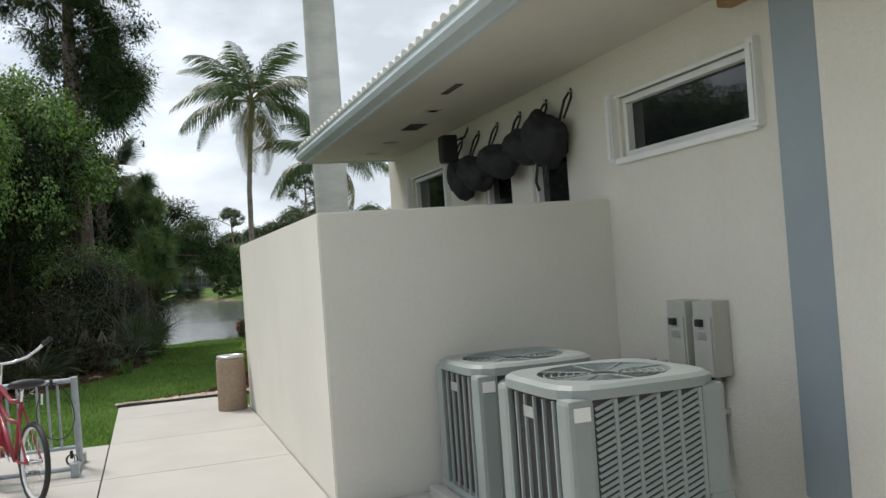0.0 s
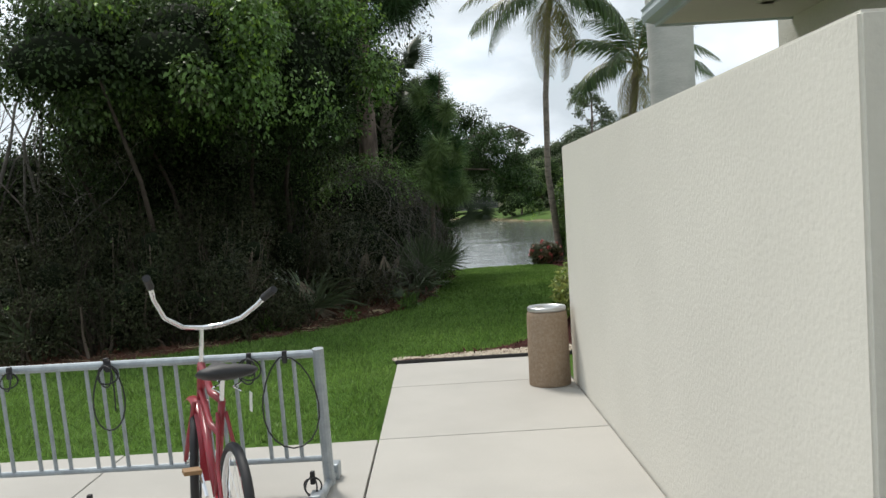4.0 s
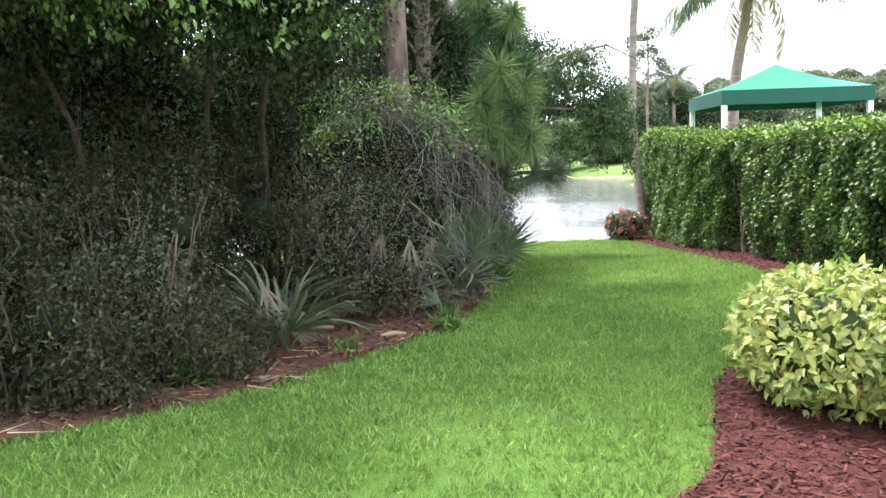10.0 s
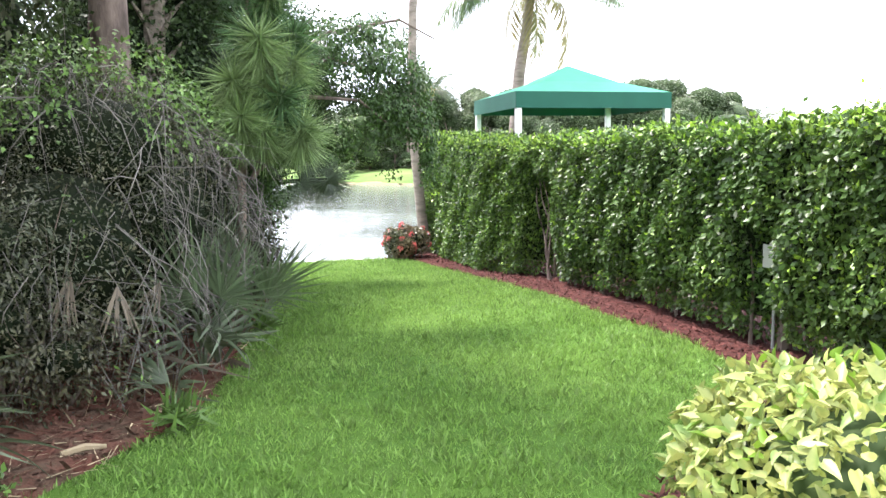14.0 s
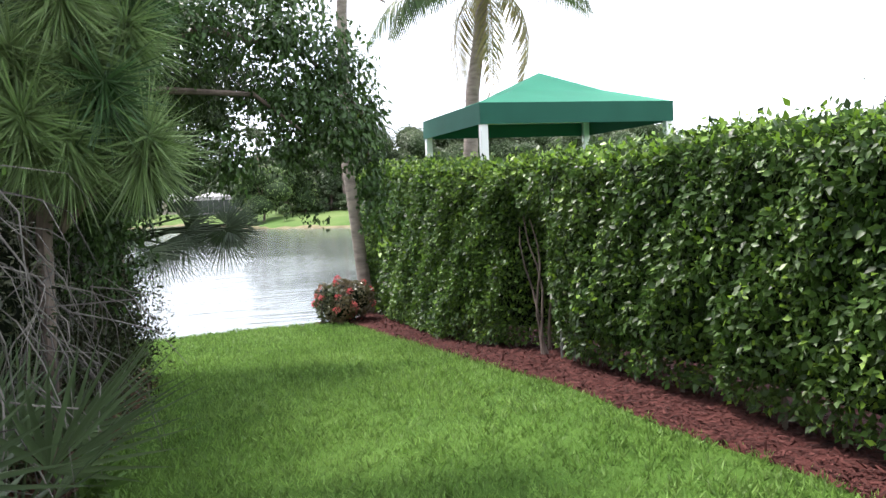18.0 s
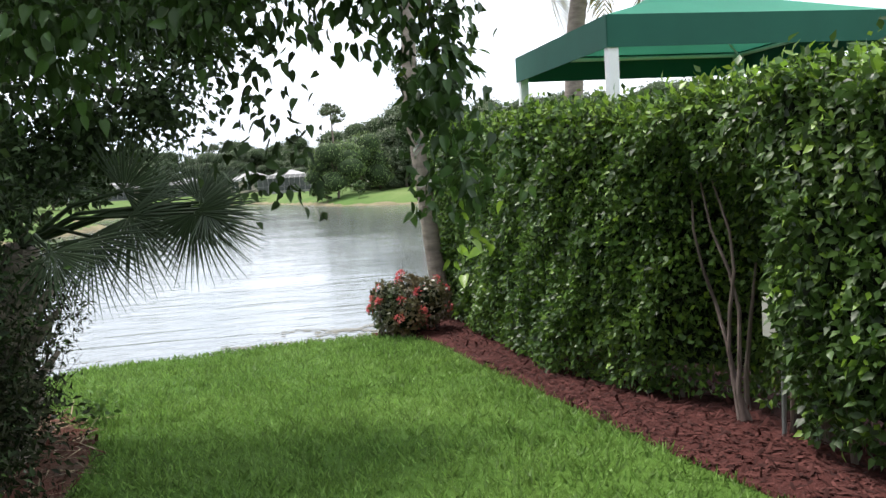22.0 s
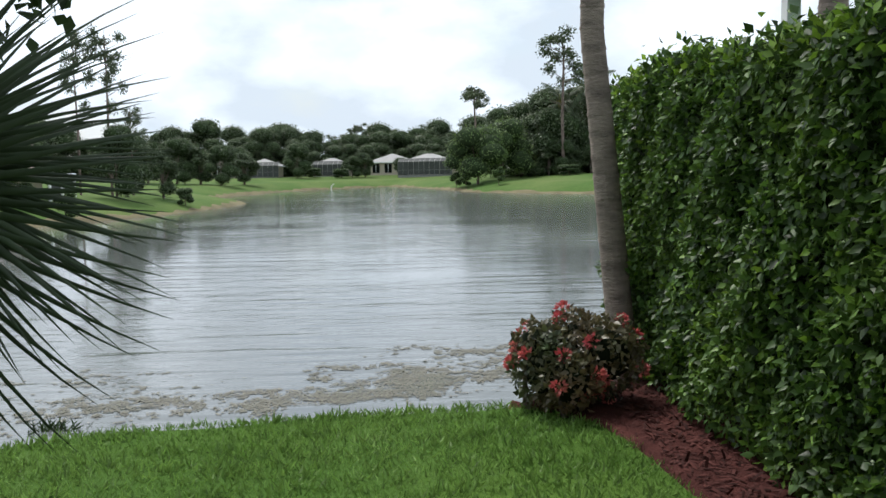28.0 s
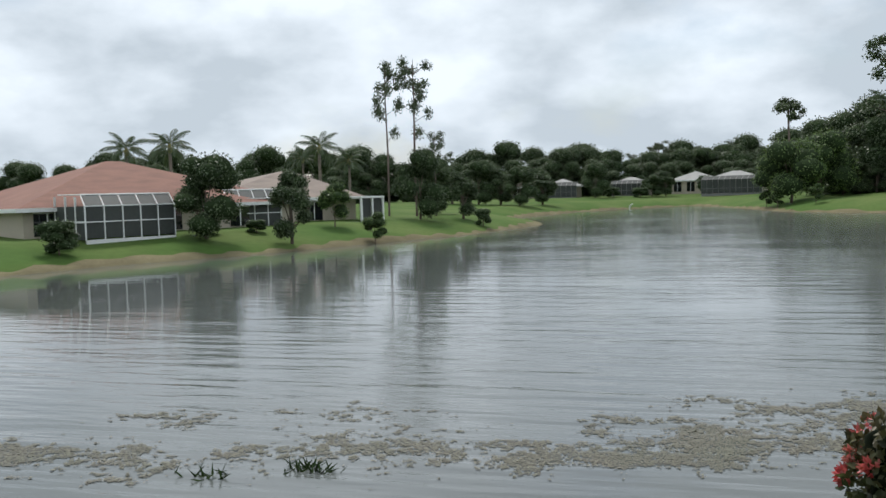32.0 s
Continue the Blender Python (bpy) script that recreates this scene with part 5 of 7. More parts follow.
for k, (hub, along, r_, arc, m_fan) in enumerate(FANS):
    h, out = Vector(hub) - cp.location, Vector(along).normalized()
    face = Vector((-0.12, -0.80, 0.45 - 0.2 * (k % 3)))
    nz = (face - out * out.dot(face)).normalized()
    part("stalk", tube([CROWN, CROWN.lerp(h, 0.5) + Vector((0, 0, 0.08)), h], [0.018, 0.014, 0.010], 6), m_fan, cp)
    q = split_fan("fan_leaf", m_fan, cp, r_, 38, arc, 0.3 + 0.35 * ((k * 0.29) % 1))
    q.matrix_basis = Matrix.Translation(h) @ Matrix((out.cross(nz), out, nz)).transposed().to_4x4()

# low plants at the bed's edge
for k, (x, y) in enumerate(((-1.75, 6.75), (-2.6, 5.55), (-1.1, 9.9), (-1.25, 12.6), (-3.7, 4.5), (-0.98, 15.2))):
    bush("low_weed", at_ground(x, y), [(0, 0, 0.10, 0.16, 0.16, 0.14)], 130, 0.16 if k % 2 == 0 else 0.06, M_VINE, "low green weed at the lawn's edge", category="plant", shape=BLADE if k % 2 == 0 else LEAF3, droop=-0.6, core_mat=None, stems=0, inner=0.05, group="edge weeds")

# arch of vine over the path
arch = thing("vine_arch", at_ground(-1.5, 10.5), label="arching branch draped with pointed green vine leaves", category="vine")
AB = Vector(arch.location)


def off_path(p):
    """Leaves keep clear of the walked line."""
    w = p + np.array(AB)
    return ~((np.abs(w[:, 0] - 0.56 - 0.1 * (w[:, 1] - 10.2)) < 0.10) & (w[:, 2] < 1.82) & (w[:, 1] > 9.0) & (w[:, 1] < 12)) & ~((w[:, 1] > 10.45) & (w[:, 2] < 2.1) & (w[:, 0] > 0.0))


for pts in ([(-1.5, 10.5, 0.0), (-1.45, 10.5, 1.5), (-1.0, 10.45, 2.5), (-0.3, 10.35, 2.8), (0.4, 10.5, 2.65), (0.74, 10.38, 2.25), (0.78, 10.37, 1.85)],
            [(-1.2, 10.4, 2.2), (-0.6, 10.35, 2.4), (0.0, 10.2, 2.35), (0.3, 10.15, 2.1)], [(-0.9, 10.45, 2.6), (-0.3, 10.6, 3.1), (0.5, 10.5, 3.25), (0.95, 10.4, 3.0)]):
    part("branch", tube([Vector(q) - AB for q in pts], np.linspace(0.035, 0.006, len(pts)).tolist(), 6), M_BARK, arch)
ab = [(-0.95, 10.4, 2.75, 0.5, 0.45, 0.45), (-0.4, 10.4, 2.85, 0.5, 0.45, 0.34), (0.2, 10.3, 2.75, 0.45, 0.4, 0.3), (0.58, 10.3, 2.55, 0.28, 0.25, 0.33), (0.78, 10.35, 2.2, 0.15, 0.16, 0.4), (-0.75, 10.5, 2.1, 0.4, 0.35, 0.45), (0.1, 10.5, 3.1, 0.5, 0.4, 0.26), (0.2, 10.2, 2.3, 0.3, 0.25, 0.2), (0.5, 10.2, 2.2, 0.36, 0.25, 0.2), (0.80, 10.35, 1.8, 0.09, 0.12, 0.28), (0.84, 10.36, 1.5, 0.05, 0.06, 0.08), (-1.0, 10.4, 1.6, 0.35, 0.3, 0.6), (0.22, 10.3, 2.02, 0.30, 0.25, 0.20), (0.6, 10.3, 2.04, 0.25, 0.22, 0.20), (-0.15, 10.35, 1.95, 0.25, 0.25, 0.25)]
# Backlit and shaded leaves are darker leaf colours, lit tips a brighter one.
foliage("leaves", [(x - AB.x, y - AB.y + 0.03, z - AB.z, *r) for x, y, z, *r in ab], 17000, 0.041, M_ARCH, arch, shape=OVATE, droop=0.9, inner=0.2, wild=0.5, clear=off_path)
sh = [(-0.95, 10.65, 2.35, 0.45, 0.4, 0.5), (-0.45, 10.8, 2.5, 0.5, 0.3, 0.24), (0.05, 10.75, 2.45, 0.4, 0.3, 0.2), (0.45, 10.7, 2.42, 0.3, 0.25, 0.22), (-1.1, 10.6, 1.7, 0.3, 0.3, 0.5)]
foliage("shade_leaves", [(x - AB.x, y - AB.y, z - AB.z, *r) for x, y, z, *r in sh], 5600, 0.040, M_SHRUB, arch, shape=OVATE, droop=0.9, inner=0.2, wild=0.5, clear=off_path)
hs = [(rng.normal(0.745, 0.035), rng.normal(10.37, 0.04), rng.uniform(1.7, 2.3)) for _ in range(14)] + [(rng.normal(0.33, 0.02), rng.normal(10.28, 0.05), rng.uniform(1.9, 2.25)) for _ in range(7)] + [(rng.uniform(-0.9, 0.5), rng.normal(10.35, 0.15), rng.uniform(2.4, 2.75)) for _ in range(14)]
hl = [min(0.65, z - 1.42) for x, y, z in hs[:14]] + [min(0.7, z - 1.45) for x, y, z in hs[14:21]] + [rng.uniform(0.15, 0.45) for _ in hs[21:]]
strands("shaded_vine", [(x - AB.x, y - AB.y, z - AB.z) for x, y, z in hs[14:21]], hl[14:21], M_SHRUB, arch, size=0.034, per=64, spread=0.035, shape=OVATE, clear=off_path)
hs, hl = hs[:14] + hs[21:], hl[:14] + hl[21:]
strands("hanging_vine", [(x - AB.x, y - AB.y, z - AB.z) for x, y, z in hs], hl, M_ARCH, arch, size=0.036, per=85, spread=0.042, shape=OVATE, clear=off_path)
strands("new_leaves", [(0.85 - AB.x, 10.44 - AB.y, 1.52 - AB.z), (0.88 - AB.x, 10.44 - AB.y, 1.46 - AB.z), (0.76 - AB.x, 10.36 - AB.y, 2.5 - AB.z)], [0.28, 0.2, 0.8], M_HEDGETIP, arch, size=0.042, per=46, spread=0.03, shape=OVATE, clear=off_path)

# fine leaved tree over the water's edge
oak = thing("overhanging_tree", at_ground(-2.4, 15.6), label="dark small leaved tree leaning over the lawn", category="tree")
OB = Vector(oak.location)
for pts in ([(-2.4, 15.6, -0.3), (-2.3, 15.6, 1.4), (-1.7, 15.6, 2.6), (-0.9, 15.5, 3.1), (-0.1, 15.4, 3.1)], [(-1.9, 15.4, 2.3), (-1.2, 14.9, 2.5), (-0.5, 14.5, 2.2)], [(-2.2, 15.6, 1.9), (-1.8, 14.8, 3.2), (-1.3, 14.4, 4.2)]):
    part("limb", tube([Vector(q) - OB for q in pts], np.linspace(0.09, 0.015, len(pts)).tolist(), 7), M_BARK, oak)
ob_ = [(-1.5, 15.5, 3.3, 0.9, 0.9, 0.8), (-0.75, 15.4, 3.0, 0.6, 0.6, 0.5), (-0.1, 15.3, 3.0, 0.5, 0.45, 0.45), (0.15, 15.3, 3.4, 0.45, 0.4, 0.4), (-0.3, 14.35, 2.15, 0.42, 0.38, 0.42), (-0.75, 14.4, 2.0, 0.5, 0.45, 0.5), (0.0, 14.6, 2.6, 0.4, 0.4, 0.4), (-1.5, 14.6, 4.0, 1.0, 0.9, 0.9), (-1.25, 14.3, 1.9, 0.55, 0.5, 0.65), (-0.4, 15.0, 2.8, 0.5, 0.45, 0.42), (-0.3, 15.1, 3.8, 0.7, 0.6, 0.5), (-1.4, 13.9, 2.6, 0.6, 0.6, 0.6)]
foliage("leaves", [(x - OB.x, y - OB.y, z - OB.z, *r) for x, y, z, *r in ob_], 38000, 0.06, M_SHRUB, oak, droop=0.5, inner=0.15)


bush("thicket_tree", at_ground(-2.5, 12.7), [(0, 0, 3.0, 1.25, 1.1, 2.3), (0.65, 0.2, 2.5, 0.95, 0.9, 1.9), (-0.2, 0, 4.7, 0.8, 0.8, 1.2), (0.35, 0.1, 3.9, 0.7, 0.7, 1.1)], 26000, 0.075, M_SHRUB, "dark leafy tree standing in the thicket", category="tree", extra=[("pale_leaf_growth", M_OLIVE, 5000, 0.075)], group="thicket trees", stems=3, shrink=0.6, inner=0.5)
fan_palm("cabbage_palm", at_ground(-2.2, 12.2), 16, 0.75, 0.6, M_FANDARK, "cabbage palm rising above the thicket", height=4.3, tilt=(-30, 78), spin=70)

# ---- palms ----
def frond(name, mat, parent, length=2.6, hang=0.9, n=46):
    """A feather leaf: an arching midrib with leaflets down both sides; along +y."""
    v, f = [], []
    def spine(t):
        return Vector((0, length * (t - 0.12 * t**3), length * (0.38 * t - hang * 0.75 * t**2.2)))
    for k in range(n):
        t = 0.14 + 0.86 * k / n
        o, dn = spine(t), (spine(t + 0.02) - spine(t)).normalized()
        for s in (-1, 1):
            ln = length * 0.27 * math.sin(math.pi * (0.16 + 0.8 * t)) ** 0.7
            d = (Vector((s, 0, 0)) * 0.75 + dn * 0.75 + Vector((0, 0, -0.35 - 0.5 * rng.random()))).normalized()
            w = dn * 0.022 * length / 2.6
            b = len(v)
            m = o + d * ln * 0.55 + Vector((0, 0, 0.03))
            e = o + d * ln + Vector((0, 0, -0.28 * ln))
            v += [o - w * 0.6, o + w * 0.6, m + w, m - w, e]
            f += [(b, b + 1, b + 2), (b, b + 2, b + 3), (b + 3, b + 2, b + 4)]
    return array_part(name, [tuple(q) for q in v], f, mat, parent), [tuple(spine(t)) for t in (0, 0.2, 0.4, 0.6, 0.8, 1)]


def feather_palm(name, at, path, radii, n, length, label, old=3, bark=M_PALMBARK, rings=True, spin=0, mat=M_COCO):
    p = thing(name, at, label=label, category="palm tree")
    part("trunk", tube(path, radii, 14), bark, p, smooth=True)
    if rings:
        bm = bmesh.new()
        pts = [Vector(q) for q in path]
        for a, b, ra, rb in zip(pts, pts[1:], radii, radii[1:]):
            m = max(2, int((b - a).length / 0.16))
            for k in range(m):
                c, r = a.lerp(b, k / m), ra + (rb - ra) * k / m
                tube([c, c + (b - a).normalized() * 0.03], [r * 1.05, r * 1.02], 12, bm, caps=False)
        tagged(part("ringed_bark", bm, bark, p), kind="stuff")
    top = Vector(path[-1])
    kinds = []
    for k in range(n):
        gone = k >= n - old
        el = 62 - 95 * (k / max(n - 1, 1)) if not gone else -48
        j = (2 if gone else k % 2)
        while len(kinds) <= j:
            kinds.append(frond("frond", (mat, mat, M_COCOOLD)[len(kinds)], p, length * (1.0, 0.9, 0.8)[len(kinds)], (0.75, 1.0, 1.2)[len(kinds)]))
        src, ribs = kinds[j]
        m = pose(*top, 0, 0, spin + k * 137.5) @ pose(0, 0, 0, el, 0, 0)
        o = src if src.get("used") is None else shared("frond", src, p)
        src["used"] = 1
        o.matrix_basis = m
        rib = part("midrib", tube(ribs, [0.03, 0.022, 0.016, 0.011, 0.007, 0.003], 5), M_COCOOLD, o)
    for o in p.children:
        if "used" in o:
            del o["used"]
    part("crown_shaft", tube([top + Vector((0, 0, -0.5)), top + Vector((0, 0, -0.1)), top + Vector((0, 0, 0.35))], [radii[-1] * 1.1, radii[-1] * 1.7, radii[-1] * 0.6], 10), M_COCOOLD if rings else M_HEDGE, p)
    return p


feather_palm("coconut_palm", at_ground(2.50, 18.95), [(0.17, 0, -0.3), (0.05, 0.0, 0.6), (-0.17, 0.0, 2.9), (-0.12, 0.0, 5.2), (0.14, 0, 8.3)], [0.17, 0.11, 0.092, 0.088, 0.08], 24, 3.2, "tall leaning coconut palm with a ringed grey trunk", spin=20)
feather_palm("coconut_palm", at_ground(5.35, 21.0), [(0, 0, -0.2), (-0.12, 0, 1.2), (-0.05, 0.1, 2.6), (0.06, 0.1, 4.0), (0.26, 0.1, 5.2), (0.40, 0.1, 6.3)], [0.20, 0.17, 0.15, 0.14, 0.12, 0.11], 20, 3.2, "curved coconut palm behind the green canopy", spin=75)
feather_palm("royal_palm", at_ground(2.1, 3.9), [(0, 0, -0.1), (0, 0, 1.5), (0, 0, 4.0), (0, 0, 7.5), (0, 0, 9.5)], [0.27, 0.29, 0.31, 0.28, 0.22], 14, 3.2, "royal palm with a smooth grey trunk", old=0, bark=M_ROYAL, rings=False)

# bare limbed tree behind the rack
bare = thing("bare_tree", at_ground(-9.0, 6.6), label="thin grey tree with bare branches", category="tree")


def fork(b, p, d, ln, r, left):
    """A crooked bough that splits into thinner ones."""
    q, pts = Vector(p), [Vector(p)]
    for _ in range(3):
        d = (d + Vector(rng.normal(0, 0.13, 3))).normalized()
        q = q + d * ln / 3
        pts.append(q.copy())
    tube(pts, [r, r * 0.88, r * 0.76, r * 0.62], 5, b, caps=False)
    if left:
        for j in range(3 if left > 1 else 4):
            fork(b, pts[-1 - j % 3], (d + Vector(rng.normal(0, 0.5, 3)) + Vector((0, 0, 0.15))).normalized(), ln * rng.uniform(0.5, 0.8), r * 0.5, left - 1)


for k, (x, y) in enumerate(((0.55, -0.2), (0.8, 0.1), (-0.1, 0.2), (1.15, 0.3))):
    b = bmesh.new()
    fork(b, (x, y, -0.05), Vector((0.06 * math.sin(k * 2.2), 0, 1)), 3.3, 0.050 - 0.007 * k, 4)
    part("limb", b, M_TWIG, bare)
fan_palm("cabbage_palm", at_ground(-1.9, 14.3), 20, 0.8, 0.8, M_FANDARK, "cabbage palm rising above the thicket", height=4.9, tilt=(-35, 75), spin=15)
for k, (x, y, h, m_) in enumerate(((-6.2, 12.0, 6.6, M_FANDARK), (-7.6, 11.6, 5.9, M_FAN), (-4.6, 14.5, 2.3, M_FANDARK))):
    fan_palm("cabbage_palm", at_ground(x, y), 20, 1.0, 0.95, m_, "cabbage palm rising above the thicket", height=h, tilt=(-30, 78), spin=k * 40)
for k, (x, y, h) in enumerate(((-6.0, 9.0, 4.8), (-9.8, 7.0, 3.3), (-4.3, 10.6, 5.6), (-12.5, 5.5, 3.0), (-3.0, 13.9, 4.8), (-6.0, 14.0, 5.2), (-13.5, 1.5, 2.2), (-8.6, 8.4, 3.4), (-10.8, 8.6, 3.1), (-7.6, 10.5, 4.2), (-13.0, 8.0, 2.3))):
    bl = [(0, 0, h * 0.6, 1.5, 1.4, h * 0.36), (0.8 * math.cos(k), 0.8 * math.sin(k), h * 0.45, 1.2, 1.1, h * 0.3), (-0.8 * math.cos(k * 2), -0.5, h * 0.76, 1.1, 1.0, h * 0.24), (0.3, -0.4, h * 0.25, 1.1, 1.0, h * 0.26)]
    bush("thicket_tree", at_ground(x, y), bl, 15000, 0.085, M_SHRUB, "dark leafy tree standing in the thicket", category="tree", extra=[("pale_leaf_growth", M_OLIVE, 2200, 0.085)], group="thicket trees", stems=3, shrink=0.6, inner=0.5)

# ---- things by the building ----
def ac_unit(at, size, h):
    a = thing("air_conditioner", at, label="grey green outdoor air conditioner with louvred sides", category="air conditioner", group="air conditioners")
    s = size / 2
    part("pad", box(-s - 0.08, s + 0.08, -s - 0.08, s + 0.08, -0.01, 0.06, 0.01), M_CONC, a)
    part("coil", box(-s + 0.04, s - 0.04, -s + 0.04, s - 0.04, 0.09, h - 0.05, 0.05), M_ACD, a)
    part("base_pan", box(-s, s, -s, s, 0.06, 0.13, 0.03), M_AC, a)
    for sx in (-1, 1):
        for sy in (-1, 1):
            x0, x1 = sorted((sx * s, sx * (s - 0.15)))
            y0, y1 = sorted((sy * s, sy * (s - 0.15)))
            part("corner_post", box(x0, x1, y0, y1, 0.12, h - 0.06, 0.03), M_AC, a)
    # rim and top grille
    def ring(r_out, r_in_, z0, z1):
        bm = bmesh.new()
        n = 40
        def sq(r, q, z):
            c, t = math.cos(q), math.sin(q)
            k = (abs(c) ** 5 + abs(t) ** 5) ** -0.2
            return bm.verts.new((r * c * k, r * t * k, z))
        o0 = [sq(r_out, 2 * math.pi * i / n, z0) for i in range(n)]
        o1 = [sq(r_out, 2 * math.pi * i / n, z1 - 0.02) for i in range(n)]
        o2 = [sq(r_out - 0.03, 2 * math.pi * i / n, z1) for i in range(n)]
        i2 = [bm.verts.new((r_in_ * math.cos(2 * math.pi * i / n), r_in_ * math.sin(2 * math.pi * i / n), z1)) for i in range(n)]
        i1 = [bm.verts.new((r_in_ * 0.97 * math.cos(2 * math.pi * i / n), r_in_ * 0.97 * math.sin(2 * math.pi * i / n), z1 - 0.09)) for i in range(n)]
        for r0, r1 in ((o0, o1), (o1, o2), (o2, i2), (i2, i1)):
            for i in range(n):
                bm.faces.new((r0[i], r0[(i + 1) % n], r1[(i + 1) % n], r1[i]))
        return bm
    part("top_panel", ring(s + 0.012, s * 0.80, h - 0.07, h), M_AC, a)
    part("fan_well", lathe([(s * 0.78, h - 0.10), (s * 0.2, h - 0.10)], 24), M_ACD, a)
    for k in range(7):
        part("grille_ring", tube([(s * (0.18 + 0.09 * k) * math.cos(t), s * (0.18 + 0.09 * k) * math.sin(t), h - 0.012) for t in np.linspace(0, 2 * math.pi, 28)[:-1]], 0.004, 5, closed=True), M_AC, a)
    for k in range(8):
        t = k * math.pi / 4
        part("grille_bar", tube([(0.1 * math.cos(t), 0.1 * math.sin(t), h - 0.01), (s * 0.8 * math.cos(t), s * 0.8 * math.sin(t), h - 0.005)], 0.004, 5), M_AC, a)
    part("fan_motor", lathe([(0.0001, h - 0.09), (0.10, h - 0.08), (0.11, h - 0.03), (0.0001, h - 0.02)], 20), M_AC, a)
    # side facing -x: open vertical bars; side facing -y: louvred panel
    for k in range(6):
        y = -s + 0.17 + (2 * s - 0.34) * k / 5
        part("guard_bar", box(-s - 0.006, -s + 0.012, y - 0.008, y + 0.008, 0.13, h - 0.08, 0.003), M_AC, a)
        part("guard_bar", box(s - 0.012, s + 0.006, y - 0.008, y + 0.008, 0.13, h - 0.08, 0.003), M_AC, a)
    pan = part("louvre_panel", box(-s + 0.14, s - 0.14, -s + 0.006, -s + 0.02, 0.13, h - 0.07), M_ACD, a)
    cols = 5
    w = (2 * s - 0.30) / cols
    slat = None
    for c in range(cols):
        x0 = -s + 0.15 + c * w
        part("louvre_rib", box(x0 + w - 0.022, x0 + w, -s - 0.004, -s + 0.012, 0.13, h - 0.075), M_AC, pan)
        for r in range(25):
            m = pose(x0 + w / 2 - 0.01, -s + 0.002, 0.15 + r * (h - 0.25) / 24, -35, -20, 0)
            if slat is None:
                slat = part("louvre", box(-w / 2 + 0.006, w / 2 - 0.006, -0.003, 0.002, -0.009, 0.009), M_AC, pan)
                slat.matrix_basis = m
            else:
                shared("louvre", slat, pan, m)
    part("rating_label", box(-s + 0.03, -s + 0.12, -s - 0.004, -s + 0.002, h - 0.17, h - 0.10), M_WHITE, a)
    part("badge", box(-s - 0.012, -s - 0.004, -0.06, 0.06, h - 0.2, h - 0.14, 0.004), M_ALU, a)
    part("service_cover", box(s - 0.14, s + 0.004, -s - 0.008, -s + 0.01, 0.15, 0.42, 0.006), M_AC, a)
    part("pipe_stub", box(s - 0.13, s - 0.01, -s - 0.012, -s - 0.008, 0.27, 0.34, 0.001), M_BLACK, a)
    return a


ac_unit((1.15, -7.55, 0.0), 0.92, 1.05)
ac_unit((1.22, -6.12, 0.0), 0.90, 1.02)

duct = thing("line_cover", (WX, -7.92, 0), label="square blue grey duct cover running up the wall", category="duct")
part("cover", box(-0.16, 0.0, -0.19, 0.17, 0.22, 3.36, 0.012), M_DUCT, duct)
for k, (dx, dy) in enumerate(((-0.08, 0.02), (-0.12, -0.04), (-0.06, -0.10))):
    part("cable_tail", tube([(dx, dy, 0.3), (dx - 0.01, dy, 0.12), (dx - 0.04, dy - 0.03, 0.02), (dx - 0.15, dy - 0.1 * k, -0.0)], 0.018, 8), M_BLACK, duct)

for k, (y, w) in enumerate(((-6.55, 0.22), (-6.86, 0.22))):
    d = thing("disconnect_switch", (WX, y, 1.06), label="beige electrical disconnect box with conduit below", category="electrical box", group="disconnect switches")
    part("box_body", box(-0.14, 0.0, -w / 2, w / 2, -0.24, 0.27, 0.008), M_BOX, d)
    part("cover", box(-0.155, -0.14, -w / 2 + 0.01, w / 2 - 0.01, -0.23, 0.16, 0.006), M_BOX, d)
    part("handle", box(-0.19, -0.155, -0.03, 0.03, 0.10, 0.15, 0.008), M_BLACK, d, "black switch handle")
    part("rating_label", box(-0.158, -0.155, -0.06, 0.05, 0.01, 0.06), M_ALU, d)
    part("conduit", tube([(-0.05, 0.0, -0.24), (-0.05, 0.0, -0.5), (-0.05, -0.02 * k, -0.75), (-0.09, -0.05, -0.95)], 0.022, 8), M_PVC if k else M_BLACK, d)
    part("clamp", box(-0.09, 0.0, -0.05, 0.05, -0.5, -0.46, 0.004), M_ALU, d)
    part("conduit", tube([(-0.06, w * 0.2, -0.24), (-0.08, w * 0.2, -0.5), (-0.3, 0.1, -0.62), (-0.75, 0.0, -0.7)], 0.018, 8), M_BLACK, d)
cd_ = thing("wall_conduit", (WX, -6.18, 0.84), label="painted conduit bent along the wall", category="conduit")
part("pipe", tube([(-0.04, -0.3, 0.0), (-0.04, 0.2, 0.0), (-0.04, 0.26, -0.04), (-0.04, 0.28, -0.12), (-0.04, 0.28, -0.8)], 0.02, 8), M_STUCCO2, cd_)
for dy in (-0.2, 0.0, 0.15):
    part("clamp", box(-0.07, 0.0, dy - 0.015, dy + 0.015, -0.03, 0.03, 0.004), M_ALU, cd_)

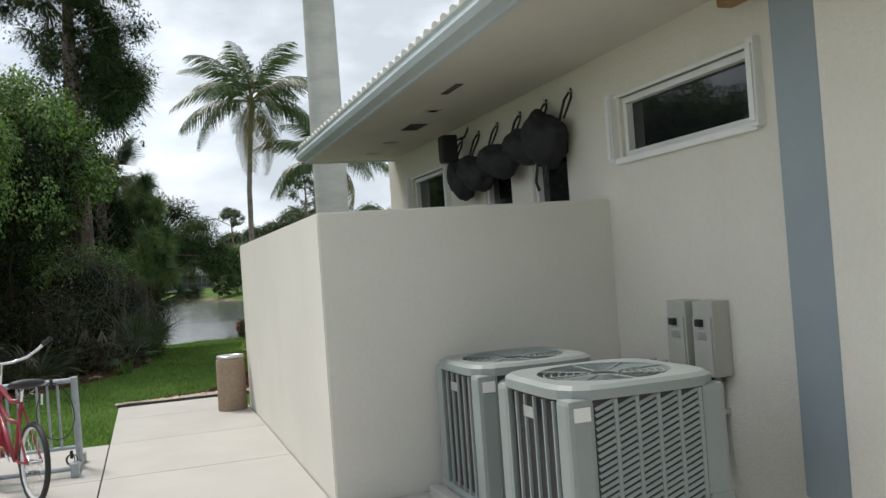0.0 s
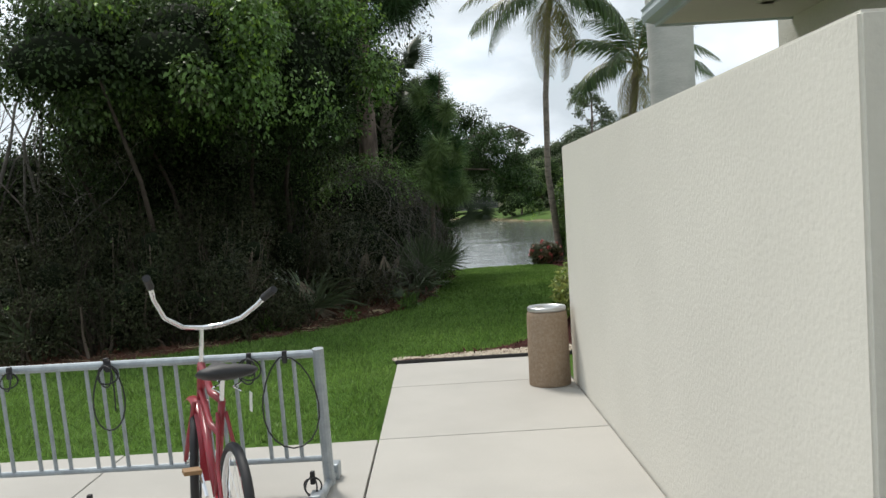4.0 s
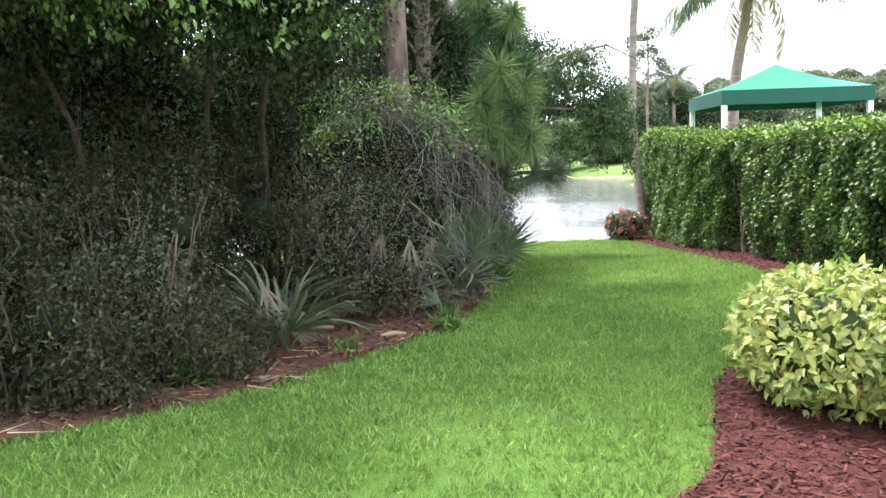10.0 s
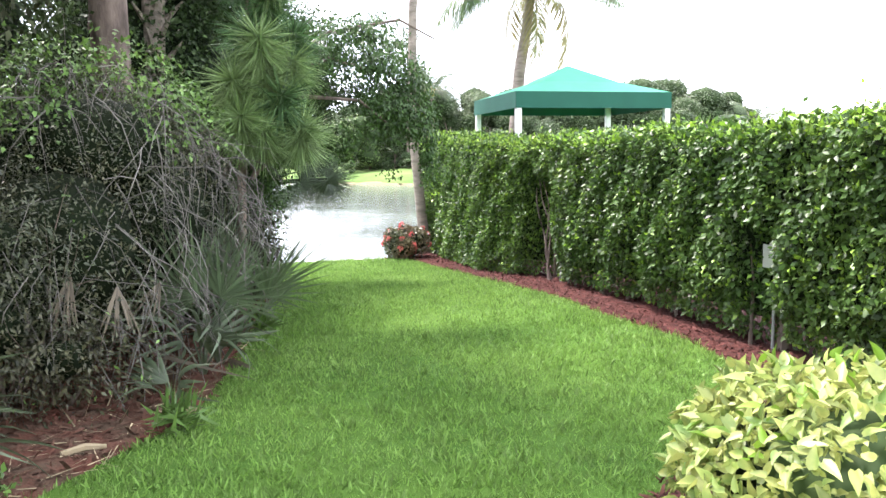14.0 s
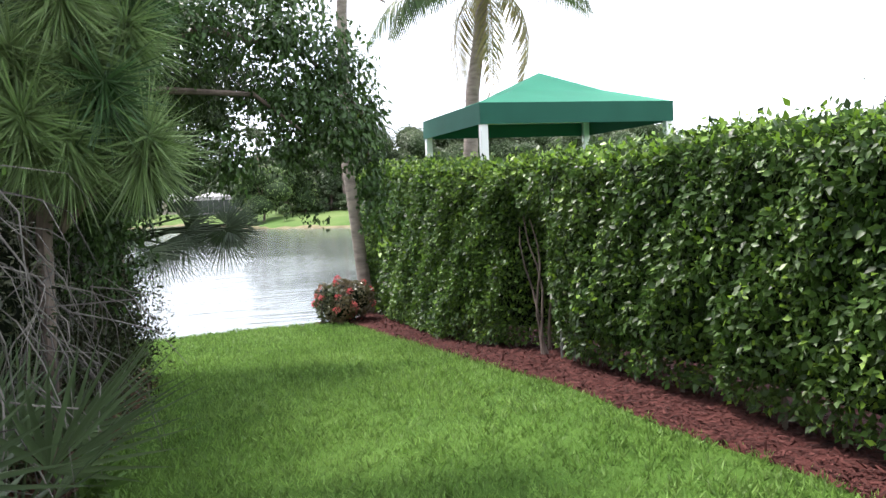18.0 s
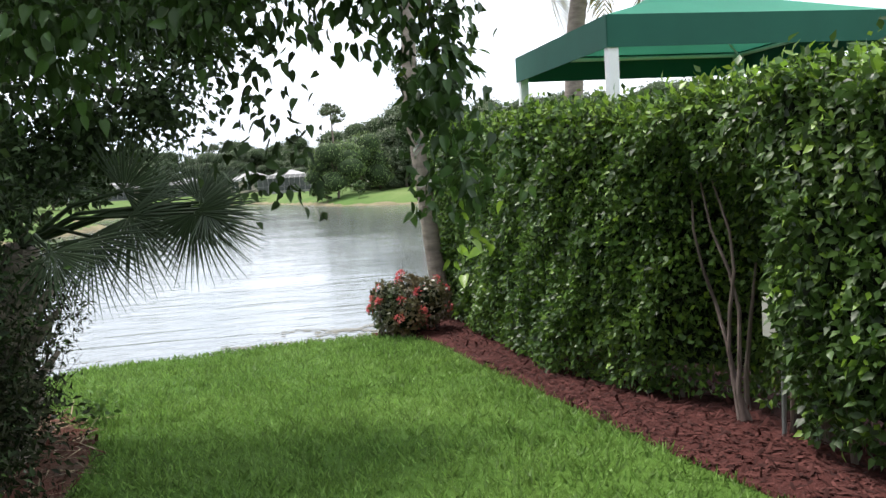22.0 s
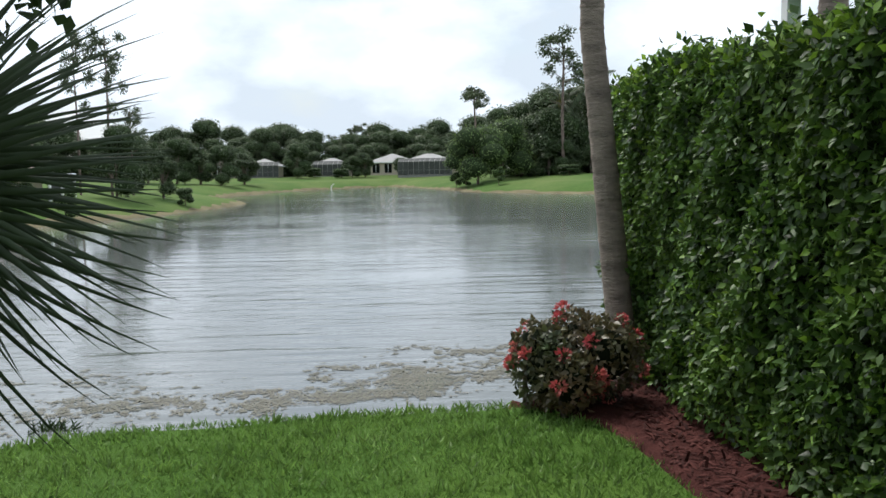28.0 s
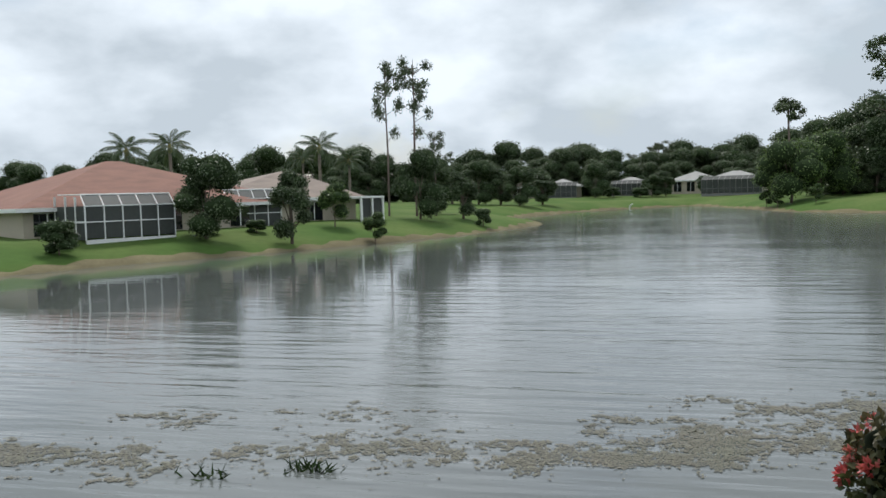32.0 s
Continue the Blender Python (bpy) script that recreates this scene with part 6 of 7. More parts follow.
# black bags hung on the wall
bag = thing("hanging_bags", (2.30, -3.66, 2.78), label="row of black fabric bags hung from wall hooks", category="bag")
def sack(name, c, r, parent):
    bm = bmesh.new()
    for v in bmesh.ops.create_icosphere(bm, subdivisions=4, radius=1.0)["verts"]:
        k = 1 + 0.16 * noise.noise(v.co * 2.1 + Vector(c)) + 0.07 * noise.noise(v.co * 6 + Vector(c))
        v.co = Vector((v.co.x * r[0] * k, v.co.y * r[1] * k, v.co.z * r[2] * k + 0.05 * math.sin(3 * v.co.y))) + Vector(c)
    return part(name, bm, M_CLOTH, parent, smooth=True)
for c, r in (((0, -1.02, -0.0), (0.16, 0.34, 0.25)), ((0, -0.55, 0.0), (0.14, 0.40, 0.16)), ((0, 0.1, -0.05), (0.14, 0.48, 0.17)), ((0, 0.75, -0.10), (0.15, 0.45, 0.19)), ((0, 1.2, -0.12), (0.15, 0.28, 0.22))):
    sack("sack", c, r, bag)
for k, y in enumerate((-1.35, -0.85, -0.25, 0.35, 0.9, 1.45)):
    part("strap", tube([(0.0, y, 0.12), (0.08, y + 0.04, 0.30), (0.15, y + 0.03, 0.40), (0.10, y - 0.05, 0.30), (0.0, y - 0.08, 0.12)], 0.012, 6), M_BLACK, bag)
    part("hook", tube([(0.16, y, 0.36), (0.11, y, 0.37), (0.10, y, 0.41)], 0.008, 6), M_ALU, bag)
for y in (-1.15, -0.95):
    part("strap", tube([(-0.05, y, -0.2), (-0.08, y, -0.38), (-0.03, y + 0.05, -0.46)], 0.014, 6), M_BLACK, bag)

spk = thing("wall_speaker", (2.20, -2.38, 3.03), label="black loudspeaker on a wall bracket", category="loudspeaker")
part("cabinet", box(-0.10, 0.08, -0.09, 0.09, -0.16, 0.16, 0.025), M_BLACK, spk)
part("bracket", tube([(0.08, 0, 0.1), (0.2, 0, 0.14), (0.26, 0, 0.26)], 0.014, 6), M_BLACK, spk)
part("grille", box(-0.108, -0.10, -0.075, 0.075, -0.14, 0.14, 0.004), M_ACD, spk)
for k, (x, y) in enumerate(((1.9, -1.0), (1.75, -3.2), (1.9, 0.0))):
    dl = thing("downlight", (x, y, SOFFIT), label="small round recessed soffit light", category="ceiling light", group="soffit lights")
    part("trim", lathe([(0.10, -0.008), (0.10, 0.0), (0.07, 0.0), (0.065, -0.008)], 24), M_SOFFIT, dl)
    part("lens", lathe([(0.065, -0.004), (0.0001, -0.006)], 20), M_WHITE, dl)
fl_ = thing("flood_light", (2.38, -7.42, 3.22), label="small tan flood light under the eave", category="lamp")
part("head", box(-0.12, 0.0, -0.10, 0.10, -0.04, 0.05, 0.02), M_TAN, fl_)
part("bracket", box(-0.02, 0.08, -0.03, 0.03, 0.0, 0.09, 0.01), M_TAN, fl_)

# litter bin
bin_ = thing("litter_bin", (-0.24, -0.06, 0.0), label="round exposed aggregate bin with a metal rim", category="bin")
part("body", lathe([(0.185, 0.0), (0.19, 0.01), (0.186, 0.30), (0.183, 0.60), (0.178, 0.655), (0.166, 0.675), (0.150, 0.60), (0.0001, 0.60)], 48), M_AGG, bin_, smooth=True)
part("rim", lathe([(0.172, 0.672), (0.176, 0.70), (0.168, 0.712), (0.152, 0.708), (0.140, 0.685), (0.132, 0.655), (0.09, 0.642), (0.0001, 0.640)], 48), M_ALU, bin_, "brushed metal ash tray rim", smooth=True)

# bicycle racks
def rack(at, rz, length):
    r = thing("bicycle_rack", at, rz, "galvanised steel grid bicycle rack", "bicycle rack", "bicycle racks")
    h, lean = 0.85, -0.10
    part("top_rail", tube([(0, lean, h), (-length, lean, h)], 0.024, 10), M_GALV, r)
    part("lower_rail", tube([(0, lean * 0.25, 0.20), (-length, lean * 0.25, 0.20)], 0.018, 10), M_GALV, r)
    part("foot_rail", tube([(0, -0.42, 0.07), (-length, -0.42, 0.07)], 0.022, 10), M_GALV, r)
    for x in (0.0, -length):
        part("end_post", tube([(x, lean * 1.04, h + 0.03), (x, lean * 0.15, 0.12), (x, 0.02, 0.03)], 0.034, 12), M_GALV, r)
        part("foot", tube([(x, 0.22, 0.03), (x, 0, 0.05), (x, -0.46, 0.05)], 0.022, 10), M_GALV, r)
        part("bolt_plate", box(x - 0.035, x + 0.035, -0.51, -0.39, 0.0, 0.13, 0.012), M_GALV, r)
        part("bolt_plate", box(x - 0.035, x + 0.035, 0.16, 0.28, 0.0, 0.10, 0.012), M_GALV, r)
    x, k = -0.15, 0
    bar = None
    while x > -length + 0.05:
        if bar is None:
            bar = part("bar", tube([(0, lean * 0.25, 0.20), (0, lean, h - 0.01)], 0.0125, 8), M_GALV, r)
            bar.location = (x, 0, 0)
        else:
            shared("bar", bar, r, pose(x, 0, 0))
        k += 1
        x -= 0.092 if k % 3 else 0.168
    return r


rack((-1.93, -2.69, 0.0), -1.5, 3.2)
rack((-2.37, -5.87, 0.0), 2, 3.0)


def cable(at, loops, r0, label, stretch=1.1):
    c = thing("cable_lock", at, label=label, category="bicycle lock", group="cable locks")
    pts = []
    for q in np.linspace(0, 2 * math.pi * loops, int(22 * loops)):
        pts.append((r0 * (0.75 + 0.25 * math.sin(q * 0.7)) * math.sin(q), -0.035 + 0.03 * math.sin(q * 1.3), -r0 * stretch * (1 - math.cos(q)) * (0.85 + 0.15 * math.cos(q * 0.6))))
    part("cable", tube(pts, 0.0048, 6), M_BLACK, c)
    part("lock_head", box(-0.014, 0.014, -0.02, 0.012, -0.045, 0.03, 0.008), M_BLACK, c)
    return c


cable((-3.18, -2.80, 0.87), 1.3, 0.10, "black cable lock hanging from the rack", 2.4)
cable((-3.17, -2.80, 0.86), 2.4, 0.06, "coiled black cable lock on the rack")
cable((-2.34, -2.80, 0.85), 2.6, 0.07, "coiled black cable lock on the rack")
cable((-2.13, -2.80, 0.85), 1.0, 0.19, "long loop of black cable on the rack", 1.75)
cable((-3.75, -2.80, 0.85), 1.6, 0.05, "black cable lock hanging from the rack")
cable((-3.22, -3.08, 0.15), 3.0, 0.045, "coiled black cable lying on the foot rail")
cable((-1.97, -3.06, 0.2), 2.0, 0.05, "coiled black cable by the rack's foot")
cable((-2.50, -5.97, 0.85), 1.5, 0.05, "black cable lock hanging from the rack")


# cruiser bicycle; local +y is ahead
def bicycle(at, rz, lean):
    b = thing("bicycle", at, label="red cruiser bicycle with wide chrome handlebars", category="bicycle")
    b.matrix_basis = pose(*at, 0, lean, rz)
    R, rear, front_ = 0.325, (0, -0.52), (0, 0.56)
    for nm, (x, y), turn in (("rear_wheel", rear, 0), ("front_wheel", front_, -11)):
        w = part(nm, tube([(0, R * 0.90 * math.cos(t), R * 0.90 * math.sin(t)) for t in np.linspace(0, 2 * math.pi, 37)[:-1]], 0.012, 6, closed=True), M_CHROME, b, smooth=True)
        w.matrix_basis = pose(x, y, R, 0, 0, turn)
        part("tyre", tube([(0, R * 0.95 * math.cos(t), R * 0.95 * math.sin(t)) for t in np.linspace(0, 2 * math.pi, 41)[:-1]], 0.024, 8, closed=True), M_BLACK, w, smooth=True)
        part("whitewall", tube([(0, R * 0.885 * math.cos(t), R * 0.885 * math.sin(t)) for t in np.linspace(0, 2 * math.pi, 41)[:-1]], 0.014, 6, closed=True), M_WHITE, w, smooth=True)
        part("hub", tube([(-0.05, 0, 0), (-0.03, 0, 0), (0.03, 0, 0), (0.05, 0, 0)], [0.028, 0.018, 0.018, 0.028], 10), M_CHROME, w)
        for k in range(24):
            t = 2 * math.pi * k / 24
            part("spoke", tube([(0.03 * (-1) ** k, 0.02 * math.cos(t), 0.02 * math.sin(t)), (0, R * 0.87 * math.cos(t + 0.25), R * 0.87 * math.sin(t + 0.25))], 0.0015, 3, caps=False), M_CHROME, w)
    bb, seat, head_lo, head_hi = (0, -0.06, 0.29), (0, -0.22, 0.80), (0, 0.37, 0.70), (0, 0.33, 0.90)
    for nm, pts, r in (("top_tube", [seat, (0, 0.05, 0.79), head_hi], 0.019), ("lower_top_tube", [(0, -0.18, 0.62), (0, 0.1, 0.62), (0, 0.36, 0.76)], 0.017), ("down_tube", [bb, (0, 0.12, 0.44), head_lo], 0.021), ("seat_tube", [bb, seat], 0.018), ("head_tube", [head_lo, head_hi], 0.022)):
        part(nm, tube(pts, r, 10), M_RED, b, smooth=True)
    for s in (-1, 1):
        part("chain_stay", tube([bb, (0.045 * s, -0.3, 0.31), (0.06 * s, -0.52, R)], 0.011, 8), M_RED, b)
        part("seat_stay", tube([(0.02 * s, -0.21, 0.74), (0.05 * s, -0.36, 0.5), (0.06 * s, -0.52, R)], 0.010, 8), M_RED, b)
        part("fork_blade", tube([(0.03 * s, 0.38, 0.69), (0.055 * s, 0.44, 0.50), (0.055 * s, 0.56, R)], 0.013, 8), M_RED, b)
        part("grip", tube([(0.285 * s, 0.075, 1.305 - 0.04 * s), (0.315 * s, -0.03, 1.355 - 0.04 * s)], 0.020, 10), M_BLACK, b)
        part("pedal", box(s * 0.10 - 0.045, s * 0.10 + 0.045, -0.06 - 0.14 * s - 0.04, -0.06 - 0.14 * s + 0.04, 0.29 - 0.1 * s - 0.012, 0.29 - 0.1 * s + 0.012, 0.006), M_TAN if s < 0 else M_BLACK, b)
        part("crank", tube([(0.05 * s, -0.06, 0.29), (0.06 * s, -0.06 - 0.14 * s, 0.29 - 0.1 * s)], 0.010, 6), M_CHROME, b)
    part("chain_ring", lathe([(0.0001, -0.004), (0.09, -0.004), (0.09, 0.004), (0.0001, 0.004)], 24), M_CHROME, b).matrix_basis = pose(0.045, -0.06, 0.29, 0, 90, 0)
    part("stem", tube([head_hi, (0, 0.31, 1.0), (0, 0.30, 1.10)], 0.013, 8), M_CHROME, b)
    bar = [(-0.29, 0.06, 1.355), (-0.265, 0.13, 1.28), (-0.20, 0.23, 1.17), (-0.10, 0.29, 1.11), (0, 0.30, 1.10), (0.10, 0.29, 1.11), (0.20, 0.23, 1.15), (0.265, 0.13, 1.225), (0.29, 0.06, 1.275)]
    part("handlebar", tube(bar, 0.0135, 10), M_CHROME, b, "wide chrome handlebar", smooth=True)
    part("seat_post", tube([seat, (0, -0.25, 0.92)], 0.012, 8), M_CHROME, b)
    sd = bmesh.new()
    rings = []
    for y, w, h in ((-0.43, 0.11, 0.025), (-0.38, 0.145, 0.06), (-0.30, 0.14, 0.06), (-0.22, 0.095, 0.05), (-0.12, 0.045, 0.045), (-0.06, 0.025, 0.03)):
        rings.append([sd.verts.new((w * math.cos(t), y, 0.945 + 0.6 * h * math.sin(t) + (0.02 if y < -0.35 else 0))) for t in np.linspace(0, 2 * math.pi, 15)[:-1]])
    for r0, r1 in zip(rings, rings[1:]):
        for i in range(14):
            sd.faces.new((r0[i], r0[(i + 1) % 14], r1[(i + 1) % 14], r1[i]))
    sd.faces.new(rings[0][::-1]), sd.faces.new(rings[-1])
    part("saddle", sd, M_BLACK, b, "black padded saddle", smooth=True)
    for s in (-1, 1):
        part("saddle_spring", tube([(0.05 * s + 0.018 * math.cos(t), -0.34 + 0.018 * math.sin(t), 0.86 + 0.008 * t) for t in np.linspace(0, 9, 22)], 0.004, 5), M_CHROME, b)
    part("reflector_tag", box(0.09, 0.094, -0.46, -0.415, 0.78, 0.87, 0.001), M_WHITE, b, "white hanging tag")
    g = bmesh.new()
    rr = [[g.verts.new((xx, 0.56 + (R + 0.03) * math.cos(t), R + (R + 0.03 + dz) * math.sin(t))) for xx, dz in ((-0.036, -0.016), (-0.02, 0), (0, 0.005), (0.02, 0), (0.036, -0.016))] for t in np.radians(np.linspace(60, 185, 18))]
    for r0, r1 in zip(rr, rr[1:]):
        for i in range(4):
            g.faces.new((r0[i], r0[i + 1], r1[i + 1], r1[i]))
    part("front_mudguard", g, M_RED, b, smooth=True)
    return b


bicycle((-2.41, -3.53, 0.0), 25, 3)

# small croton just by the first steps
bush("hedge_sprig", (-2.45, -6.9, 0.0), [(0, 0, 0.42, 0.38, 0.32, 0.34), (0.22, 0.08, 0.52, 0.18, 0.18, 0.24), (-0.45, 0.02, 0.46, 0.34, 0.30, 0.32), (-0.2, -0.1, 0.58, 0.2, 0.2, 0.22)], 900, 0.11, M_HEDGETIP, "small bright green shrub beside the pavement", shape=LANCE, droop=-0.5, stems=8, core_mat=None, inner=0.4)

# ---- canopy beyond the hedge ----
can = thing("canopy_shelter", (3.52, 15.58, float(ground_z(4, 16))), label="green canvas canopy on white posts", category="canopy")
CW, CD, CT, CB = 2.98, 2.72, 2.89, 2.60
cz = can.location.z
bm = bmesh.new()
base = [(0, 0), (CW, 0), (CW, CD), (0, CD)]
lo = [bm.verts.new((x, y, CT - cz)) for x, y in base]
mid = [bm.verts.new((x * 0.5 + CW * 0.25, y * 0.5 + CD * 0.25, CT - cz + 0.24)) for x, y in base]
apex = bm.verts.new((CW / 2, CD / 2, CT - cz + 0.60))
for i in range(4):
    bm.faces.new((lo[i], lo[(i + 1) % 4], mid[(i + 1) % 4], mid[i]))
    bm.faces.new((mid[i], mid[(i + 1) % 4], apex))
# The top's lighter colour stands for sunlight on the canvas.
part("top_cover", bm, M_CANOPY, can, "green canvas top painted in a sunlit tone")
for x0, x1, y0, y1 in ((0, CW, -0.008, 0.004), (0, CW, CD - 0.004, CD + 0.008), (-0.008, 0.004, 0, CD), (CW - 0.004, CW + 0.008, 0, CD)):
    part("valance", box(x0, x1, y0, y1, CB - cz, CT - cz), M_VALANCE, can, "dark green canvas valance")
for i, (x, y) in enumerate(((0.06, 0.06), (CW - 0.06, 0.06), (0.06, CD - 0.06), (CW - 0.06, CD - 0.06))):
    part("post", box(x - 0.05, x + 0.05, y - 0.05, y + 0.05, -0.1, CT - cz - 0.03, 0.006), M_WHITE, can)
inset = [(0.05, 0.05), (CW - 0.05, 0.05), (CW - 0.05, CD - 0.05), (0.05, CD - 0.05)]
for (x0, y0), (x1, y1) in zip(inset, inset[1:] + inset[:1]):
    part("top_rail", tube([(x0, y0, CT - cz - 0.05), (x1, y1, CT - cz - 0.05)], 0.022, 6), M_WHITE, can)
    part("rafter", tube([(x0, y0, CT - cz - 0.04), (CW / 2, CD / 2, CT - cz + 0.50)], 0.012, 6), M_WHITE, can)

# utility boxes in the hedge
def meter(at, w, h, label):
    u = thing("utility_box", at_ground(at[0], at[1]), label=label, category="utility box", group="utility boxes")
    z = at[2] - u.location.z
    part("post", box(0.03, 0.10, -0.04, 0.04, -0.1, z, 0.006), M_BARK, u, "weathered wooden post")
    part("enclosure", box(-0.09, 0.03, -w / 2, w / 2, z - h / 2, z + h / 2, 0.01), M_BOX, u)
    part("lid", box(-0.102, -0.09, -w / 2 - 0.006, w / 2 + 0.006, z - h / 2 - 0.004, z + h / 2 + 0.006, 0.005), M_BOX, u)
    part("conduit", tube([(-0.03, 0, z - h / 2), (-0.03, 0.01, 0.0)], 0.014, 7), M_PVC, u)
    return u


meter((3.22, 12.54, 0.62), 0.17, 0.22, "beige irrigation box on a post in the hedge")
meter((3.24, 12.29, 0.31), 0.10, 0.12, "small grey valve box low in the hedge")
meter((3.20, 7.42, 0.86), 0.15, 0.19, "beige irrigation box on a post in the hedge")

# ---- across the lake ----
def house(at, rz, w, d, h, rise, roof_mat, label, cage=None, patio=None, frame_mat=None, apex=None):
    """A single storey house under a hip roof; cage: the run of its screened pool along the front, patio: that of an open lanai."""
    o = thing("house", at, rz, label, "house", "lake houses")
    part("wall", box(-w / 2, w / 2, 0.5, d, -0.9, h, 0.0), M_HWALL, o)
    bm = bmesh.new()
    e = 0.6
    lo = [bm.verts.new(p) for p in ((-w / 2 - e, 0.5 - e, h), (w / 2 + e, 0.5 - e, h), (w / 2 + e, d + e, h), (-w / 2 - e, d + e, h))]
    hip = min(w, d) * 0.5
    r0, r1 = bm.verts.new((-w / 2 + hip, d / 2, h + rise)), bm.verts.new((w / 2 - hip + 0.01, d / 2, h + rise))
    if apex is not None:
        r0.co.x, r1.co.x = apex - 0.5, apex + 0.5
    for f in ((lo[0], lo[1], r1, r0), (lo[1], lo[2], r1), (lo[2], lo[3], r0, r1), (lo[3], lo[0], r0), (lo[3], lo[2], lo[1], lo[0])):
        bm.faces.new(f)
    part("roof", bm, roof_mat, o)
    part("fascia", box(-w / 2 - e, w / 2 + e, 0.5 - e - 0.05, 0.5 - e, h - 0.2, h + 0.02), M_WHITE, o)
    part("fascia", box(-w / 2 - e - 0.05, -w / 2 - e, 0.5 - e, d + e, h - 0.2, h + 0.02), M_WHITE, o)
    for k in range(int(w // 2.6)):
        x = -w / 2 + 1.3 + 2.6 * k
        wn_ = part("window", box(x - 0.75, x + 0.75, 0.44, 0.5, 0.2, h - 0.3), M_GLASS, o)
        part("window_frame", box(x - 0.04, x + 0.04, 0.41, 0.44, 0.2, h - 0.3), M_WHITE, wn_)
        part("window_frame", box(x - 0.8, x + 0.8, 0.41, 0.44, h - 0.3, h - 0.22), M_WHITE, wn_)
    if cage:
        c0, c1 = cage
        m_c = frame_mat or M_WHITE
        n = max(4, int((c1 - c0) / 0.95))
        c = part("cage_frame", box(c0, c1, -3.24, -3.16, -0.9, 0.0), m_c, o, "white aluminium pool enclosure")
        top = h + 0.05
        for k in range(n + 1):
            x = c0 + (c1 - c0) * k / n
            part("cage_post", box(x - 0.03, x + 0.03, -3.24, -3.16, 0.0, top), m_c, c)
            part("cage_beam", tube([(x, -3.2, top), (x + 0.25, -2.3, top + 0.62), (x + 0.25, 0.2, top + 0.66)], 0.032, 6), m_c, c)
            if k < n:
                g = (c1 - c0) / n
                part("screen_panel", box(x + 0.05, x + g - 0.05, -3.205, -3.195, 0.08, top), M_SCREEN, c)
                bm = bmesh.new()
                bm.faces.new([bm.verts.new(p) for p in ((x + 0.05, -3.2, top), (x + g - 0.05, -3.2, top), (x + g + 0.2, -2.3, top + 0.61), (x + 0.3, -2.3, top + 0.61))])
                bm.faces.new([bm.verts.new(p) for p in ((x + 0.3, -2.3, top + 0.61), (x + g + 0.2, -2.3, top + 0.61), (x + g + 0.2, 0.2, top + 0.65), (x + 0.3, 0.2, top + 0.65))])
                part("screen_panel", bm, M_SCREEN, c)
        for z in (0.95, top):
            part("cage_rail", box(c0, c1, -3.26, -3.14, z - 0.03, z + 0.03), m_c, c)
        part("cage_rail", tube([(c0 + 0.25, -2.3, top + 0.62), (c1 + 0.25, -2.3, top + 0.62)], 0.05, 6), m_c, c)
        for x in (c0, c1):
            for y in (-2.2, -1.1, 0.1):
                part("cage_post", box(x - 0.045, x + 0.045, y - 0.05, y + 0.05, -0.9, top + (0.55 if y > -2.0 else 0.5)), m_c, c)
            part("cage_rail", box(x - 0.045, x + 0.045, -3.2, 0.4, 0.90, 1.0), m_c, c)
            part("screen_panel", box(x - 0.006, x + 0.006, -3.1, 0.4, 0.0, top), M_SCREEN, c)
    if patio:
        p0, p1 = patio
        c = part("patio_roof", box(p0, p1, -3.2, 0.0, h - 0.15, h, 0.02), M_WHITE, o, "flat white patio roof")
        for x in (p0 + 0.1, (p0 + p1) / 2, p1 - 0.1):
            part("patio_post", box(x - 0.07, x + 0.07, -3.15, -3.0, -0.9, h - 0.15), M_WHITE, c)
        part("screen_panel", box(p0, p1, -3.0, -2.99, 0.0, h - 0.15), M_SCREEN, c)
    return o


M_HWALL = material("house_stucco", (0.50, 0.44, 0.35), 0.9, vary=0.06, scale=0.4, fine=4)
M_ROOFRED = material("terracotta_roof", (0.235, 0.115, 0.082), 0.85, vary=0.15, scale=0.6, fine=5, bump=0.5, bump_scale=5, streak=(1, 4, 1))
M_ROOFTAN = material("tan_roof", (0.25, 0.20, 0.165), 0.85, vary=0.15, scale=0.6, fine=5, bump=0.5, bump_scale=5, streak=(1, 4, 1))
M_ROOFGREY = material("pale_roof", (0.33, 0.325, 0.31), 0.85, vary=0.12, scale=0.6, fine=5)
M_CAGE = material("grey_aluminium", (0.22, 0.22, 0.21), 0.6, vary=0.1)
M_PEACH = material("peach_roof", (0.46, 0.34, 0.26), 0.85, vary=0.12, scale=0.6, fine=5)
M_SCREEN = material("screen_mesh", (0.055, 0.06, 0.055), 0.7, vary=0.25, scale=0.5, fine=5)


house(at_ground(-29.9, 61.2, -0.1), 66, 19.0, 12, 1.75, 2.95, M_ROOFRED, "single storey house with a terracotta roof and screened pool", cage=(-7.9, -2.5), apex=-1.0)
house(at_ground(-28.1, 72.3, -0.15), 57, 13.0, 10, 1.9, 2.2, M_ROOFTAN, "single storey house with a tan roof by the lake", cage=(-6.5, -2.4), patio=(4.4, 6.6), apex=3.0)
house(at_ground(-23.4, 180, 0.1), 8, 7, 8, 2.1, 1.5, M_ROOFGREY, "pale roofed house with a screened pool across the lake", cage=(-3.3, 2.5), frame_mat=M_CAGE)
house(at_ground(-33.0, 184, 0.1), 12, 8, 8, 2.2, 1.6, M_ROOFTAN, "tan roofed house across the lake")
house(at_ground(-11.5, 190, 0.1), 0, 8, 7, 2.2, 1.4, M_ROOFGREY, "grey roofed house with a screened pool across the lake", cage=(-3.5, 3.5), frame_mat=M_CAGE)
house(at_ground(0.0, 192, 0.3), -14, 8, 8, 2.4, 1.8, M_ROOFGREY, "pale roofed house across the lake")
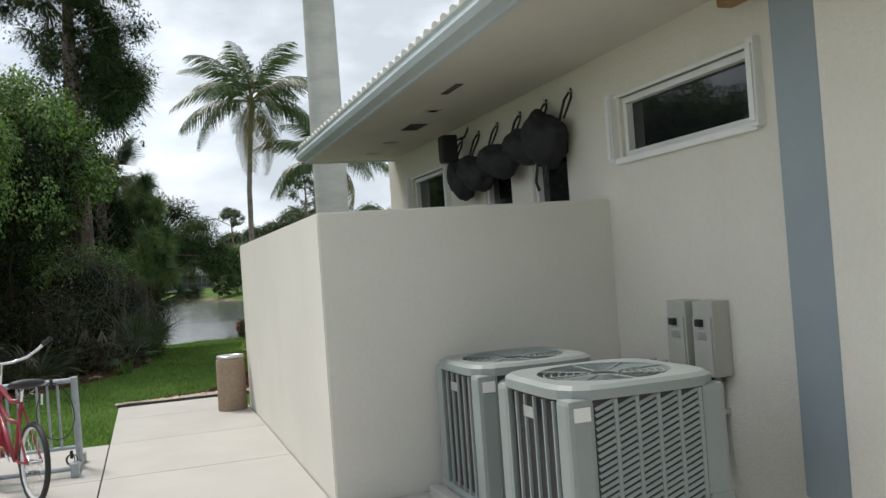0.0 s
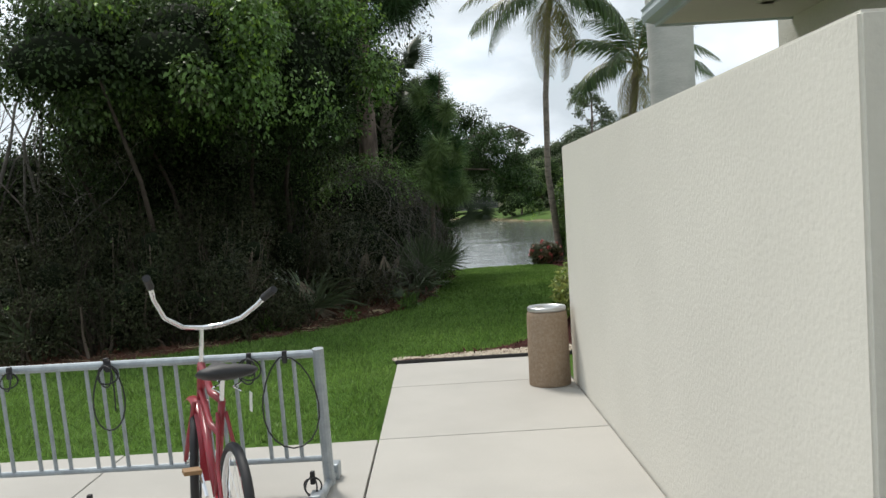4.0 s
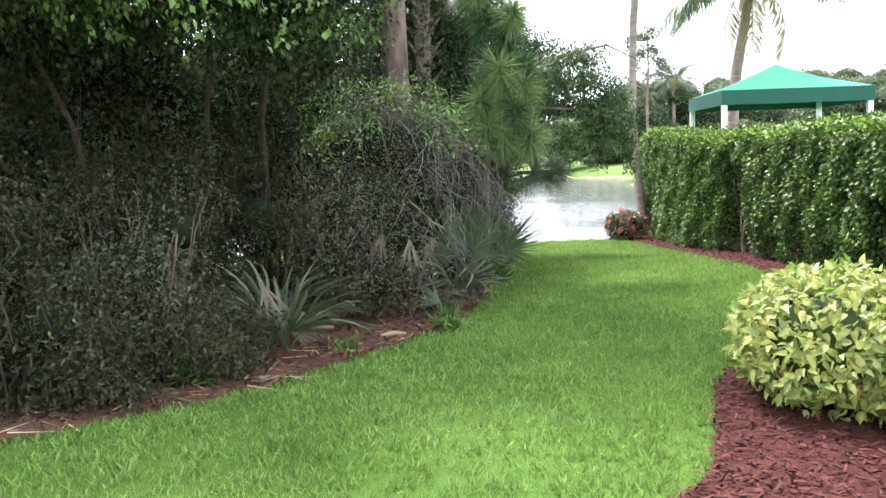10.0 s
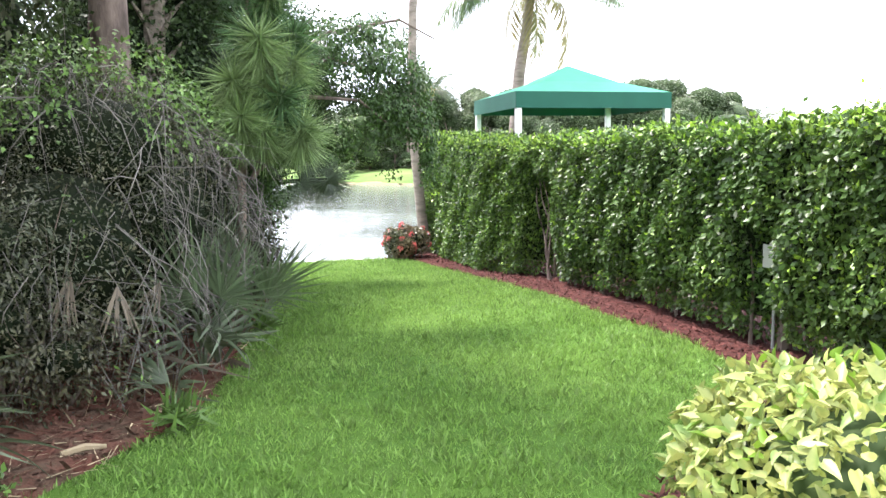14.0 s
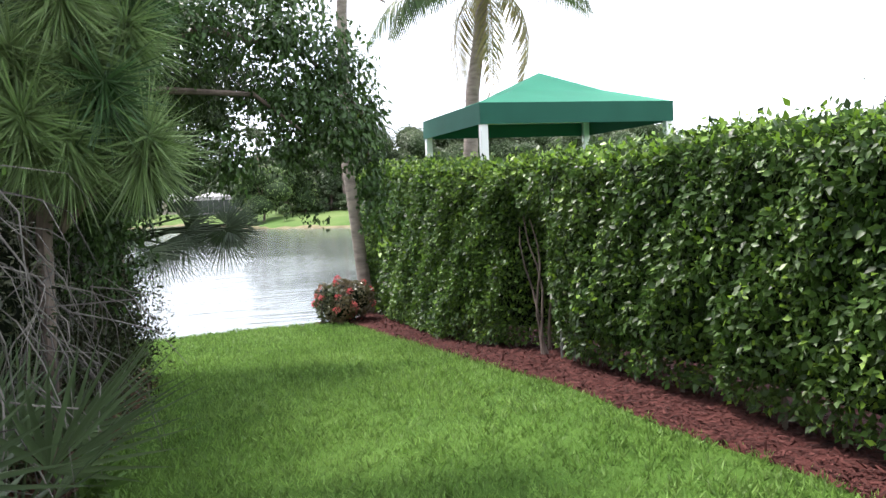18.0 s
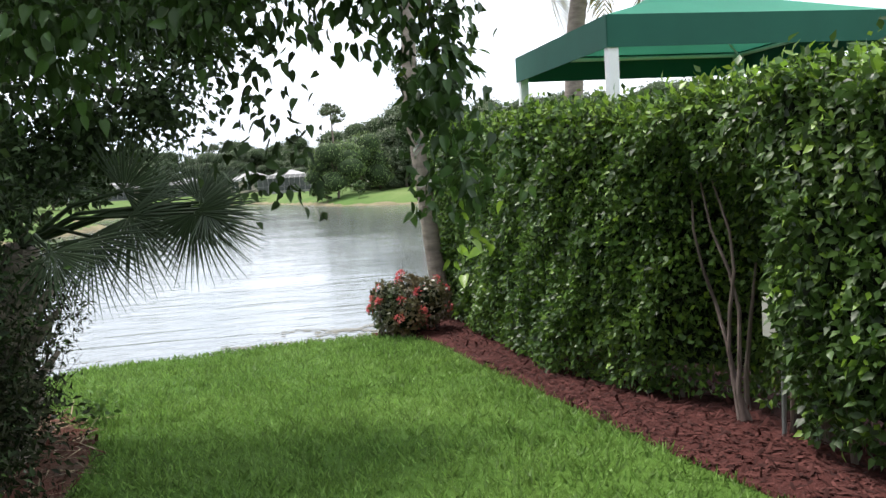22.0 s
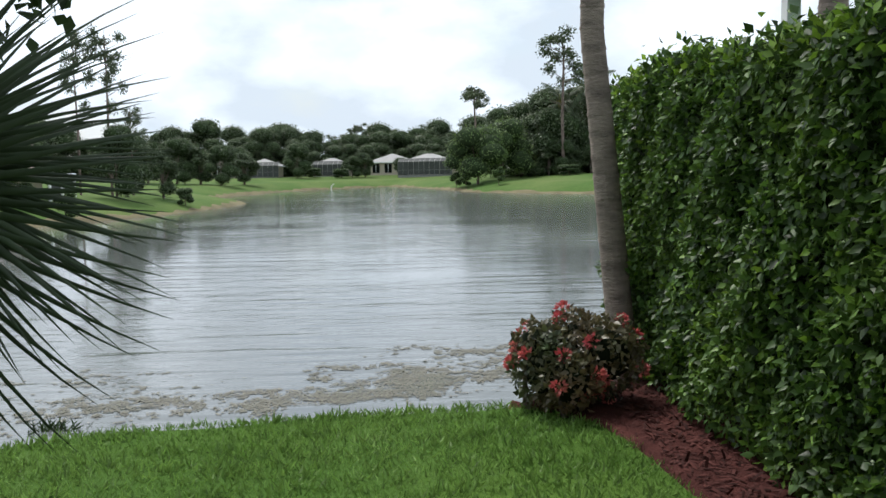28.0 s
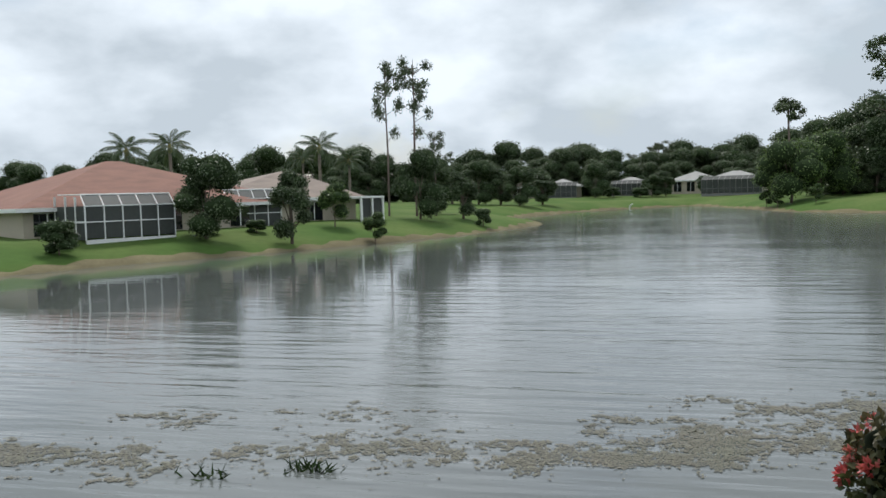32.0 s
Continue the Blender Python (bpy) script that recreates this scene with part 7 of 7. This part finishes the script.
house(at_ground(7.6, 184, 0.2), -10, 10.5, 9, 2.5, 1.7, M_ROOFGREY, "pale roofed house with a wide screened pool across the lake", cage=(-5.2, 5.0), frame_mat=M_CAGE)
house(at_ground(36.0, 160, 0.6), -24, 15, 10, 5.6, 2.4, M_PEACH, "peach two storey house behind palms and trees", cage=(-7, -3), frame_mat=M_CAGE)
house(at_ground(40.0, 66, 0.5), -35, 15, 10, 3.0, 2.3, M_ROOFRED, "orange roofed house beyond the hedge")


def far_tree(name, seed, h, r, mat, label, n=2600, leaf=0.32, trunk=0.16, low=0.25):
    """A broad tree: a forked trunk and an uneven crown of leaf clumps."""
    t = thing(name, (0, 0, -200 + seed), label=label, category="tree")
    q = np.random.default_rng(seed)
    bl = []
    for k in range(11):
        a, u = k * 2.4 + q.uniform(0, 0.6), q.uniform(0, 1)
        z = h * (low + (0.92 - low) * u)
        rr = r * (0.25 + 0.65 * math.sin(math.pi * (0.18 + 0.72 * u)) * q.uniform(0.5, 1.0))
        c = r * q.uniform(0.34, 0.50)
        bl.append((0.75 * rr * math.cos(a), 0.75 * rr * math.sin(a), z, c, c, c * 0.72))
    # The darker core colours in the crown's inner shade.
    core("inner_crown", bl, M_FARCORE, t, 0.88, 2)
    foliage("crown", bl, int(n * 2.0), leaf * 0.66, mat, t, DIAMOND, 0.3, inner=0.7, outer=1.12)
    part("trunk", tube([(0, 0, -0.3), (0.05 * r, 0, h * 0.25), (0, 0.04 * r, h * 0.6)], [trunk, trunk * 0.8, trunk * 0.3], 8), M_BARK, t)
    for k in range(4):
        x, y, z, *_ = bl[k * 2]
        part("limb", tube([(0, 0, h * 0.22), (x * 0.5, y * 0.5, z * 0.7), (x, y, z)], [trunk * 0.5, trunk * 0.3, trunk * 0.12], 6), M_BARK, t)
    return t


def tall_pine(name, seed, h, r, label, low=0.5):
    t = thing(name, (0, 0, -200 + seed), label=label, category="tree")
    q = np.random.default_rng(seed)
    part("trunk", tube([(0, 0, -0.3), (0.1, 0, h * 0.4), (-0.05, 0.05, h * 0.75), (0, 0, h)], [0.17, 0.14, 0.09, 0.03], 8), M_PINEBARK, t)
    bl = []
    for k in range(16):
        a, u = k * 2.4, q.uniform(0, 1)
        z, rr = h * (low + (1 - low) * u), r * q.uniform(0.2, 0.9)
        c = (rr * math.cos(a), rr * math.sin(a), z)
        bl.append((*c, r * q.uniform(0.20, 0.42), r * q.uniform(0.20, 0.42), r * q.uniform(0.15, 0.32)))
        part("limb", tube([(0, 0, z - 0.1 * h * 0.6), c], [0.04, 0.012], 5), M_PINEBARK, t)
    foliage("needles", bl, 2800, 0.26, M_FARLEAF, t, DIAMOND, 0.0, inner=0.1, outer=1.1)
    return t


KINDS = {"round": far_tree("shade_tree", 1, 6.0, 3.0, M_FARLEAF, "dense round dark green tree on the far bank", low=0.16),
         "oval": far_tree("oval_tree", 2, 5.6, 1.9, M_FARLEAF, "upright dark green tree on the far lawn", low=0.12),
         "light": far_tree("light_tree", 3, 3.2, 1.4, M_FARLIGHT, "small light green tree near the water", 1100, 0.22, 0.06),
         "bushy": far_tree("shore_tree", 4, 5.0, 3.4, M_FARLIGHT, "spreading light green tree at the water's edge", 3000, 0.28, 0.14, low=0.15),
         "pine": tall_pine("gum_tree", 5, 14.0, 2.6, "tall thin tree with open clumps of leaves"),
         "pine2": tall_pine("bare_stem_pine", 6, 13.0, 2.0, "tall pine with a small tuft at its top", 0.78),
         "shrub": far_tree("round_shrub", 7, 1.8, 1.1, M_FARLEAF, "clipped round shrub on the far lawn", 900, 0.18, 0.05, low=0.2),
         "wood": far_tree("wood_edge_tree", 8, 7.5, 4.2, M_FARLEAF, "dark tree in the wood across the lake", 6500, 0.34, 0.2, low=0.04)}


def put(kind, x, y, h, rz=0.0, wide=1.0):
    """One tree of a kind, grown to the height h."""
    k = h / TALL[kind]
    m = pose(*at_ground(x, y), 0, 0, rz) @ Matrix.Diagonal((k * wide, k * wide, k, 1.0))
    o = copy_thing(KINDS[kind], m)
    o.matrix_basis = m
    if kind == "wood":
        tagged(o, group="woods across the lake")
    return o


TALL = {"round": 6.0, "oval": 5.6, "light": 3.2, "bushy": 5.0, "pine": 14.0, "pine2": 13.0, "shrub": 1.8, "wood": 7.5}
# the left bank: garden trees round the two houses
for kind, x, y, h, rz, wide in (("round", -26.6, 58.6, 4.7, 0, 0.95), ("oval", -22.6, 61.6, 4.6, 0, 0.85), ("light", -23.2, 69.6, 3.0, 70, 0.9), ("light", -19.4, 67.3, 2.1, 20, 0.95), ("shrub", -29.4, 49.6, 1.7, 0, 1.05), ("shrub", -30.5, 51.2, 1.0, 40, 1.3),
                                ("shrub", -27.2, 60.0, 0.8, 10, 1.5), ("shrub", -25.6, 62.8, 0.8, 60, 1.6), ("round", -20.4, 80.4, 5.4, 40, 0.8), ("pine", -24.5, 84.5, 13.0, 30, 0.62), ("pine", -22.2, 85.2, 13.4, 160, 0.70), ("pine", -20.6, 85.6, 7.2, 60, 0.8),
                                ("shrub", -15.9, 83.2, 1.4, 10, 1.0), ("oval", -18.3, 86.0, 4.2, 80, 1.0), ("round", -22.8, 92.0, 5.0, 20, 0.9), ("round", -46.6, 104, 7.0, 80, 1.0), ("round", -42.0, 106, 6.6, 10, 0.9), ("light", -50.5, 60, 4.4, 0, 1.0),
                                ("round", -24.0, 140, 5.6, 0, 1.0), ("oval", -27.5, 143, 5.8, 90, 1.2), ("round", -30.5, 141, 6.4, 30, 1.0), ("oval", -34.0, 139, 5.6, 140, 1.2), ("round", -38.0, 138, 6.2, 10, 1.0), ("oval", -21.8, 147, 5.0, 30, 1.3),
                                ("round", -17.0, 177, 6.2, 0, 0.95), ("round", -7.0, 183, 4.0, 50, 1.1), ("oval", -4.5, 184, 5.0, 50, 1.0), ("round", 2.5, 184, 3.6, 90, 1.1), ("round", -28.5, 178, 5.6, 20, 1.0), ("shrub", -14.0, 180, 1.8, 0, 1.6), ("shrub", -9.0, 181, 1.8, 30, 1.8),
                                ("bushy", 12.4, 131, 7.4, 0, 0.95), ("bushy", 16.5, 137, 8.2, 90, 0.9), ("light", 14.2, 122.0, 2.3, 0, 0.9), ("light", 9.6, 132.5, 2.2, 50, 1.0), ("light", 10.6, 128.5, 1.9, 90, 1.2), ("shrub", 25.5, 133, 1.5, 0, 2.2),
                                ("pine2", 18.0, 191, 17.6, 0, 1.25), ("pine", 25.5, 137, 20.5, 200, 1.05), ("light", 31.0, 43.0, 6.6, 30, 0.5)):
    put(kind, x, y, h, rz, wide)
q_ = np.random.default_rng(11)
for k in range(96):
    x = -110 + 2.2 * k + q_.uniform(-1, 1)
    put("wood" if k % 3 else "round", x, 214 - 0.5 * abs(x - 5) + q_.uniform(-6, 10), q_.uniform(6.5, 11.5) * (1 + 0.5 * float(step_up(8, 45, x))), q_.uniform(0, 360), q_.uniform(0.8, 1.2))
for k in range(60):
    x = -90 + 2.5 * k + q_.uniform(-0.8, 0.8)
    put("wood", x, 202 - 0.45 * abs(x - 5) + q_.uniform(0, 4), q_.uniform(4.2, 7.0), q_.uniform(0, 360), q_.uniform(0.9, 1.3))
for k in range(44):
    x = 19 + 1.25 * k
    put("wood", x, 150 - 0.25 * k + q_.uniform(-5, 6), q_.uniform(7.5, 12.5), q_.uniform(0, 360), q_.uniform(0.8, 1.15))
for k in range(18):
    x = 20 + 1.9 * k
    put(("round", "wood", "oval")[k % 3], x, 140 - 0.5 * k + q_.uniform(-2, 2), q_.uniform(2.5, 5.5), q_.uniform(0, 360), q_.uniform(0.9, 1.4))
for k in range(18):
    put("wood", -52 - 3.4 * k, 96 - 1.5 * k + q_.uniform(-3, 3), q_.uniform(4.5, 6.5), q_.uniform(0, 360))
for k in range(20):
    put("pine" if k % 2 else "pine2", -62 + 5.4 * k + q_.uniform(-1.8, 1.8), 216 + q_.uniform(-6, 8), q_.uniform(9.0, 13.0), q_.uniform(0, 360), q_.uniform(0.9, 1.4))
for k in range(12):
    put("wood", -40 + 9 * k, -45 - 6 * math.sin(k), 6.0, 40 * k)
fp = feather_palm("far_palm", at_ground(-34.3, 92), [(0, 0, -0.2), (0.1, 0, 3.0), (0.1, 0, 6.0)], [0.2, 0.16, 0.13], 17, 2.6, "palm rising behind the lake houses", mat=M_FARLEAF, old=0)
for x, y, s, rz in ((-37.0, 94, 0.85, 60), (-31.5, 93, 0.8, 140), (-46.6, 79, 0.95, 100), (-43.0, 80, 0.98, 10), (30.4, 142, 2.05, 0), (26.0, 142, 1.75, 80), (33.5, 55, 1.15, 20), (46.0, 62.5, 1.0, 70)):
    o = copy_thing(fp, pose(*at_ground(x, y), 0, 0, rz))
    o.matrix_basis = pose(*at_ground(x, y), 0, 0, rz) @ Matrix.Scale(s, 4)
for o in KINDS.values():
    for c in (*o.children_recursive, o):
        bpy.data.objects.remove(c)

bird = thing("white_bird_sign", at_ground(-9.5, 159), label="small white stake at the far waterline", category="stake")
part("stake", tube([(0, 0, 0), (0.1, 0, 0.6), (0.5, 0, 0.9)], 0.08, 6), M_WHITE, bird)

# floating weed along the near shore
M_ALGAE = material("pond_weed", (0.165, 0.155, 0.118), 0.8, vary=0.25, island=0.35, second=(0.145, 0.145, 0.105), scale=1.2)
algae = thing("floating_weed", (0, 24, WATER_Z), label="patchy brown green weed floating near the shore", category="pond weed", kind="stuff")
n_a = 340000
ax_, ay_ = rng.uniform(-9.5, 3.6, n_a), rng.uniform(20.9, 27.2, n_a)
band = 24.1 + 0.30 * ax_ + 0.30 * np.sin(ax_ * 0.9)
field = np.array([noise.noise(Vector((a * 0.38, b * 0.75, 0))) + 0.7 * noise.noise(Vector((a * 1.5, b * 2.3, 4))) + 0.75 * noise.noise(Vector((a * 6, b * 7.5, 9))) + 0.5 * noise.noise(Vector((a * 18, b * 21, 2))) for a, b in zip(ax_, ay_)])
keep = field > 0.20 + 0.45 * ((ay_ - band) / 1.6) ** 2 - 0.12 * (ax_ > -1)
ax_, ay_ = ax_[keep], ay_[keep]
k_ = len(ax_)
v, f = scatter((np.array([(-.5, 0, 0), (.5, .1, 0), (.45, .8, .02), (-.4, .9, .01)]), np.array([(0, 1, 2, 3)])), np.stack([ax_, ay_ - 24, 0.006 + 0.006 * rng.random(k_)], -1), np.stack([rng.normal(size=k_), rng.normal(size=k_), 0.02 * rng.normal(size=k_)], -1), np.tile([0, 0, 1.0], (k_, 1)), rng.uniform(0.010, 0.030, k_))
array_part("weed_mat", v, f, M_ALGAE, algae, kind="stuff")
for k, (x, y) in enumerate(((-3.15, 22.25), (-4.25, 21.85), (-3.35, 22.30))):
    w = thing("water_weed", (x, y, WATER_Z), label="dark tuft of weed standing in the shallow water", category="water plant", group="water weeds")
    m_ = 26
    v, f = scatter(BLADE, np.stack([rng.normal(0, 0.15, m_), rng.normal(0, 0.06, m_), np.full(m_, -0.02)], -1), np.stack([rng.normal(0, 0.9, m_), rng.normal(0, 0.3, m_), np.full(m_, 0.5)], -1), rng.normal(size=(m_, 3)), 0.17)
    array_part("tuft", v, f, M_SHRUB, w, kind="stuff")

# ---- lawn, mulch and pebbles: the small pieces ----
lawn_poly = [tuple(p) for p in smooth_line(BED_L, 0.3)] + [(-2.4, 17.6), (-1.9, 18.0), (-1.2, 18.06), (-0.4, 18.14), (0.34, 18.26), (1.1, 18.4), (1.5, 18.4)] + [tuple(p) for p in smooth_line(BED_R, 0.3)[::-1]] + [(-1.72, 1.42), (-1.72, -1.60), (-9.2, -1.60), (-12, -3)]
n_g = 420000
px_, py_ = rng.uniform(-9.5, 2.8, n_g), rng.uniform(-1.6, 18.44, n_g)
ok = inside(lawn_poly, px_, py_) | (away(lawn_poly, px_, py_) < 0.04)
ok &= ~((px_ < -1.70) & (py_ < -1.585)) & ~((px_ > -1.75) & (px_ < 0.3) & (py_ < 1.42))
px_, py_ = px_[ok], py_[ok]
n_g = len(px_)
clump = np.sin(px_ * 9.1 + 3 * np.sin(py_ * 4.7)) * np.sin(py_ * 8.3 + 2 * np.sin(px_ * 5.1))
hgt = (0.055 + 0.02 * clump) * rng.uniform(0.6, 1.35, n_g)
v, f = scatter((BLADE[0] * np.array([1.15, 1, 1]), BLADE[1]), np.stack([px_, py_, ground_z(px_, py_) - 0.004], -1), np.stack([rng.normal(0, 0.55, n_g), rng.normal(0, 0.55, n_g), np.full(n_g, 0.85)], -1), np.stack([rng.normal(size=n_g), rng.normal(size=n_g), np.full(n_g, 0.2)], -1), hgt)
grass = array_part("grass", v, f, M_BLADE, kind="stuff")
tagged(grass, "mown bright green lawn grass", "grass")

def flat_bits(name, shape, x, y, lift, size, mat, label, category, tiltz=0.25):
    n = len(x)
    p = np.stack([x, y, ground_z(x, y) + lift], -1)
    v, f = scatter(shape, p, np.stack([rng.normal(size=n), rng.normal(size=n), tiltz * rng.normal(size=n)], -1), np.stack([0.3 * rng.normal(size=n), 0.3 * rng.normal(size=n), np.ones(n)], -1), size)
    return tagged(array_part(name, v, f, mat, kind="stuff"), label, category)


CHIP = (np.array([(-.14, 0, 0), (.14, .05, 0), (.1, 1, .06), (-.12, .95, .05), (0, .5, .12)]), np.array([(0, 1, 4), (1, 2, 4), (2, 3, 4), (3, 0, 4)]))
x, y = rng.uniform(-1.6, 3.4, 60000), rng.uniform(1.5, 19.5, 60000)
d_in = away([tuple(p) for p in smooth_line(BED_R, 0.3)], x, y, False)
ok = ~inside(lawn_poly, x, y) & (x > np.interp(y, [1.5, 2.4, 4, 5, 7], [-1.6, -0.15, 0.25, 0.85, 2.4]) - 0.1) & (d_in < 1.4)
flat_bits("mulch_chips", CHIP, x[ok], y[ok], 0.04, rng.uniform(0.03, 0.075, ok.sum()), M_CHIP, "loose red mulch chips in the bed", "mulch")
x, y = rng.uniform(-8, -0.6, 60000), rng.uniform(0, 19, 60000)
ln = [tuple(p) for p in smooth_line(BED_L, 0.3)]
dl = away(ln, x, y, False)
ok = ~inside(lawn_poly, x, y) & (dl < 1.5)
flat_bits("fallen_litter", CHIP, x[ok], y[ok], 0.045, rng.uniform(0.03, 0.10, ok.sum()), M_LITTER, "brown mulch and fallen leaves under the thicket", "mulch")
ok2 = ok & (dl < 0.7) & (rng.random(len(x)) < 0.12)
flat_bits("dry_straw", (NEEDLE[0] * np.array([1.6, 1, 1]), NEEDLE[1]), x[ok2], y[ok2], 0.05, rng.uniform(0.15, 0.4, ok2.sum()), M_STRAW, "dry straw and dead leaf strips along the bed", "straw", 0.1)
PEB = (np.array([(-.5, 0, 0), (0, -.45, 0), (.5, 0, 0), (0, .45, 0), (0, 0, .35)]), np.array([(0, 1, 4), (1, 2, 4), (2, 3, 4), (3, 0, 4)]))
x, y = rng.uniform(-1.75, 1.2, 9000), rng.uniform(1.42, 2.2, 9000)
edge_y = np.interp(x, [-1.7, -1.15, -0.53, 1.2], [1.50, 1.56, 1.68, 1.72])
ok = (y < edge_y + rng.normal(0, 0.05, len(x)))
flat_bits("pebbles", PEB, x[ok], y[ok], 0.035, rng.uniform(0.02, 0.05, ok.sum()), M_PEBBLE, "cream and white pebbles along the walk", "pebbles", 0.1)
x = rng.uniform(-0.4, 0.1, 500)
y = rng.uniform(8, 18, 500)
flat_bits("bed_edge_pebbles", PEB, np.interp(y, [8, 9.6, 11.2, 12.4, 14.2, 16.2, 17.8], [2.74, 2.58, 2.62, 2.5, 2.4, 2.26, 2.1]) + 0.12 + x * 0.4, y, 0.04, rng.uniform(0.012, 0.028, 500), M_CHIP, "small stones along the bed's edge", "pebbles", 0.1)
edging = thing("bed_edging", (0, 1.40, 0), label="black plastic edging along the walk", category="edging")
part("strip", box(-1.72, 0.0, -0.012, 0.012, -0.05, 0.035, 0.005), M_EDGING, edging)
part("strip", box(0.0, 2.6, -0.012, 0.012, -0.05, 0.03, 0.005), M_EDGING, edging)
log = thing("fallen_wood", at_ground(-1.74, 6.98, 0.05), 40, "pale bleached piece of wood in the bed", "wood")
part("piece", tube([(-0.16, 0, 0), (0.0, 0.02, 0.01), (0.17, 0, 0)], [0.02, 0.03, 0.015], 7), M_STRAW, log)
log2 = thing("fallen_wood", at_ground(-2.25, 6.35, 0.05), 20, "pale bleached piece of wood in the bed", "wood")
part("piece", tube([(-0.14, 0, 0), (0.0, 0.02, 0.01), (0.12, 0, 0)], [0.02, 0.028, 0.015], 7), M_STRAW, log2)
